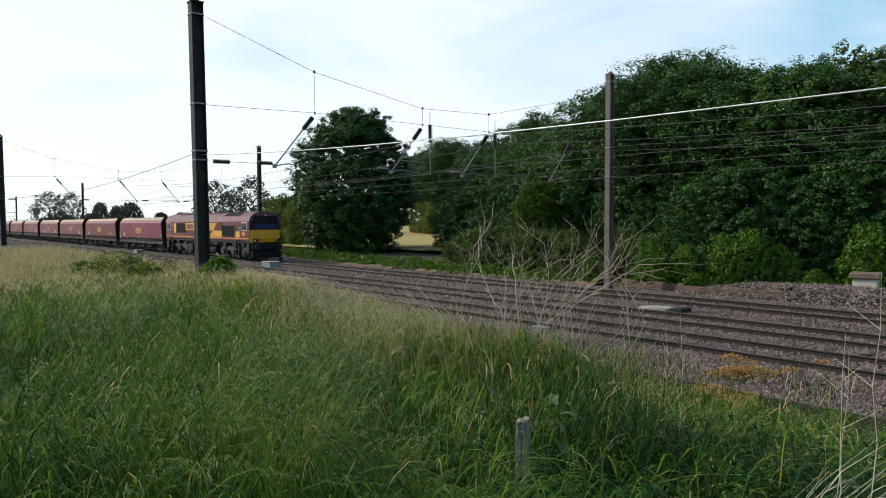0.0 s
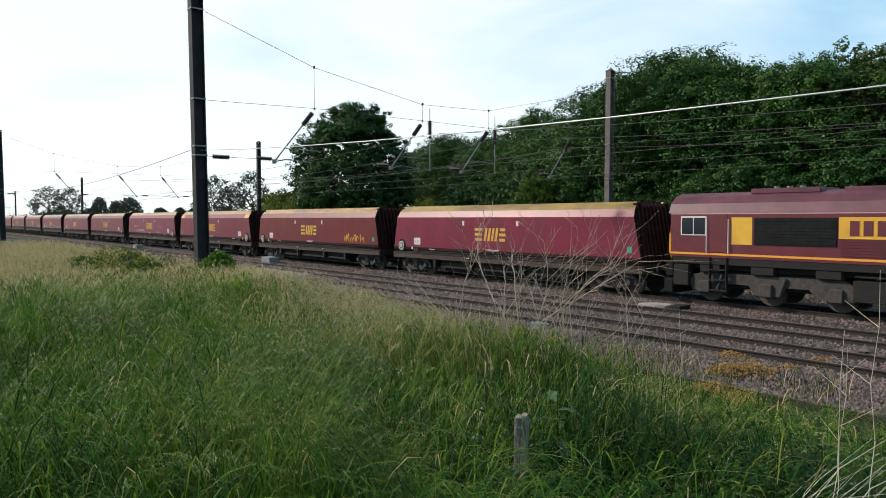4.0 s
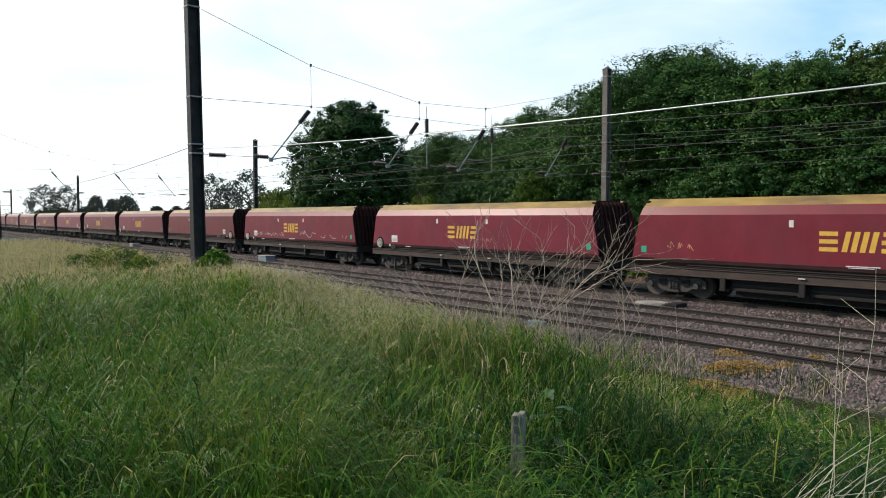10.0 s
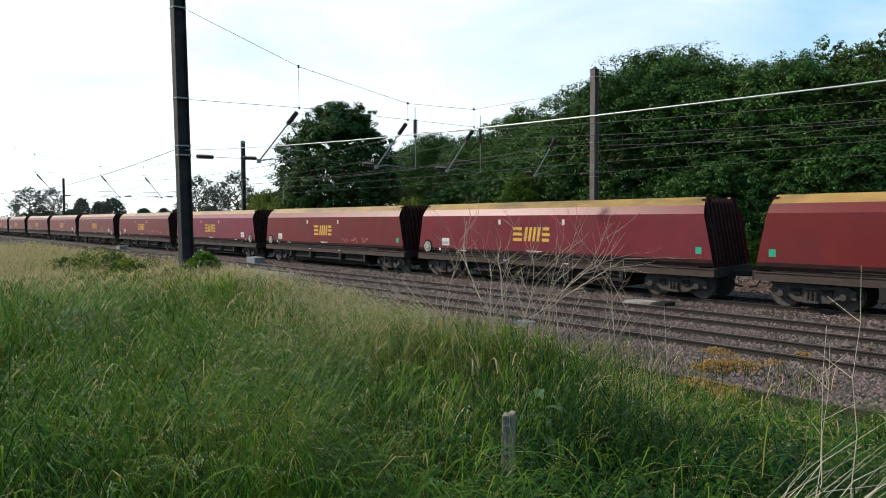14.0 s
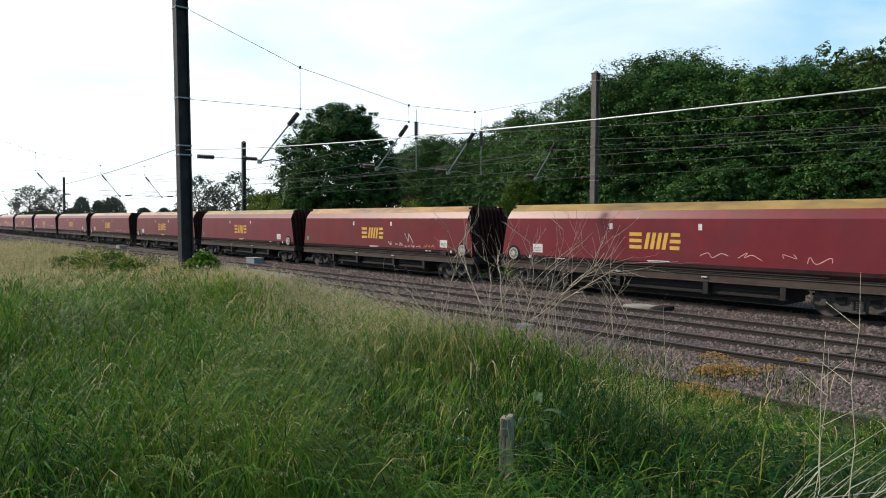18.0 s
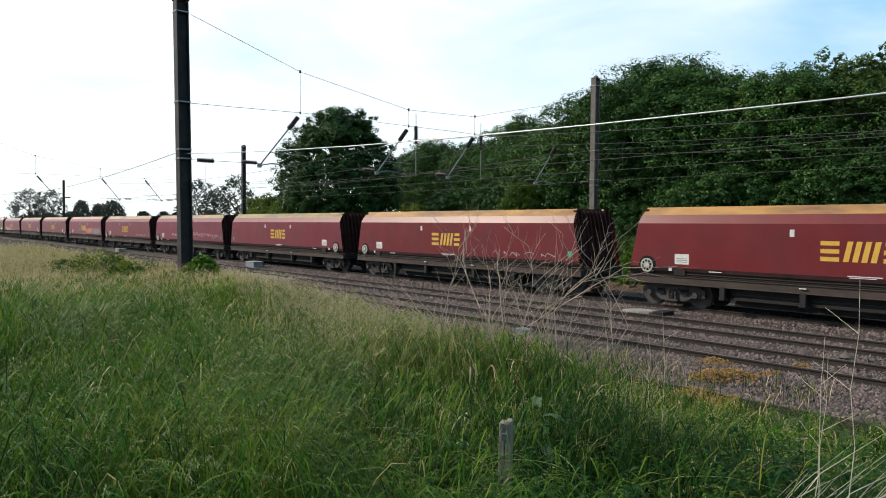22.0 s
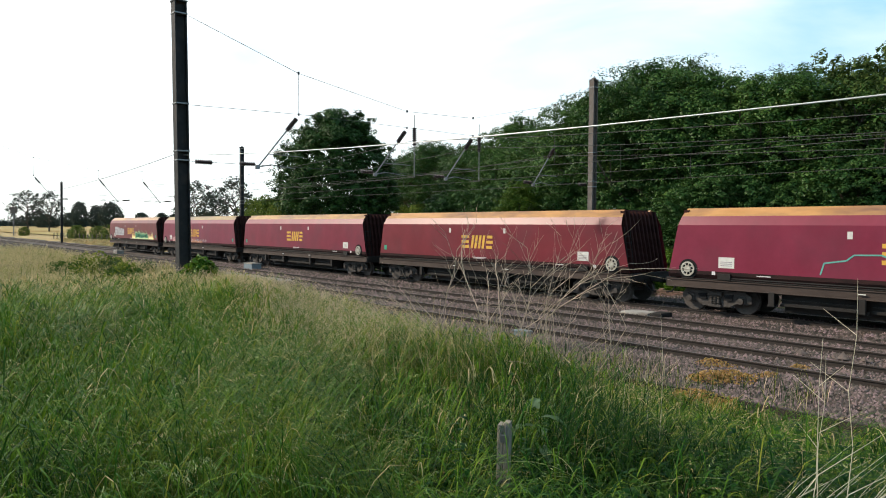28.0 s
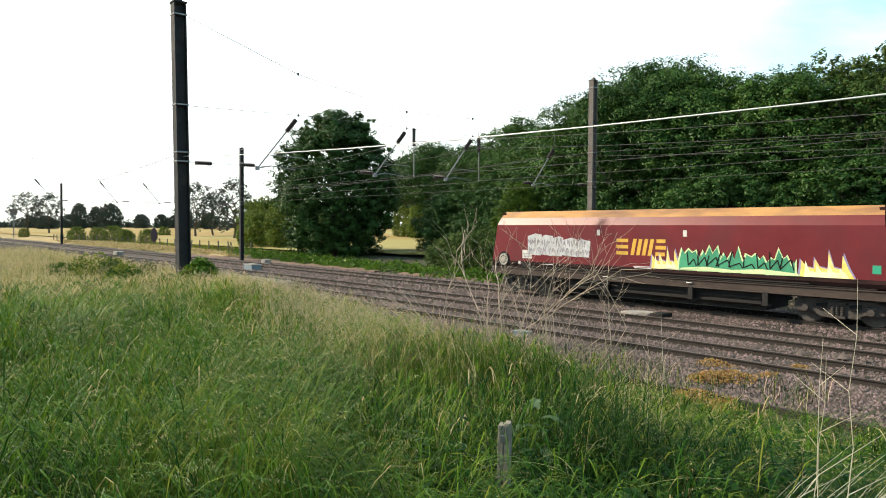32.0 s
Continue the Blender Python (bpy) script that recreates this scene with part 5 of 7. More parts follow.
            for q0, q1 in ((x0 + 0.05, (x0 + x1) / 2 - 0.02), ((x0 + x1) / 2 + 0.02, x1 - 0.05)):
                part("pane", boxes((q0, q1, min(e, e + s * 0.02), max(e, e + s * 0.02), 2.37, 2.94)), M_GLASS, wf)
        for x0 in (17.1, 1.45):
            part("cab_door", boxes((x0, x0 + 0.66, min(e - s * 0.01, e + s * 0.014), max(e - s * 0.01, e + s * 0.014), 1.76, 3.04), bevel=0.006), M_LMAROON, ob)
            for hx in (x0 - 0.05, x0 + 0.72):
                part("handrail", rods(((hx, s * 1.39, 1.75), (hx, s * 1.39, 2.9), 0.017)), M_WHITE, ob, "white handrail")
            part("step", boxes(*[(x0 + 0.05, x0 + 0.62, min(s * 1.05, s * 1.36), max(s * 1.05, s * 1.36), z, z + 0.04) for z in (0.45, 0.8, 1.15)], (x0 + 0.02, x0 + 0.05, min(s * 1.2, s * 1.35), max(s * 1.2, s * 1.35), 0.4, 1.6), (x0 + 0.62, x0 + 0.65, min(s * 1.2, s * 1.35), max(s * 1.2, s * 1.35), 0.4, 1.6)), M_UNDER, ob)
        # running number as plain bars and brand strokes in maroon on gold
        for k in range(5):
            flat("number_bar", [(5.85 + 0.36 * k, 2.40), (6.10 + 0.36 * k, 2.40), (6.10 + 0.36 * k, 2.84), (5.85 + 0.36 * k, 2.84)], M_LMAROON, 0.018)
        for k, (q, w) in enumerate(((10.3, 0.38), (10.76, 0.5), (11.36, 0.38))):
            for j in range(3):
                zz = 2.38 + 0.18 * j
                flat("brand_stroke", [(q, zz), (q + w, zz), (q + w + (0.08 if k == 1 else 0), zz + 0.10), (q + (0.08 if k == 1 else 0), zz + 0.10)], M_LMAROON, 0.018)
        flat("badge", [(18.55 + 0.32 * math.cos(a) * (1.1 if math.sin(a) > 0 else 0.9), 2.08 + 0.15 * math.sin(a)) for a in np.linspace(0, 6.0, 12)], M_LYEL, 0.006, "small yellow emblem shape")
        flat("notice", [(17.85, 2.45), (17.98, 2.45), (17.98, 2.62), (17.85, 2.62)], M_WHITE, 0.006)
        # underframe
        part("valance", boxes((0.1, L - 0.1, min(s * 1.05, s * 1.30), max(s * 1.05, s * 1.30), 1.34, 1.60), bevel=0.01), M_UNDER, ob)
        part("battery_box", boxes((5.95, 7.15, min(s * 0.8, s * 1.28), max(s * 0.8, s * 1.28), 0.45, 1.08), bevel=0.02), M_UNDER, ob)
        for x in (1.5, 3.3, 5.3, 8.6, 10.4, 12.6, 14.6, 16.6, 18.2):
            part("equipment_box", boxes((x - 0.4, x + 0.35, min(s * 0.9, s * 1.27), max(s * 0.9, s * 1.27), 1.06, 1.36), bevel=0.03), M_UNDER, ob)
        part("air_pipe", rods(((6.0, s * 1.3, 1.2), (13.6, s * 1.3, 1.2), 0.03), ((13.6, s * 1.3, 1.2), (14.0, s * 1.3, 0.8), 0.03)), M_UNDER, ob)
        for x in (18.9, 0.1):
            part("sandbox", boxes((x, x + 0.6, min(s * 0.95, s * 1.3), max(s * 0.95, s * 1.3), 0.55, 1.3), bevel=0.03), M_UNDER, ob)
    part("fuel_tank", rods(((7.3, -0.75, 0.64), (12.2, -0.75, 0.64), 0.40), ((7.3, 0.75, 0.64), (12.2, 0.75, 0.64), 0.40), seg=20), M_BLACK, ob, "dark rounded fuel tank")
    part("tank_middle", boxes((7.35, 12.15, -0.8, 0.8, 0.26, 1.05)), M_UNDER, ob)
    part("main_frame", boxes((0.2, L - 0.2, -1.0, 1.0, 1.15, 1.6)), M_UNDER, ob)
    # cab ends
    for s, xe in ((1, L), (-1, 0.0)):
        def tapered(outline):
            """A solid across the cab whose front is drawn in: outline in x, z with the half width at each corner."""
            bm = bmesh.new()
            left = [bm.verts.new((xe + s * q, -w, z)) for q, z, w in outline]
            right = [bm.verts.new((xe + s * q, w, z)) for q, z, w in outline]
            bm.faces.new(left)
            bm.faces.new(right[::-1])
            for i in range(len(outline)):
                j = (i + 1) % len(outline)
                bm.faces.new((left[j], left[i], right[i], right[j]))
            bmesh.ops.recalc_face_normals(bm, faces=bm.faces)
            return bm

        part("nose", tapered(((-0.02, 1.42, 1.31), (0.16, 1.42, 1.02), (0.26, 1.72, 1.02), (0.24, 2.40, 1.02), (-0.02, 2.40, 1.325))), M_LYEL, ob, "yellow warning panel nose")
        part("cab_front", tapered(((-0.02, 2.402, 1.322), (0.24, 2.402, 1.02), (0.11, 3.40, 0.98), (0.08, 3.70, 0.72), (-0.02, 3.74, 0.70))), M_BLACK if s > 0 else M_LMAROON, ob, "dark windscreen surround")
        for y0, y1 in ((-0.94, -0.06), (0.06, 0.94)):
            bm = bmesh.new()
            bm.faces.new([bm.verts.new((xe + s * (q + 0.006), y, z)) for q, y, z in ((0.231, y0, 2.47), (0.231, y1, 2.47), (0.114, y1 * 0.97, 3.27), (0.114, y0 * 0.97, 3.27))])
            part("windscreen", bm, M_BLUEG, ob, "dark windscreen with the sky's blue painted in")
        part("buffer_beam", boxes((min(xe, xe + 0.28 * s), max(xe, xe + 0.28 * s), -1.15, 1.15, 0.85, 1.36), bevel=0.02), M_BLACK, ob)
        part("snowplough", boxes((min(xe - 0.05 * s, xe + 0.34 * s), max(xe - 0.05 * s, xe + 0.34 * s), -1.2, 1.2, 0.22, 0.75), bevel=0.05), M_BLACK, ob)
        part("coupler", boxes((min(xe, xe + 0.7 * s), max(xe, xe + 0.7 * s), -0.13, 0.13, 0.85, 1.08), bevel=0.03), M_UNDER, ob)
        for y in (-0.9, 0.9):
            part("buffer", rods(((xe + 0.24 * s, y, 1.06), (xe + 0.66 * s, y, 1.06), 0.09), ((xe + 0.63 * s, y, 1.06), (xe + 0.71 * s, y, 1.06), 0.23), seg=16), M_UNDER, ob)
            lit = s > 0
            cl = part("light_cluster", boxes((min(xe + 0.24 * s, xe + 0.295 * s), max(xe + 0.24 * s, xe + 0.295 * s), y - 0.22, y + 0.22, 1.48, 1.70), bevel=0.02), M_BLACK, ob)
            part("lamp_lens", rods(((xe + 0.295 * s, y - 0.09, 1.59), (xe + 0.315 * s, y - 0.09, 1.59), 0.034), seg=14), M_LAMP if lit else M_GLASS, cl)
        part("top_lamp", rods(((xe + 0.06 * s, 0, 3.55), (xe + 0.15 * s, 0, 3.55), 0.035), seg=14), M_LAMP if s > 0 else M_GLASS, ob, "white headlamp")
        for y in (-0.55, 0.55):
            part("wiper", rods(((xe + 0.32 * s, y, 2.44), (xe + 0.24 * s, y + 0.2, 2.9), 0.012)), M_BLACK, ob)
    # bogies
    bm = bmesh.new()
    prism(bm, [(-2.75, 0.80), (-2.6, 0.42), (-1.6, 0.42), (-1.3, 0.70), (-0.6, 0.70), (-0.4, 0.40), (0.4, 0.40), (0.6, 0.70), (1.3, 0.70), (1.6, 0.42), (2.6, 0.42), (2.75, 0.80), (2.3, 1.04), (-2.3, 1.04)], -0.07, 0.07)
    lside = mesh_of(bm, "side_frame", M_BOGIE)
    for cx in (16.2, 3.37):
        bg_ = part("bogie", boxes((cx - 2.3, cx + 2.3, -0.9, 0.9, 0.55, 1.1), bevel=0.03), M_UNDER, ob)
        for s in (-1, 1):
            part("side_frame", lside, None, bg_).location = (cx, s * 1.08, 0)
            for ax in (-2.1, 0, 2.1):
                part("axlebox", boxes((cx + ax - 0.2, cx + ax + 0.2, s * 1.15 - 0.1, s * 1.15 + 0.1, 0.36, 0.78), bevel=0.03), M_BOGIE, bg_)
                part("damper", rods(((cx + ax + 0.45, s * 1.2, 0.5), (cx + ax + 0.62, s * 1.2, 1.0), 0.05)), M_BOGIE, bg_)
        for ax in (-2.1, 0, 2.1):
            o = part("wheelset", WHEEL, None, bg_, "rust-brown steel wheels on an axle")
            o.matrix_basis = pose(cx + ax, 0, 0.50)
    return ob


LOCO = loco()
LOCO_AT = 158.15


# ---- small things by the line ----
def lineside():
    def box_thing(name, x, y, z, sx, sy, sz, material, label, category):
        ob = thing(name, label, category, m=pose(x, y, z))
        part("cabinet" if name != "concrete_slab" else "slab", boxes((-sx / 2, sx / 2, -sy / 2, sy / 2, 0, sz), bevel=0.02), material, ob)
        part("lid", boxes((-sx / 2 - 0.03, sx / 2 + 0.03, -sy / 2 - 0.03, sy / 2 + 0.03, sz, sz + 0.05), bevel=0.012), M_CONC if name != "point_box" else M_PALEBLUE, ob)
        return ob

    box_thing("cable_box", -44.3, 21.0, -0.22, 1.3, 0.7, 0.42, M_PALEBLUE, "blue-grey cable box between the lines", "box")
    box_thing("cable_box", -75.6, 21.0, -0.22, 1.2, 0.7, 0.35, M_CONC, "pale concrete cable box between the lines", "box")
    box_thing("cable_box", -77.0, 13.2, -0.25, 1.3, 0.7, 0.45, M_CONC, "pale concrete cable box beside the lines", "box")
    box_thing("cable_box", -51.5, 25.6, -0.28, 0.7, 0.5, 0.35, M_CONC, "small grey box beside the far line", "box")
    box_thing("point_box", -12.9, 14.2, -0.25, 0.42, 0.3, 0.2, M_PALEBLUE, "pale blue point heating box behind the dead shrub", "box")
    ob = thing("concrete_slab", "flat pale concrete slab lying between the lines", "slab", m=pose(-13.3, 21.0, -0.2))
    part("slab", boxes((-0.75, 0.35, -0.4, 0.4, 0, 0.12), bevel=0.02), M_CONC, ob)
    part("lid", boxes((0.40, 0.85, -0.35, 0.35, 0, 0.16), bevel=0.02), M_UNDER, ob, "dark lid")
    # rubble pillar with a cap beyond the far line
    ob = thing("stone_pillar", "pale rendered block pillar with a brown stone cap", "pillar", m=pose(-10.2, 30.6, -0.25, 0, 0, 12))
    part("block", boxes((-0.43, 0.43, -0.38, 0.38, 0, 0.82), bevel=0.03), M_RENDER, ob)
    part("cap", boxes((-0.54, 0.54, -0.48, 0.48, 0.82, 1.06), bevel=0.04), M_BROWNST, ob, "brown stone cap")
    # signal, sign and hut far left
    ob = thing("signal_post", "grey colour-light signal seen from behind beside the line", "signal", m=pose(-187, 28.9, -0.3))
    part("post", rods(((0, 0, 0), (0, 0, 6.2), 0.09), seg=10), M_STEEL, ob)
    part("signal_head", boxes((-0.2, 0.2, -0.35, 0.35, 5.6, 6.9), bevel=0.03), M_STEEL, ob)
    part("back_plate", boxes((0.2, 0.26, -0.7, 0.7, 5.5, 7.0), bevel=0.02), M_MASTR, ob)
    part("ladder", rods(((0.3, -0.2, 0), (0.2, -0.2, 5.6), 0.03), ((0.3, 0.2, 0), (0.2, 0.2, 5.6), 0.03), seg=6), M_STEEL, ob)
    ob = thing("line_sign", "dark oval sign on a thin post by the fence", "sign", m=pose(-94.7, 30.8, -0.1))
    part("post", rods(((0, 0, 0), (0, 0, 1.6), 0.05)), M_POST, ob)
    bm = bmesh.new()
    bmesh.ops.create_cone(bm, cap_ends=True, segments=24, radius1=0.7, radius2=0.7, depth=0.06, matrix=pose(0.06, 0, 1.7, 0, 90, 0) @ Matrix.Diagonal((1.35, 0.62, 1, 1)))
    part("plate", bm, plain("sign_dark", (0.06, 0.035, 0.05), 0.6), ob)
    ob = thing("hay_trailer", "small pale trailer far out in the wheat field", "trailer", m=pose(-283, 121, 0.1))
    part("bed", boxes((-1.6, 1.6, -2.4, 2.4, 0.8, 2.0), bevel=0.1), M_BROWNST, ob)
    part("wheel", rods(((0, -1.5, 0.5), (0, -1.8, 0.5), 0.5), ((0, 1.5, 0.5), (0, 1.8, 0.5), 0.5), seg=14), M_BLACK, ob)
    ob = thing("white_hut", "small white hut far out in the wheat field", "hut", m=pose(-262, 121, 0.1))
    part("wall", boxes((-1.2, 1.2, -1.6, 1.6, 0, 2.2)), M_WHITE, ob)
    part("roof", boxes((-1.4, 1.4, -1.8, 1.8, 2.2, 2.45)), M_CONC, ob)


M_PALEBLUE = mat("pale_blue_paint", (0.15, 0.20, 0.235), (0.22, 0.27, 0.30), 5, 0.6)
M_RENDER = mat("rendered_block", (0.40, 0.36, 0.29), (0.54, 0.50, 0.41), 4, 0.95, bump=0.5, dirt=(0.22, 0.19, 0.14), dirt_scale=2)
M_BROWNST = mat("brown_stone", (0.12, 0.085, 0.06), (0.20, 0.15, 0.11), 5, 0.95, bump=0.5)
lineside()


def fence():
    """Timber post and wire fence along the far boundary."""
    ob = thing("boundary_fence", "grey timber post and wire fence along the railway boundary", "fence")
    post = mesh_of(boxes((-0.06, 0.06, -0.06, 0.06, -0.2, 1.25), bevel=0.015), "post", M_POST)
    gen = np.random.default_rng(8)
    xs = list(np.arange(-150, -66, 2.6))
    for x in xs:
        y = 31.5 + 0.02 * (x + 66)
        o = part("post", post, None, ob)
        o.matrix_basis = pose(x, y, float(ground_z(x, y)), gen.uniform(-4, 4), gen.uniform(-4, 4), gen.uniform(0, 90))
    for s in (-0.7, 0.7):
        o = part("strut", rods(((-71.5 + s, 31.4, -0.1), (-71.5, 31.4, 1.1), 0.05)), M_POST, ob)
    for z in (0.4, 0.75, 1.1):
        wire_curve("fence_wire", [(x, 31.5 + 0.02 * (x + 66), float(ground_z(x, 31.5)) + z) for x in xs], 0.006, M_WIRE, "", parent=ob)


fence()


def near_stake():
    ob = thing("marker_stake", "split grey wooden stake with a metal staple in tall grass", "stake", m=pose(-2.777, 2.86, 0, 1.5, 1.5, 30))
    part("stake_half", boxes((-0.036, -0.0012, -0.031, 0.031, 0.7, 1.80), bevel=0.003), M_WOOD, ob)
    part("stake_half", boxes((0.0012, 0.036, -0.031, 0.031, 0.7, 1.815), bevel=0.003), M_WOOD, ob)
    part("staple", boxes((-0.020, 0.020, -0.042, -0.030, 1.70, 1.745), (-0.020, -0.012, -0.040, -0.030, 1.745, 1.80), (0.012, 0.020, -0.040, -0.030, 1.745, 1.80), bevel=0.002), M_STEEL, ob, "shiny metal staple")


near_stake()


def tubes(segs, sides=4):
    """Tapering tubes as a mesh array: rows of ax, ay, az, bx, by, bz, ra, rb."""
    q = np.asarray(segs, float)
    n = len(q)
    a, b, ra, rb = q[:, :3], q[:, 3:6], q[:, 6], q[:, 7]
    d = b - a
    d /= np.maximum(1e-6, np.linalg.norm(d, axis=1, keepdims=True))
    u = np.cross(d, np.where(np.abs(d[:, 2:3]) < 0.9, [[0, 0, 1.0]], [[1.0, 0, 0]]))
    u /= np.linalg.norm(u, axis=1, keepdims=True)
    w = np.cross(d, u)
    ang = np.arange(sides) * 2 * np.pi / sides
    ring = np.cos(ang)[None, :, None] * u[:, None] + np.sin(ang)[None, :, None] * w[:, None]
    v = np.concatenate([a[:, None] + ring * ra[:, None, None], b[:, None] + ring * rb[:, None, None]], 1).reshape(-1, 3)
    k = np.arange(n)[:, None] * 2 * sides
    i = np.arange(sides)
    f = np.stack([k + i, k + (i + 1) % sides, k + sides + (i + 1) % sides, k + sides + i], -1).reshape(-1, 4)
    return v, f


def twig_shrub(x, y, z, h, seed, label, spread=0.5, stems=9, r=0.012, lean=(0, 0), forks=3, material=None):
    """A leafless shrub of forked stems; each stem with its twigs is a part."""
    gen = np.random.default_rng(seed)
    material = material or M_TWIG
    ob = thing("dead_shrub", label, "shrub", m=pose(x, y, z))

    def grow(segs, p, d, ln, rad, depth):
        n = 5
        for i in range(n):
            d = (d + Vector(gen.normal(size=3) * 0.10) + Vector((0, 0, 0.03))).normalized()
            q = p + d * ln / n
            segs.append((*p, *q, rad * (1 - 0.55 * i / n), rad * (1 - 0.55 * (i + 1) / n)))
            if depth < forks and i > 0 and gen.uniform() < 0.72:
                for _ in range(1):
                    side = Vector(gen.normal(size=3))
                    side = (side - d * side.dot(d)).normalized()
                    grow(segs, q, (d * 0.75 + side * 0.6 + Vector((0, 0, 0.12))).normalized(), ln * gen.uniform(0.38, 0.70), max(0.0022, rad * 0.6), depth + 1)
            p = q

    for i in range(stems):
        a = i * 2.4 + gen.uniform(-0.3, 0.3)
        k = gen.uniform(0.12, spread)
        segs = []
        grow(segs, Vector((gen.normal() * 0.14, gen.normal() * 0.14, 0)), Vector((math.cos(a) * k + lean[0], math.sin(a) * k + lean[1], 1)).normalized(), h * gen.uniform(0.6, 1.0), r * gen.uniform(0.7, 1.2), 0)
        part("stem", tri_mesh("stem", *tubes(segs), material), None, ob)
    return ob


PALE_SHRUB = "leafless pale dead shrub with forked twigs on the bank"
twig_shrub(-4.95, 5.0, 0.65, 1.75, 4, PALE_SHRUB, 0.5, 6, 0.0095)
twig_shrub(-4.6, 5.3, 0.55, 1.7, 9, PALE_SHRUB, 0.5, 5, 0.009)
twig_shrub(-4.8, 5.1, 0.60, 1.4, 25, PALE_SHRUB, 0.6, 9, 0.006)
BROWN_TANGLE = "low tangle of dead brown twigs on the bank"
twig_shrub(-5.3, 5.0, 0.75, 1.0, 16, BROWN_TANGLE, 0.6, 6, 0.006, forks=2, material=M_TWIGD)
twig_shrub(-5.0, 5.5, 0.65, 1.35, 18, BROWN_TANGLE, 0.7, 7, 0.007, forks=2, material=M_TWIGD)
twig_shrub(-4.2, 5.8, 0.45, 1.4, 17, BROWN_TANGLE, 0.5, 6, 0.007, forks=2, material=M_TWIGD)


# ---- grass ----
def blades(px, py, h, lean, ang, w, gen, base_dz=-0.03, droop=0.30):
    """Arching blades, seven points each: x, y, height, lean, bearing, width."""
    n = len(px)
    z = ground_z(px, py) + base_dz
    ca, sa = np.cos(ang), np.sin(ang)
    ox, oy = -sa * w / 2, ca * w / 2
    v = np.empty((n, 7, 3))
    for i, (u, k) in enumerate(((0.0, 0.8), (0.4, 1.0), (0.75, 0.75))):
        r = lean * h * u ** 2
        zz = z + h * (u - droop * lean * u ** 3)
        v[:, 2 * i] = np.stack([px + ca * r - ox * k, py + sa * r - oy * k, zz], 1)
        v[:, 2 * i + 1] = np.stack([px + ca * r + ox * k, py + sa * r + oy * k, zz], 1)
    r = lean * h
    v[:, 6] = np.stack([px + ca * r, py + sa * r, z + h * np.maximum(0.25, 1 - droop * 1.9 * lean ** 1.5)], 1)
    k = np.arange(n)[:, None] * 7
    f = np.concatenate([k + [0, 1, 3], k + [0, 3, 2], k + [2, 3, 5], k + [2, 5, 4], k + [4, 5, 6]], 1).reshape(-1, 3)
    return v.reshape(-1, 3), f, v[:, 6]


def seed_heads(tips, ang, gen, size, count=7, length=0.13):
    """Drooping flower heads: small slips strung along the end of a stalk."""
    n = len(tips)
    u = np.tile(np.linspace(0, 1, count), n)
    c = np.repeat(tips, count, 0)
    a = np.repeat(ang, count)
    c = c + np.stack([np.cos(a) * u * length * 0.6, np.sin(a) * u * length * 0.6, 0.4 * length * u - length * 0.8 * u * u], 1) + gen.normal(size=(n * count, 3)) * size * 0.5
    d = np.stack([np.cos(a) * 0.7, np.sin(a) * 0.7, 0.2 - 0.8 * u], 1) + gen.normal(size=(n * count, 3)) * 0.35
    d /= np.linalg.norm(d, axis=1, keepdims=True)
    s = np.cross(d, gen.normal(size=(n * count, 3)))
    s /= np.linalg.norm(s, axis=1, keepdims=True)
    v = np.stack([c - d * size, c + s * size * 0.3, c + d * size, c - s * size * 0.3], 1).reshape(-1, 3)
    return v, np.arange(len(v)).reshape(-1, 4)


def clump(x, y):
    return 0.5 + 0.5 * np.sin(1.7 * x + 0.6 * np.sin(2.3 * y)) * np.sin(1.9 * y + 0.8 * np.sin(1.3 * x))


def brow_at(x):
    return np.interp(x, (-60, -30, -20, -12, -5, 0, 6), (8.2, 7.6, 7.6, 5.9, 3.6, 2.6, 2.4))


def wave(x, y, k, ph):
    """A smooth field between 0 and 1 that wanders over the bank, k bumps to about six metres."""
    a = np.sin(k * (0.8 * x + 0.6 * y) + ph + 1.3 * np.sin(k * 0.7 * (0.9 * y - 0.3 * x) + 2 * ph))
    b = np.sin(1.3 * k * (0.87 * y - 0.5 * x) + 1.7 * ph + 1.1 * np.sin(0.6 * k * x + ph))
    return 0.5 + 0.25 * (a + b)


def ribbons(p, ang, ln, rise, fall, w):
    """Leaves that rise from the points p and arch over: bearing, length, first slope, fall of the tip, width."""
    n = len(p)
    ca, sa = np.cos(ang), np.sin(ang)
    ox, oy = -sa * w / 2, ca * w / 2
    v = np.empty((n, 9, 3))
    for i, (u, k) in enumerate(((0.0, 0.6), (0.25, 1.0), (0.5, 0.95), (0.76, 0.65), (1.0, 0.0))):
        r = ln * (0.80 * u + 0.05 * u * u)
        z = p[:, 2] + ln * (rise * u - (0.75 * rise + fall) * u * u)
        c = np.stack([p[:, 0] + ca * r, p[:, 1] + sa * r, z], 1)
        o = np.stack([ox * k, oy * k, np.zeros(n)], 1)
        if i < 4:
            v[:, 2 * i], v[:, 2 * i + 1] = c - o, c + o
        else:
            v[:, 8] = c
    k = np.arange(n)[:, None] * 9
    f = np.concatenate([k + [0, 1, 3], k + [0, 3, 2], k + [2, 3, 5], k + [2, 5, 4], k + [4, 5, 7], k + [4, 7, 6], k + [6, 7, 8]], 1).reshape(-1, 3)
    return v.reshape(-1, 3), f


def along(x, y, h, lean, ang, u):
    """The point at u of a stem that starts upright and bends over."""
    r = lean * h * u ** 1.8
    return np.stack([x + np.cos(ang) * r, y + np.sin(ang) * r, ground_z(x, y) - 0.03 + h * (u - 0.22 * lean * u ** 2.5)], 1)


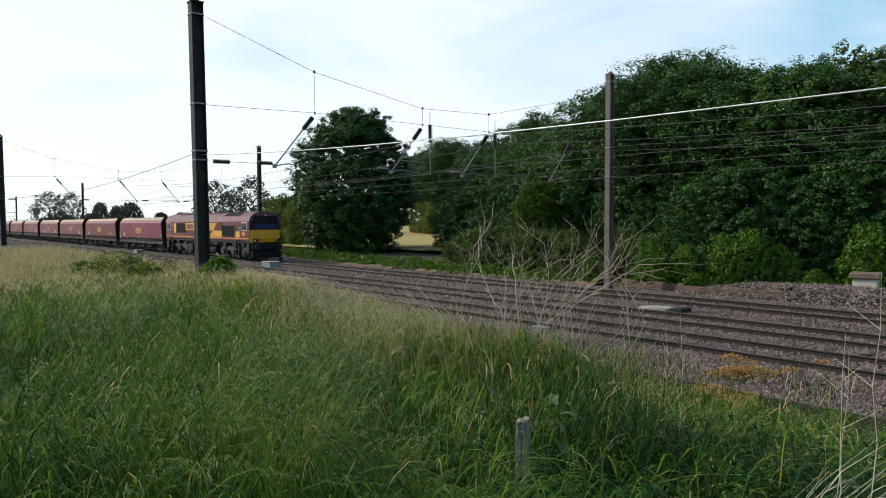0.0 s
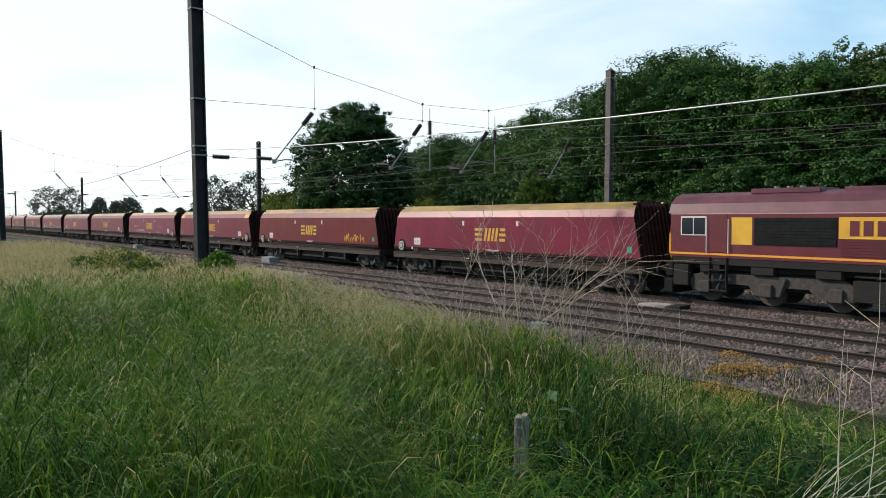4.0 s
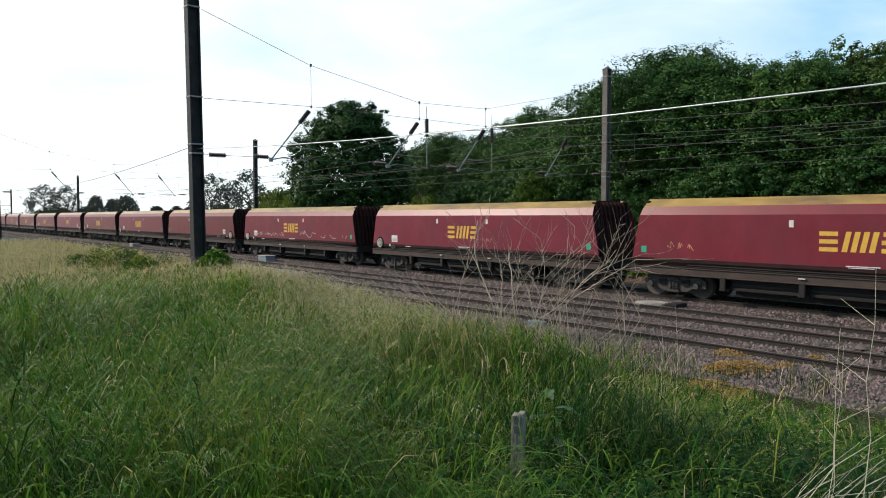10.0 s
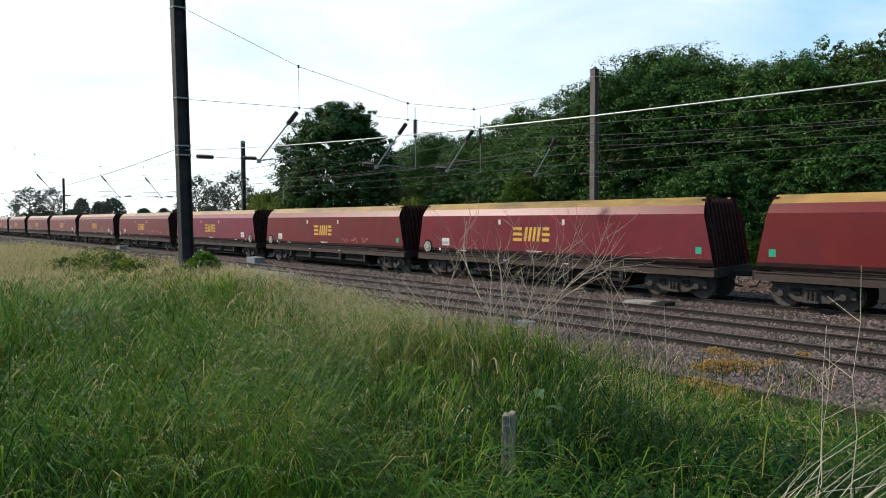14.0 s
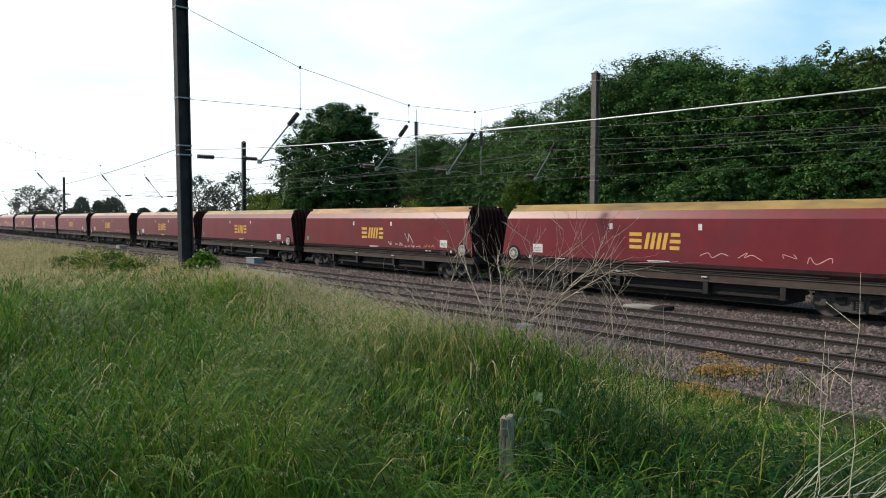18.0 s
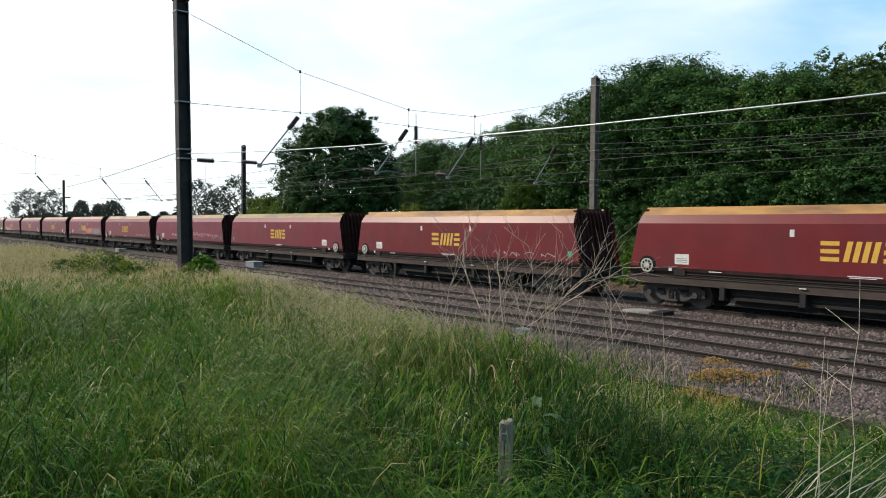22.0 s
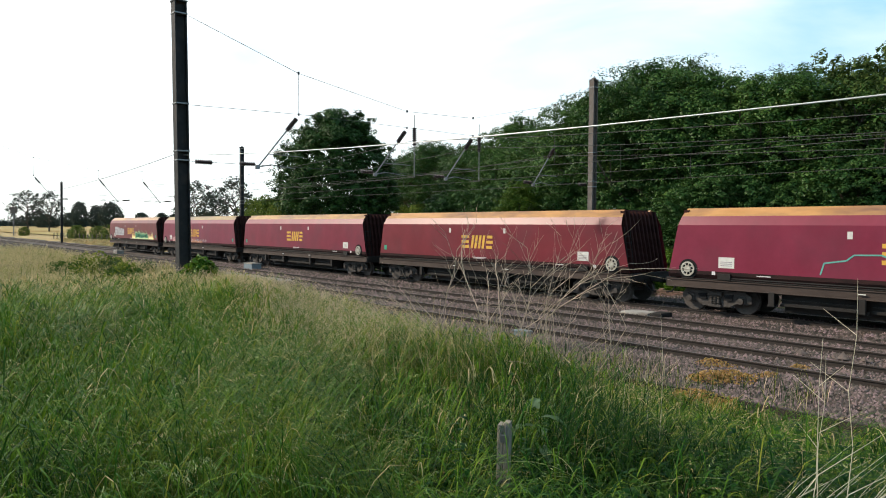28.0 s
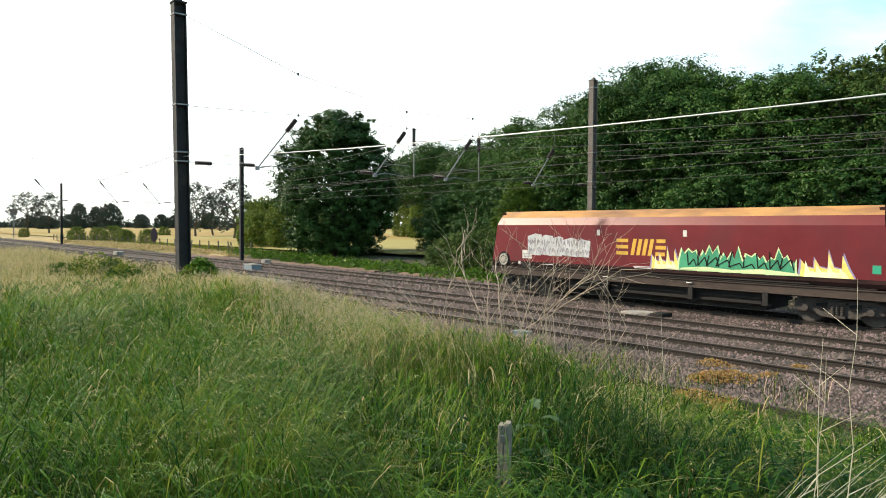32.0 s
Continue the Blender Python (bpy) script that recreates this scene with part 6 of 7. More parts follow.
def nodding(x, y, h, lean, ang, w, gen, spike, name, material, label):
    """Flowering culms whose loose heads nod over, with spikelets hung along the last third."""
    n = len(x)
    us = np.array((0.0, 0.35, 0.6, 0.78, 0.9, 1.0))
    pts = []
    for u in us:
        p = along(x, y, h, lean, ang, np.full(n, u))
        nod = np.clip((u - 0.6) / 0.4, 0, 1)
        p[:, 0] += np.cos(ang) * 0.10 * nod * h
        p[:, 1] += np.sin(ang) * 0.10 * nod * h
        p[:, 2] -= 0.20 * nod ** 2 * h * np.clip(lean, 0.2, 1)
        pts.append(p)
    pts = np.stack(pts, 1)
    side = np.stack([-np.sin(ang), np.cos(ang), np.zeros(n)], 1)[:, None] * (w[:, None] * (1 - 0.6 * us))[..., None] / 2
    v = np.stack([pts - side, pts + side], 2).reshape(-1, 3)
    k = (np.arange(n) * 12)[:, None, None] + (np.arange(5) * 2)[None, :, None] + np.array([0, 1, 3, 2])
    tagged(new(name, tri_mesh(name, v, k.reshape(-1, 4), material)), label, "grass", kind="stuff")
    m = 18
    u = np.tile(np.linspace(0, 1, m), n) * 3.0
    seg = np.clip(u.astype(int), 0, 2)
    fr = (u - seg)[:, None]
    rows = np.repeat(np.arange(n), m)
    c = pts[rows, 2 + seg] * (1 - fr) + pts[rows, 3 + seg] * fr
    d = np.stack([np.cos(ang), np.sin(ang), np.zeros(n)], 1)[rows] * 0.6 + gen.normal(size=(n * m, 3)) * 0.28 + np.array([0, 0, -0.5])
    d /= np.linalg.norm(d, axis=1, keepdims=True)
    t = np.cross(d, gen.normal(size=(n * m, 3)))
    t /= np.linalg.norm(t, axis=1, keepdims=True)
    sz = np.repeat(spike, m)[:, None] * gen.uniform(0.6, 1.2, (n * m, 1))
    v = np.stack([c, c + d * sz * 0.5 + t * sz * 0.13, c + d * sz, c + d * sz * 0.5 - t * sz * 0.13], 1).reshape(-1, 3)
    tagged(new("grass_seed_heads", tri_mesh("grass_seed_heads", v, np.arange(len(v)).reshape(-1, 4), material)), label.replace("stalks", "seed heads"), "grass", kind="stuff")


def build_grass():
    """Stems with arching leaves: lush and lodged near the path, ripening and straw-coloured on the brow and away along the line."""
    gen = np.random.default_rng(99)
    # stems fan out from the path, thick close by and thinner away from it, with a rough sward all round
    per, n = 16, 3900
    r, th = gen.uniform(1.7, 17.0, n), np.radians(gen.uniform(12, 89, n))
    tx, ty = -r * np.sin(th), r * np.cos(th)
    tx, ty = np.concatenate([tx, gen.uniform(-10, 6, 330)]), np.concatenate([ty, gen.uniform(-4, 8, 330)])
    own = (np.hypot(tx, ty) > 8) | (gen.uniform(size=len(tx)) < 0.30 + 0.95 * wave(tx, ty, 3.4, 0.4))
    tx, ty = tx[own], ty[own]
    far = smooth(4.5, 8.5, np.hypot(tx, ty))
    th = (0.40 + 0.52 * (wave(tx, ty, 2.2, 1.0) * (1 - 0.65 * far) + 0.30 * far) + 0.16 * wave(tx, ty, 5.0, 2.0)) * gen.uniform(0.62, 1.15, len(tx))
    th *= (1 - 0.22 * smooth(0.2, 3.2, ty - brow_at(tx))) * (1 - 0.45 * smooth(-8, -15, tx))
    x, y, hh = np.repeat(tx, per), np.repeat(ty, per), np.repeat(th, per)
    away, off = gen.uniform(0, 2 * np.pi, len(x)), np.abs(gen.normal(size=len(x))) * (0.035 + 0.010 * np.hypot(x, y))
    x, y = x + np.cos(away) * off, y + np.sin(away) * off
    hh = hh * gen.uniform(0.7, 1.15, len(x))
    # rank tufts round the dead shrub and on the slope below it
    for m, cx, cy, sx, sy, h0 in ((1300, -5.4, 4.5, 0.65, 0.40, 0.86), (1900, -4.5, 5.0, 0.5, 0.45, 1.08), (600, -3.2, 4.6, 0.6, 0.5, 0.7), (600, -2.6, 6.4, 0.9, 0.7, 0.75), (600, -0.8, 7.0, 0.9, 0.8, 0.75), (700, -8.3, 6.6, 1.1, 0.7, 0.62)):
        x, y = np.concatenate([x, cx + gen.normal(size=m) * sx]), np.concatenate([y, cy + gen.normal(size=m) * sy])
        hh = np.concatenate([hh, h0 * gen.uniform(0.6, 1.1, m)])
        away = np.concatenate([away, gen.uniform(0, 2 * np.pi, m)])
    keep = (np.hypot(x, y) > 1.6) & (y < 10.6) & (gen.uniform(size=len(x)) < 1 - 0.72 * smooth(-3.0, -2.2, x) * smooth(2.0, 2.6, y))
    x, y, hh, away = x[keep], y[keep], hh[keep], away[keep]
    n, dist = len(x), np.hypot(x, y)
    comb = 0.3 + 4.4 * (wave(x, y, 1.1, 4.0) - 0.5)
    ang = np.where(gen.uniform(size=n) < 0.68, comb + gen.normal(size=n) * 0.4, away + gen.normal(size=n) * 0.35)
    lean = np.clip(0.08 + 0.62 * wave(x, y, 1.6, 6.0) + gen.normal(size=n) * 0.16, 0.03, 0.95)
    # less warmth near left, where deep green grass paints a patch of shade
    warm = wave(x, y, 0.9, 2.6) - 0.35 * smooth(0.9, 0.3, y / np.maximum(0.5, -x)) * smooth(6.0, 3.0, dist) + 0.55 * np.exp(-((x + 3.0) ** 2 + (y - 1.9) ** 2) / 0.7) + gen.normal(size=n) * 0.10
    dry = np.clip(0.42 * smooth(2.6, 7.0, y) + 0.32 * smooth(-1.6, 0.3, y - brow_at(x)) * smooth(-5.0, -7.0, x) + 0.75 * smooth(-7, -17, x) + gen.normal(size=n) * 0.14, 0, 1) * (1 - 0.6 * smooth(-6, -2, x))
    dry = np.clip(dry + 0.30 * np.exp(-(x + 5.6) ** 2 / 3 - (y - 4.3) ** 2 / 2), 0, 1)
    pick = gen.uniform(size=n)
    olive = pick < 0.06 + 0.6 * dry + 0.34 * smooth(0.6, 0.95, warm) * smooth(-2.4, -3.4, x)
    straw = pick < 0.002 + 0.26 * dry + 0.45 * dry * smooth(-9, -18, x)
    deep = gen.uniform(size=n) < (0.16 + 0.55 * smooth(0.55, 0.25, warm)) * (1 - 0.85 * smooth(4.0, 7.5, dist)) + 0.38 * smooth(-3.5, -2.6, x) * smooth(2.0, 2.6, y)
    for name, m, sel, lab in (("grass_green", M_GRASS, ~olive & ~deep & ~straw, "tall lush green grass on the bank"), ("grass_deep_green", M_GRASSD, ~olive & deep & ~straw, "tall deep green grass on the bank, part of it painting shade"), ("grass_olive", M_GRASS2, olive & ~straw, "tall olive-green ripening grass on the bank"), ("grass_dry", M_STRAW, straw, "dry straw-coloured grass on the bank")):
        vs, fs, top = [], [], 0
        sx, sy, sh, sl, sa, sd = x[sel], y[sel], hh[sel], lean[sel], ang[sel], dist[sel]
        v, f, _ = blades(sx, sy, sh, sl, sa, 0.0018 + 0.0003 * sd, gen)
        vs.append(v), fs.append(f)
        top += len(v)
        for k in range(4):
            u = gen.uniform(0.15, 0.9, len(sx)) if k else np.full(len(sx), 0.93)
            p = along(sx, sy, sh, sl, sa, u)
            ln = gen.uniform(0.18, 0.44, len(sx)) * (0.80 + 0.03 * sd)
            b = sa + gen.normal(size=len(sx)) * (0.25 if k == 0 else 0.6)
            v, f = ribbons(p, b, ln, gen.uniform(0.7, 1.9, len(sx)), gen.uniform(0.0, 0.8, len(sx)), (0.0028 + 0.00070 * sd) * gen.uniform(0.6, 1.4, len(sx)))
            vs.append(v), fs.append(f + top)
            top += len(v)
        tagged(new(name, tri_mesh(name, np.concatenate(vs), np.concatenate(fs), m)), lab, "grass", kind="stuff")
    # rough shorter grass all round the trodden spot
    m = 42000
    x, y = gen.uniform(-16.0, 13.0, m), gen.uniform(-13.0, 9.5, m)
    side = np.degrees(np.arctan2(-x, y))
    keep = (np.hypot(x, y) > 0.9) & ((side < 14) | (side > 87))
    x, y = x[keep], y[keep]
    green = gen.uniform(size=len(x)) < 0.7
    for name, mt, sel, lab in (("grass_green", M_GRASS, green, "rough green grass on top of the bank"), ("grass_olive", M_GRASS2, ~green, "olive-green rough grass on top of the bank")):
        k = sel.sum()
        v, f, _ = blades(x[sel], y[sel], 0.40 * gen.uniform(0.5, 1.2, k) * (0.6 + 0.6 * wave(x[sel], y[sel], 2.2, 1.0)), gen.uniform(0.2, 1.1, k), gen.uniform(0, 6.28, k), 0.016 * gen.uniform(0.55, 1.35, k), gen)
        tagged(new(name, tri_mesh(name, v, f, mt)), lab, "grass", kind="stuff")
    # short thin sward along the line away from the path
    m = 26000
    x, y = gen.uniform(-46.0, -15.0, m), gen.uniform(-1.0, 8.2, m)
    dry = gen.uniform(size=m)
    for name, mt, sel, lab in (("grass_olive", M_GRASS2, dry < 0.3, "olive-green ripening grass on the bank"), ("grass_dry", M_STRAW, dry >= 0.3, "dry straw-coloured grass on the bank")):
        k = sel.sum()
        v, f, _ = blades(x[sel], y[sel], 0.44 * gen.uniform(0.5, 1.15, k) * (0.6 + 0.7 * wave(x[sel], y[sel], 1.4, 0.5)), gen.uniform(0.2, 1.2, k), gen.uniform(0, 6.28, k), 0.014 * gen.uniform(0.55, 1.35, k), gen)
        tagged(new(name, tri_mesh(name, v, f, mt)), lab, "grass", kind="stuff")
    # nodding heads over the lush grass
    for m, mt, lab in ((1700, M_SILVERG, "pale green nodding grass stalks on the bank"), (800, M_STRAW, "pale buff nodding grass stalks on the bank")):
        r, th = gen.uniform(1.9, 9.5, m), np.radians(gen.uniform(22, 88, m))
        x, y = -r * np.sin(th), r * np.cos(th)
        keep = (y < 8.5) & ((x < -2.9) | (gen.uniform(size=m) < 0.3)) & (gen.uniform(size=m) < 0.15 + 1.1 * wave(x, y, 2.6, 3.3))
        x, y, r = x[keep], y[keep], r[keep]
        h = (0.56 + 0.38 * wave(x, y, 2.2, 1.0)) * gen.uniform(0.85, 1.25, len(x)) * (1 - 0.2 * smooth(0.2, 3.2, y - brow_at(x)))
        a = 0.3 + 4.4 * (wave(x, y, 1.1, 4.0) - 0.5) + gen.normal(size=len(x)) * 0.8
        nodding(x, y, h, gen.uniform(0.2, 0.95, len(x)), a, 0.0020 + 0.0004 * r, gen, 0.015 + 0.0016 * r, "grass_stalks", mt, lab)
    # a pale patch of flowering grass
    n = 240
    x, y = -6.6 + gen.normal(size=n) * 1.1, 2.2 + gen.normal(size=n) * 0.7
    ang = 0.9 + gen.normal(size=n) * 0.5
    v, f, tips = blades(x, y, gen.uniform(0.75, 1.12, n), gen.uniform(0.5, 1.0, n), ang, np.full(n, 0.003), gen)
    tagged(new("grass_stalks", tri_mesh("grass_stalks", v, f, M_SILVERG)), "pale silvery grass stalks on the bank", "grass", kind="stuff")
    v, f = seed_heads(tips, ang, gen, 0.013, 10, 0.2)
    tagged(new("grass_seed_heads", tri_mesh("grass_seed_heads", v, f, M_SILVERG)), "silvery drooping grass seed heads", "grass", kind="stuff")
    # thin dark weeds and dead stalks between the siding and the running lines
    n = 5200
    x, y = gen.uniform(-14, -4.5, n), 9.6 + 4.2 * gen.uniform(size=n) ** 1.5
    keep = (gen.uniform(size=n) < clump(x * 0.9, y * 1.2) ** 1.5) & (y < 13.6)
    x, y = x[keep], y[keep]
    for name, m, sel, lab in (("grass_deep_green", M_GRASSD, np.arange(len(x)) % 4 < 2, "dark weeds growing through the ballast"), ("grass_olive", M_GRASS2, np.arange(len(x)) % 4 == 2, "olive weeds growing through the ballast"), ("grass_stalks", M_HAZE, np.arange(len(x)) % 4 == 3, "dead brown stalks standing in the ballast")):
        v, f, _ = blades(x[sel], y[sel], gen.uniform(0.25, 0.75, sel.sum()), gen.uniform(0.1, 0.8, sel.sum()), gen.uniform(0, 6.28, sel.sum()), np.full(sel.sum(), 0.010), gen, 0.04)
        tagged(new(name, tri_mesh(name, v, f, m)), lab, "weeds", kind="stuff")
    # a straw-coloured tuft at the foot of the dead shrub
    n = 1000
    x, y = -4.85 + gen.normal(size=n) * 0.7, 4.85 + gen.normal(size=n) * 0.5
    v, f, tips = blades(x, y, gen.uniform(0.7, 1.4, n), gen.uniform(0.05, 0.6, n), gen.uniform(0, 6.28, n), np.full(n, 0.0045), gen)
    tagged(new("grass_dry_tuft", tri_mesh("grass_dry_tuft", v, f, M_STRAW)), "straw-coloured tuft at the foot of the dead shrub", "grass", kind="stuff")
    # a haze of fine pinkish flowering grass along the brow
    n = 7500
    x = gen.uniform(-19, -5.8, n)
    y = brow_at(x) + gen.uniform(-0.7, 1.5, n)
    keep = gen.uniform(size=n) < 0.35 + 0.65 * clump(x * 0.8, y * 1.3)
    x, y = x[keep], y[keep]
    ang = 0.4 + gen.normal(size=len(x)) * 1.2
    v, f, tips = blades(x, y, gen.uniform(0.62, 1.05, len(x)) * (1 - 0.42 * smooth(-8, -15, x)), gen.uniform(0.05, 0.45, len(x)), ang, 0.0003 * np.hypot(x, y) + 0.001, gen)
    tagged(new("grass_stalks", tri_mesh("grass_stalks", v, f, M_HAZE)), "fine pinkish-buff flowering grass stalks along the brow", "grass", kind="stuff")
    v, f = seed_heads(tips, ang, gen, 0.011, 8, 0.16)
    tagged(new("grass_seed_heads", tri_mesh("grass_seed_heads", v, f, M_HAZE)), "pinkish-buff feathery grass seed heads", "grass", kind="stuff")
    # flowering stalks
    for n, x0, x1, y0, y1, size, w in ((1500, -8.5, 1.6, 3.0, 8.0, 0.010, 0.0026), (4200, -19, -5, 1.0, 9.0, 0.013, 0.0045), (5400, -48, -14, -1.0, 8.6, 0.024, 0.009)):
        x, y = gen.uniform(x0, x1, n), gen.uniform(y0, y1, n)
        keep = (np.hypot(x, y) > 2.0) & (gen.uniform(size=n) < 0.30 + 0.70 * smooth(2.5, 7.0, y + 0.25 * np.maximum(0, -8 - x)))
        keep &= (x < -4.2) | (gen.uniform(size=n) < 0.35)
        x, y = x[keep], y[keep]
        ang = 0.6 + gen.normal(size=len(x)) * 1.4
        hh = gen.uniform(0.55, 0.9, len(x)) * (1 - 0.45 * smooth(-8, -18, x))
        v, f, tips = blades(x, y, hh, gen.uniform(0.05, 0.4, len(x)), ang, np.full(len(x), w), gen)
        tagged(new("grass_stalks", tri_mesh("grass_stalks", v, f, M_STRAW)), "pale dry grass stalks on the bank", "grass", kind="stuff")
        v, f = seed_heads(tips, ang, gen, size)
        tagged(new("grass_seed_heads", tri_mesh("grass_seed_heads", v, f, M_STRAW)), "pale drooping grass seed heads", "grass", kind="stuff")


build_grass()


# ---- bramble, weeds and straw on the near bank ----
def leaf_heap(name, x, y, n, rx, ry, h, size, material, seed, label, category="weeds", kind="stuff", z=None):
    """A low heap of leaves over the ground."""
    gen = np.random.default_rng(seed)
    a, q = gen.uniform(0, 2 * np.pi, n), np.sqrt(gen.uniform(0, 1, n))
    px, py = x + np.cos(a) * q * rx, y + np.sin(a) * q * ry
    top = h * np.sqrt(np.clip(1 - q * q, 0.02, 1)) * (0.65 + 0.35 * np.sin(3.1 * px) * np.sin(2.7 * py))
    c = np.stack([px, py, (ground_z(px, py) if z is None else z) + top * gen.uniform(0.25, 1.05, n)], 1)
    v, f = leaf_cloud(c, np.full(n, size * 0.5), 3, size, gen, up=0.7)
    tagged(new(name, tri_mesh(name, v, f, material)), label, category, kind=kind)


leaf_heap("bramble", -17.4, 6.7, 1500, 0.95, 0.6, 1.0, 0.07, M_IVY, 51, "bright green bramble leaves round the mast foot", "bramble")
bg_rng = np.random.default_rng(52)
for k in range(30):
    x = -17.2 - 0.34 * k + bg_rng.normal() * 0.25
    leaf_heap("bramble", x, 6.1 + bg_rng.uniform(-1.4, 0.8), 260, bg_rng.uniform(0.35, 0.85), bg_rng.uniform(0.3, 0.6), bg_rng.uniform(0.4, 0.95), bg_rng.uniform(0.03, 0.05), (M_HAW, M_GRASS2, M_HAW, M_WEED)[k % 4], 520 + k, "green bramble and nettles on the brow of the bank", "bramble")
for k, (x, y, rx, ry, h) in enumerate(((-2.2, 4.2, 1.3, 0.9, 0.55), (-0.6, 4.6, 1.2, 1.0, 0.6), (-1.6, 6.2, 1.5, 1.1, 0.4), (-3.4, 7.4, 1.3, 0.8, 0.35), (0.8, 6.0, 1.4, 1.2, 0.45), (-5.4, 7.6, 1.0, 0.8, 0.3))):
    leaf_heap("weeds", x, y, 650, rx, ry, h, 0.035, M_WEED if k % 2 else M_GRASS, 60 + k, "small-leaved green weeds on the bank", "weeds")
for k in range(16):
    leaf_heap("weeds", -4.6 + 0.42 * k, 5.2 + 3.4 * ((k * 0.618) % 1.0), 620, 0.9, 0.8, 0.85, 0.034, (M_WEED, M_GRASSD, M_GRASSD)[k % 3], 160 + k, "small-leaved green weeds on the bank", "weeds")
def leafy_weeds(n, x0, x1, y0, y1, h0, size, material, seed, label):
    """Weeds with upright stems and pairs of pointed drooping leaves all the way up."""
    gen = np.random.default_rng(seed)
    x, y = gen.uniform(x0, x1, n), gen.uniform(y0, y1, n)
    h = h0 * gen.uniform(0.55, 1.15, n) * (0.7 + 0.55 * wave(x, y, 2.4, seed))
    ang, lean = gen.uniform(0, 6.28, n), gen.uniform(0.05, 0.5, n)
    v, f, _ = blades(x, y, h, lean, ang, np.full(n, 0.005), gen)
    vs, fs, top = [v], [f], len(v)
    for k in range(22):
        u = np.full(n, 0.16 + 0.84 * k / 21)
        p = along(x, y, h, lean, ang, u)
        ln = size * gen.uniform(0.6, 1.3, n) * (1.15 - 0.55 * u)
        v, f = ribbons(p, ang + k * 1.62 + gen.normal(size=n) * 0.4, ln, gen.uniform(0.1, 0.8, n), gen.uniform(0.0, 0.5, n), ln * gen.uniform(0.28, 0.42, n))
        vs.append(v), fs.append(f + top)
        top += len(v)
    tagged(new("weeds", tri_mesh("weeds", np.concatenate(vs), np.concatenate(fs), material)), label, "weeds", kind="stuff")


for k, (n, x0, x1, y0, y1, h0, size) in enumerate(((420, -3.3, -0.4, 2.35, 4.4, 0.62, 0.085), (300, -3.3, -0.6, 2.4, 5.2, 0.70, 0.13), (420, -3.4, -1.0, 3.2, 6.6, 0.70, 0.07), (300, -4.6, -1.0, 5.4, 9.2, 0.75, 0.09), (260, -3.2, -0.4, 2.3, 5.0, 0.55, 0.06))):
    leafy_weeds(n, x0, x1, y0, y1, h0, size, (M_WEED, M_GRASSD, M_WEED, M_GRASSD, M_GRASS)[k], 260 + k, "leafy dark green weeds on the bank")
for x, y, s in ((-45, 29.2, 1), (-52, 30.0, 1), (-59, 30.6, 1), (-38.5, 29.0, 1), (-66, 31, 1.1), (-32, 28.6, 0.9), (-26, 28.3, 0.8)):
    leaf_heap("verge_weeds", x, y, 900, 4.2, 1.9, 0.75 * s, 0.10, M_IVY, int(100 - x), "lush bright green weeds on the far verge", "weeds")
for x, y in ((-19.5, 29.1), (-17.2, 29.5), (-15.0, 30.2), (-13.2, 31.2), (-11.6, 32.2)):
    leaf_heap("ivy", x, y, 500, 1.6, 0.7, 0.4, 0.06, M_IVY, int(200 - x * 7), "ivy trailing at the foot of the bushes", "ivy")
for x, y, rx in ((-7.3, 14.4, 0.55), (-6.7, 14.9, 0.6), (-6.5, 13.7, 0.5), (-6.9, 13.3, 0.45), (-7.5, 15.2, 0.35), (-6.2, 14.3, 0.35), (-5.95, 15.6, 0.3), (-6.2, 11.6, 0.5), (-6.5, 11.9, 0.35), (-5.7, 11.5, 0.3)):
    leaf_heap("stonecrop", x, y, 460, rx, 0.42, 0.26, 0.026, M_MOSS, int(300 - x * 31), "orange-yellow stonecrop growing on the ballast", "stonecrop", z=-0.24)


def straw_bundle():
    """Long bleached stems leaning in from one side, and a few tall single stalks."""
    gen = np.random.default_rng(71)
    ob = thing("dry_stalks", "bundle of long bleached dry stalks leaning over the grass", "stalks")
    for i in range(78):
        a = Vector((-1.10 + gen.normal() * 0.12, 2.52 + gen.normal() * 0.08, 1.56 + gen.normal() * 0.05))
        b = a + Vector((0.20, 0.25, 0.20)) * gen.uniform(0.8, 2.5) + Vector((gen.normal() * 0.10, gen.normal() * 0.07, gen.normal() * 0.10))
        m = a.lerp(b, 0.55) + Vector((0, 0, gen.uniform(-0.02, 0.10)))
        r = gen.uniform(0.0009, 0.0023)
        part("stalk", tri_mesh("stalk", *tubes([(*a, *m, r, r * 0.9), (*m, *b, r * 0.9, r * 0.4)]), M_BLEACH), None, ob)
    for k, (x, y, z0, z1, dx) in enumerate(((-0.93, 2.93, 1.2, 2.75, 0.0), (-1.06, 2.83, 1.2, 2.52, 0.05), (-1.15, 3.05, 1.0, 2.42, 0.08), (-2.75, 4.55, 0.8, 2.30, 0.02), (-2.80, 4.50, 0.8, 2.15, -0.03), (-3.1, 4.6, 0.8, 2.1, 0.03))):
        path = [Vector((x, y, z0))]
        for i in range(7):
            q = Vector((x + dx * (i + 1) / 7 + gen.normal() * 0.008, y + gen.normal() * 0.008, z0 + (z1 - z0) * (i + 1) / 7))
            path.append(q)
            if i in (4, 5):
                e = q + Vector((gen.uniform(0.06, 0.16) * (1 if k % 2 else -1), 0.02, 0.09))
                part("side_twig", rods((q, e, 0.0012, 0.0006), seg=5), M_BLEACH, ob)
        part("tall_stalk", lathe(bmesh.new(), path, [0.0028 - 0.0003 * i for i in range(8)], 6), M_BLEACH, ob)


straw_bundle()


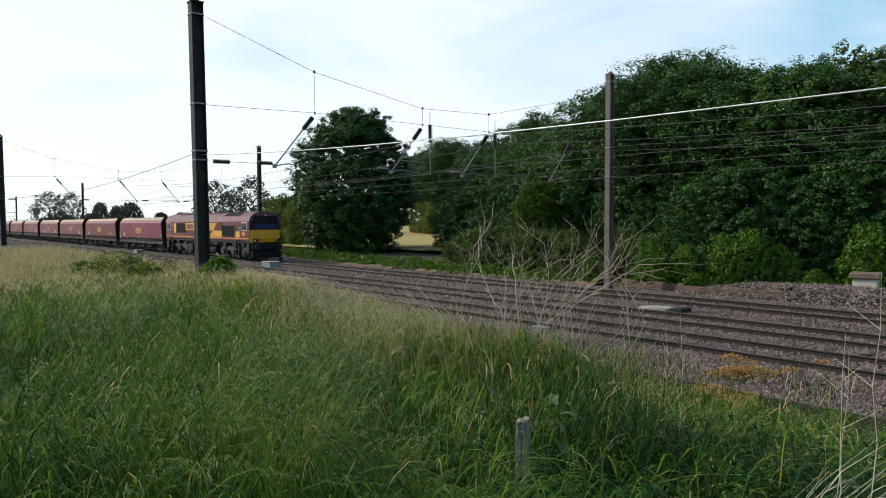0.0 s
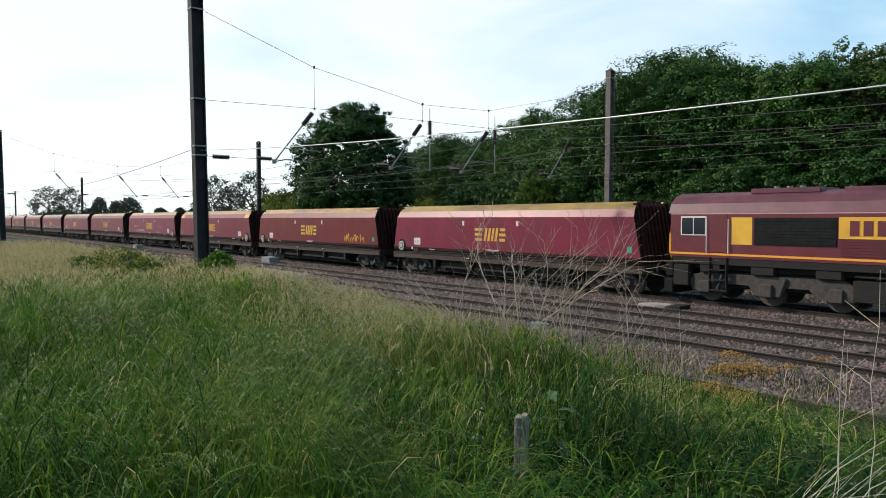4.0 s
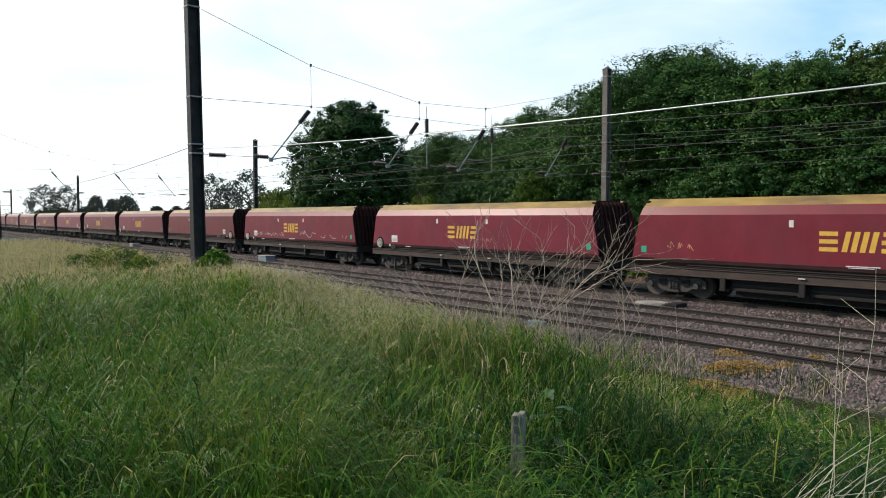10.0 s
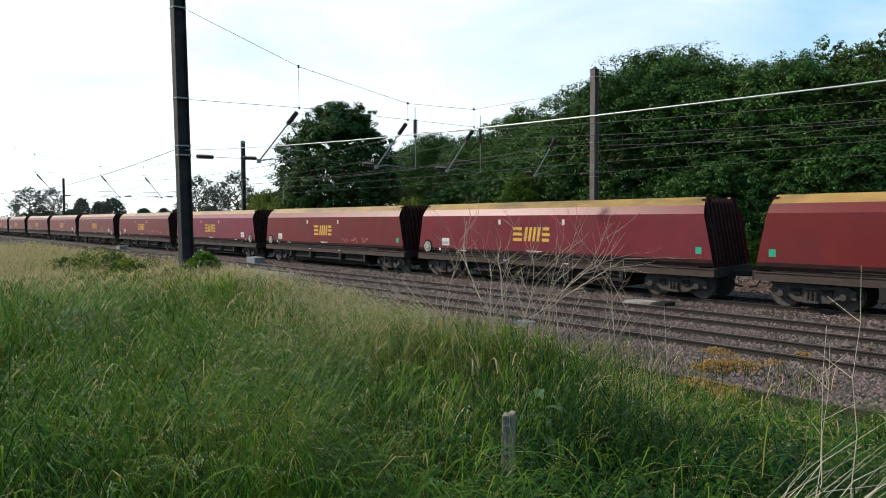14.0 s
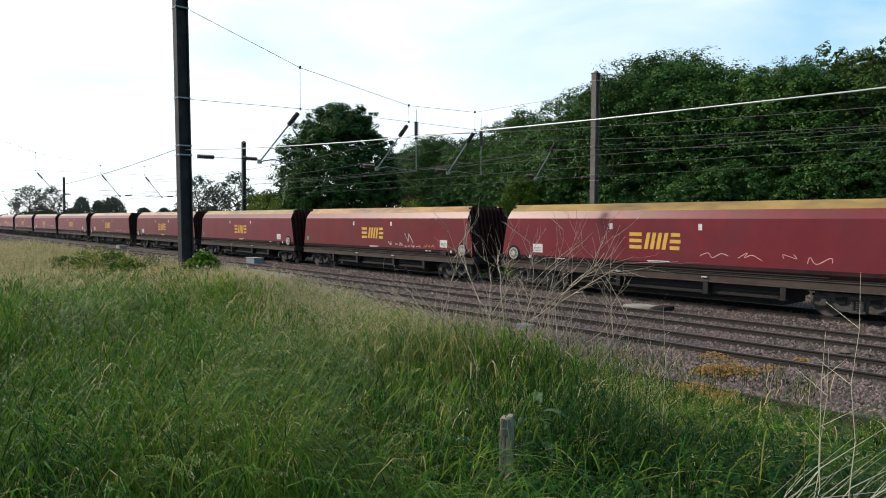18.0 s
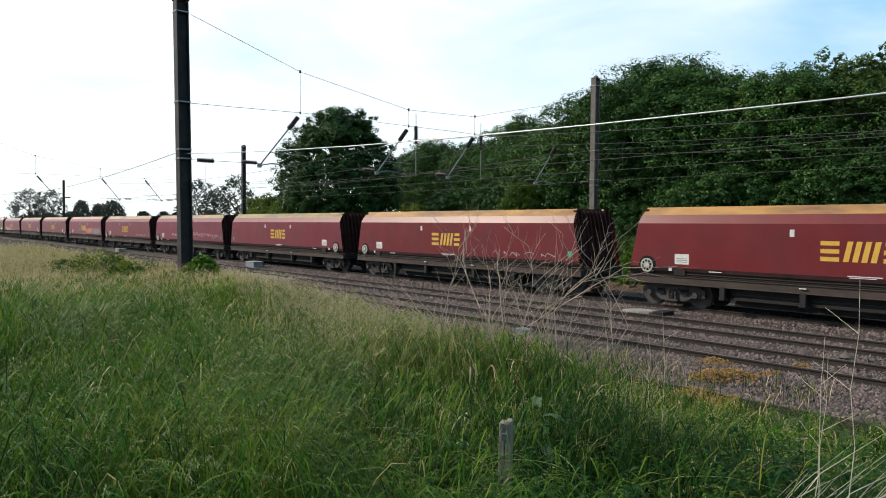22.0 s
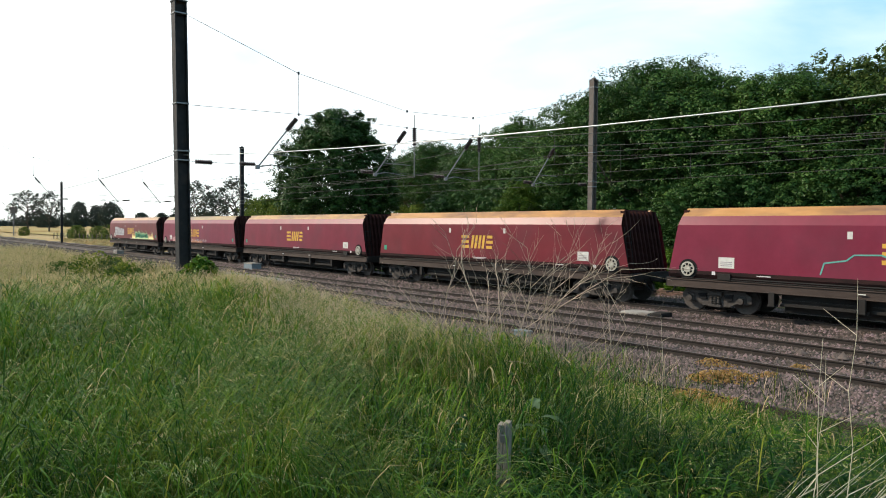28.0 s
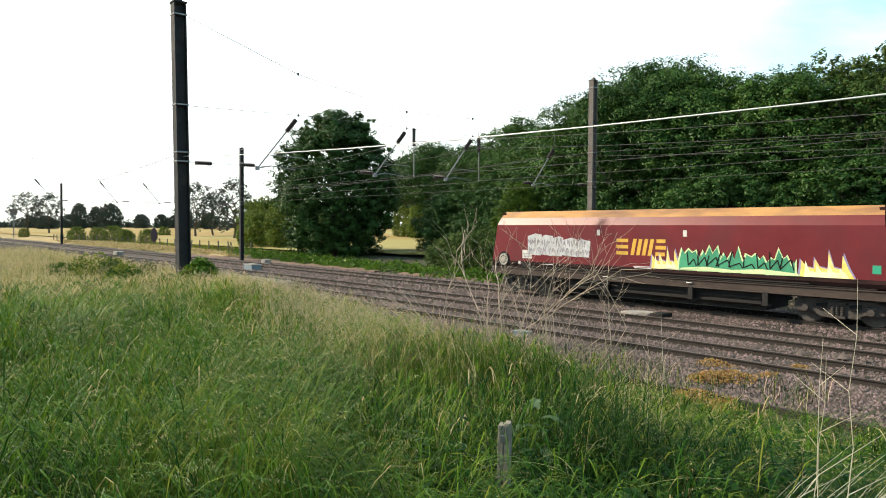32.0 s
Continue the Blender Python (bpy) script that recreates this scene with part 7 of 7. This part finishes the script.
def arching_stems():
    """Thin pale stems that arch low over the weeds."""
    gen = np.random.default_rng(44)
    ob = thing("arching_stems", "thin pale green stems arching over the weeds", "stalks")
    for i in range(16):
        x, y = gen.uniform(-3.0, -1.3), gen.uniform(2.6, 3.9)
        z = float(ground_z(x, y)) + gen.uniform(0.35, 0.55)
        a, ln = gen.uniform(-0.5, 0.9), gen.uniform(0.5, 1.0)
        rise = gen.uniform(0.35, 0.9)
        path = [Vector((x + math.cos(a) * ln * u, y + math.sin(a) * ln * u, z + ln * (rise * u - (rise + gen.uniform(0.0, 0.02)) * u * u))) for u in np.linspace(0, 1, 9)]
        part("stem", lathe(bmesh.new(), path, [0.0022 - 0.00018 * k for k in range(9)], 5), M_SILVERG, ob)


arching_stems()


def thistle(x, y, h, seed):
    """A grey-green thistle with long jagged leaves up its stem."""
    gen = np.random.default_rng(seed)
    z = float(ground_z(x, y))
    ob = thing("thistle", "pale grey-green thistle with jagged drooping leaves", "thistle", m=pose(x, y, z))
    part("stem", tri_mesh("stem", *tubes([(0, 0, 0, 0.02, 0, h * 0.6, 0.010, 0.008), (0.02, 0, h * 0.6, 0.0, 0.02, h, 0.008, 0.004)]), M_WEED), None, ob)
    for i in range(11):
        a, zz = i * 2.4, h * (0.25 + 0.07 * i)
        ln = 0.36 * (1.15 - 0.07 * i)
        bm = bmesh.new()
        prev = None
        for j in range(6):
            u = j / 5
            w = 0.036 * math.sin(math.pi * (0.15 + 0.85 * u)) * (1.35 if j % 2 else 0.7)
            c = Vector((math.cos(a) * ln * u, math.sin(a) * ln * u, zz + ln * (0.55 * u - 0.75 * u * u)))
            sd = Vector((-math.sin(a), math.cos(a), 0)) * w
            cur = (bm.verts.new(c - sd), bm.verts.new(c + Vector((0, 0, -0.008))), bm.verts.new(c + sd))
            if prev:
                bm.faces.new((prev[0], prev[1], cur[1], cur[0]))
                bm.faces.new((prev[1], prev[2], cur[2], cur[1]))
            prev = cur
        part("leaf", bm, M_THISTLE, ob)


M_THISTLE = mat("thistle_leaf", (0.06, 0.12, 0.045), (0.11, 0.18, 0.08), 6, 0.6, translucent=0.25)
thistle(-3.0, 3.47, 0.92, 5)


# ---- ballast stones, sleepers, brick edging ----
def stones(n, x0, x1, y0, y1, z, size, seed, material, label, heap=None):
    gen = np.random.default_rng(seed)
    x, y = gen.uniform(x0, x1, n), gen.uniform(y0, y1, n)
    zz = np.interp(y, (9.6, 10.2, 12.4, 13.0, 14.0, 17.2, 20.4, 21.2, 21.8, 24.7, 25.6, 27.2), (-0.45, -0.24, -0.24, -0.27, -0.16, -0.15, -0.16, -0.22, -0.16, -0.16, -0.24, -0.28)) if z is None else z + ground_z(x, y)
    if heap:
        zz = zz + heap * np.clip(np.sin((x - x0) / (x1 - x0) * 3.1) * np.sin((y - y0) / (y1 - y0) * 3.1), 0, 1) ** 0.7
    o = np.array([(1, 0, 0), (0, 1, 0), (-1, 0, 0), (0, -1, 0), (0, 0, 1), (0, 0, -1)], float)
    s = size * gen.uniform(0.5, 1.3, (n, 1, 1))
    v = o[None] * s * gen.uniform(0.6, 1.2, (n, 6, 1)) + gen.normal(size=(n, 6, 3)) * s * 0.18
    a = gen.uniform(0, 6.28, n)
    ca, sa = np.cos(a)[:, None], np.sin(a)[:, None]
    vx, vy = v[..., 0] * ca - v[..., 1] * sa, v[..., 0] * sa + v[..., 1] * ca
    v = np.stack([vx + x[:, None], vy + y[:, None], v[..., 2] * 1.05 + zz[:, None] + size * 0.2], -1)
    v = v[:, :5]
    f = np.array([(0, 1, 4), (1, 2, 4), (2, 3, 4), (3, 0, 4)])
    f = (np.arange(n)[:, None, None] * 5 + f[None]).reshape(-1, 3)
    tagged(new("ballast_stones", tri_mesh("ballast_stones", v.reshape(-1, 3), f, material)), label, "stones", kind="stuff")


stones(26000, -17, 3, 11.8, 15.0, None, 0.040, 81, M_STONE, "loose grey-brown ballast stones beside the lines")
stones(26000, -22, 3, 15.0, 21.0, None, 0.040, 82, M_STONE, "loose grey-brown ballast stones between the lines")
stones(20000, -26, 3, 21.0, 27.4, None, 0.045, 83, M_STONE, "loose grey-brown ballast stones by the far line")
stones(22000, -62, -20, 12.0, 27.0, None, 0.075, 84, M_STONE, "ballast stones along the lines")
stones(6000, -17, -4, 27.6, 31.5, 0.0, 0.06, 85, M_STONE, "grey gravel heaped beyond the far line", heap=0.35)
stones(700, -44, -33, 17.0, 17.9, None, 0.10, 86, M_CONC, "whitish fresh stone scattered between the lines")
stones(7, -7.0, -4.8, 17.1, 17.4, None, 0.13, 87, M_SLEEPER, "pale broken stones between the lines")


def sleepers():
    me = mesh_of(boxes((-0.13, 0.13, -1.3, 1.3, -0.25, -0.148), bevel=0.02), "sleeper", M_SLEEPER)
    gen = np.random.default_rng(3)
    for yc in TRACKS:
        ob = thing("sleeper_row", "dusty brown sleepers under the rails", "sleepers", "sleeper rows", "structure")
        for i in range(98):
            o = part("sleeper", me, None, ob)
            o.matrix_basis = pose(2.0 - 0.66 * i + gen.normal() * 0.015, yc + gen.normal() * 0.02, gen.normal() * 0.004, 0, 0, gen.normal() * 0.6)
        v, f = [], []
        cube = np.array([(x, y, z) for x in (-0.13, 0.13) for y in (-1.3, 1.3) for z in (-0.25, -0.148)])
        quads = np.array([(0, 1, 3, 2), (4, 6, 7, 5), (0, 4, 5, 1), (2, 3, 7, 6), (1, 5, 7, 3), (0, 2, 6, 4)])
        for i in range(98, 480):
            v.append(cube + (2.0 - 0.66 * i, yc, 0))
            f.append(quads + 8 * (i - 98))
        tagged(part("far_sleepers", tri_mesh("far_sleepers", np.concatenate(v), np.concatenate(f), M_SLEEPER), None, ob), kind="stuff")


sleepers()


def brick_edging():
    """Remains of a low brick wall beyond the far line."""
    wall = thing("wall_brick_edge", "low broken edging wall of red-brown bricks beyond the line", "wall", kind="structure")
    part("mortar_core", boxes((-19.9, -12.2, 28.06, 28.24, -0.5, -0.02)), M_BROWNST, wall)
    me = mesh_of(boxes((-0.108, 0.108, -0.052, 0.052, -0.033, 0.033), bevel=0.006), "brick", M_BRICK)
    gen = np.random.default_rng(14)
    for row in range(5):
        for i in range(34):
            x = -19.85 + 0.228 * i + (0.114 if row % 2 else 0)
            if row > 2 and gen.uniform() < (0.06 if row == 3 else 0.4):
                continue
            o = part("brick", me, None, wall)
            o.matrix_basis = pose(x, 28.02 + gen.normal() * 0.006, -0.26 + 0.077 * row, 0, 0, gen.normal() * 1.2)


brick_edging()
for k, (x0, x1, y0, y1) in enumerate(((-75, -38, 26.6, 28.2), (-36, -21, 26.9, 28.0))):
    bm = bmesh.new()
    nx, ny = 40, 4
    g = [[bm.verts.new((x0 + (x1 - x0) * i / nx, y0 + (y1 - y0) * j / ny + 0.25 * math.sin(i * 1.7 + j), float(ground_z(x0 + (x1 - x0) * i / nx, y0 + (y1 - y0) * j / ny)) + (0.06 + 0.12 * abs(math.sin(i * 0.9)) if 0 < j < ny else -0.05))) for j in range(ny + 1)] for i in range(nx + 1)]
    for i in range(nx):
        for j in range(ny):
            bm.faces.new((g[i][j], g[i + 1][j], g[i + 1][j + 1], g[i][j + 1]))
    tagged(new("earth_strip", mesh_of(bm, "earth_strip", M_EARTH, smooth_shade=True)), "bare reddish earth along the far verge", "earth", kind="structure")
bm = bmesh.new()
gx = [-66 - 330 * (i / 40) ** 1.6 for i in range(41)]
gy = [26.9 + 10.4 * j / 6 for j in range(7)]
gv = [[bm.verts.new((x, y + 0.3 * math.sin(x * 0.4), float(ground_z(x, y)) + (0.10 + 0.05 * math.sin(x * 1.3 + y) if 0 < j else -0.1))) for j, y in enumerate(gy)] for x in gx]
for i in range(40):
    for j in range(6):
        bm.faces.new((gv[i][j], gv[i + 1][j], gv[i + 1][j + 1], gv[i][j + 1]))
tagged(new("dry_verge", mesh_of(bm, "dry_verge", M_DRY, smooth_shade=True)), "dry orange-yellow grass verge between railway and fence", "verge", kind="structure")
leaf_heap("verge_grass", -105, 29.5, 5000, 42, 1.9, 0.6, 0.16, M_STRAW, 401, "dry yellow grass on the far verge", "grass")
leaf_heap("verge_grass", -100, 33.0, 3000, 45, 1.6, 0.6, 0.15, M_GRASS2, 402, "olive-green rough grass along the fence", "grass")


# ---- moving things ----
def run(t):
    """How far the train has come at t seconds, gathering speed a little."""
    u = (t - 16) / 16
    return 232.814 * u + 4.304 * u**2 - 1.086 * u**3 + 0.524 * u**4 + 0.642 * u**5


def share_keys(src, ob):
    ob.rotation_mode = "QUATERNION"
    ob.animation_data_create()
    ob.animation_data.action = src.animation_data.action
    ob.animation_data.action_slot = src.animation_data.action_slot


def motions():
    times = [0.5 * i for i in range(65)]
    for ob, off in WAGONS:
        walk(ob, [(t, pose(run(t) + off, TRAIN_Y, 0)) for t in times])
    walk(LOCO, [(t, pose(run(t) + LOCO_AT, TRAIN_Y, 0)) for t in times])
    # wheels roll: one key a frame, the same turning for every axle at its place in its bogie
    steps = [i / FPS for i in range(32 * FPS + 1)]
    first = {}
    for ob in [o for o in scene.objects if o.name.split(".")[0] == "wheelset"]:
        at_ = tuple(round(v, 3) for v in ob.location)
        if at_ in first:
            share_keys(first[at_], ob)
            continue
        first[at_] = ob
        r = at_[2]
        walk(ob, [(t, Matrix.Translation(at_) @ Matrix.Rotation((run(t) - run(0)) / r, 4, "Y")) for t in steps])


motions()
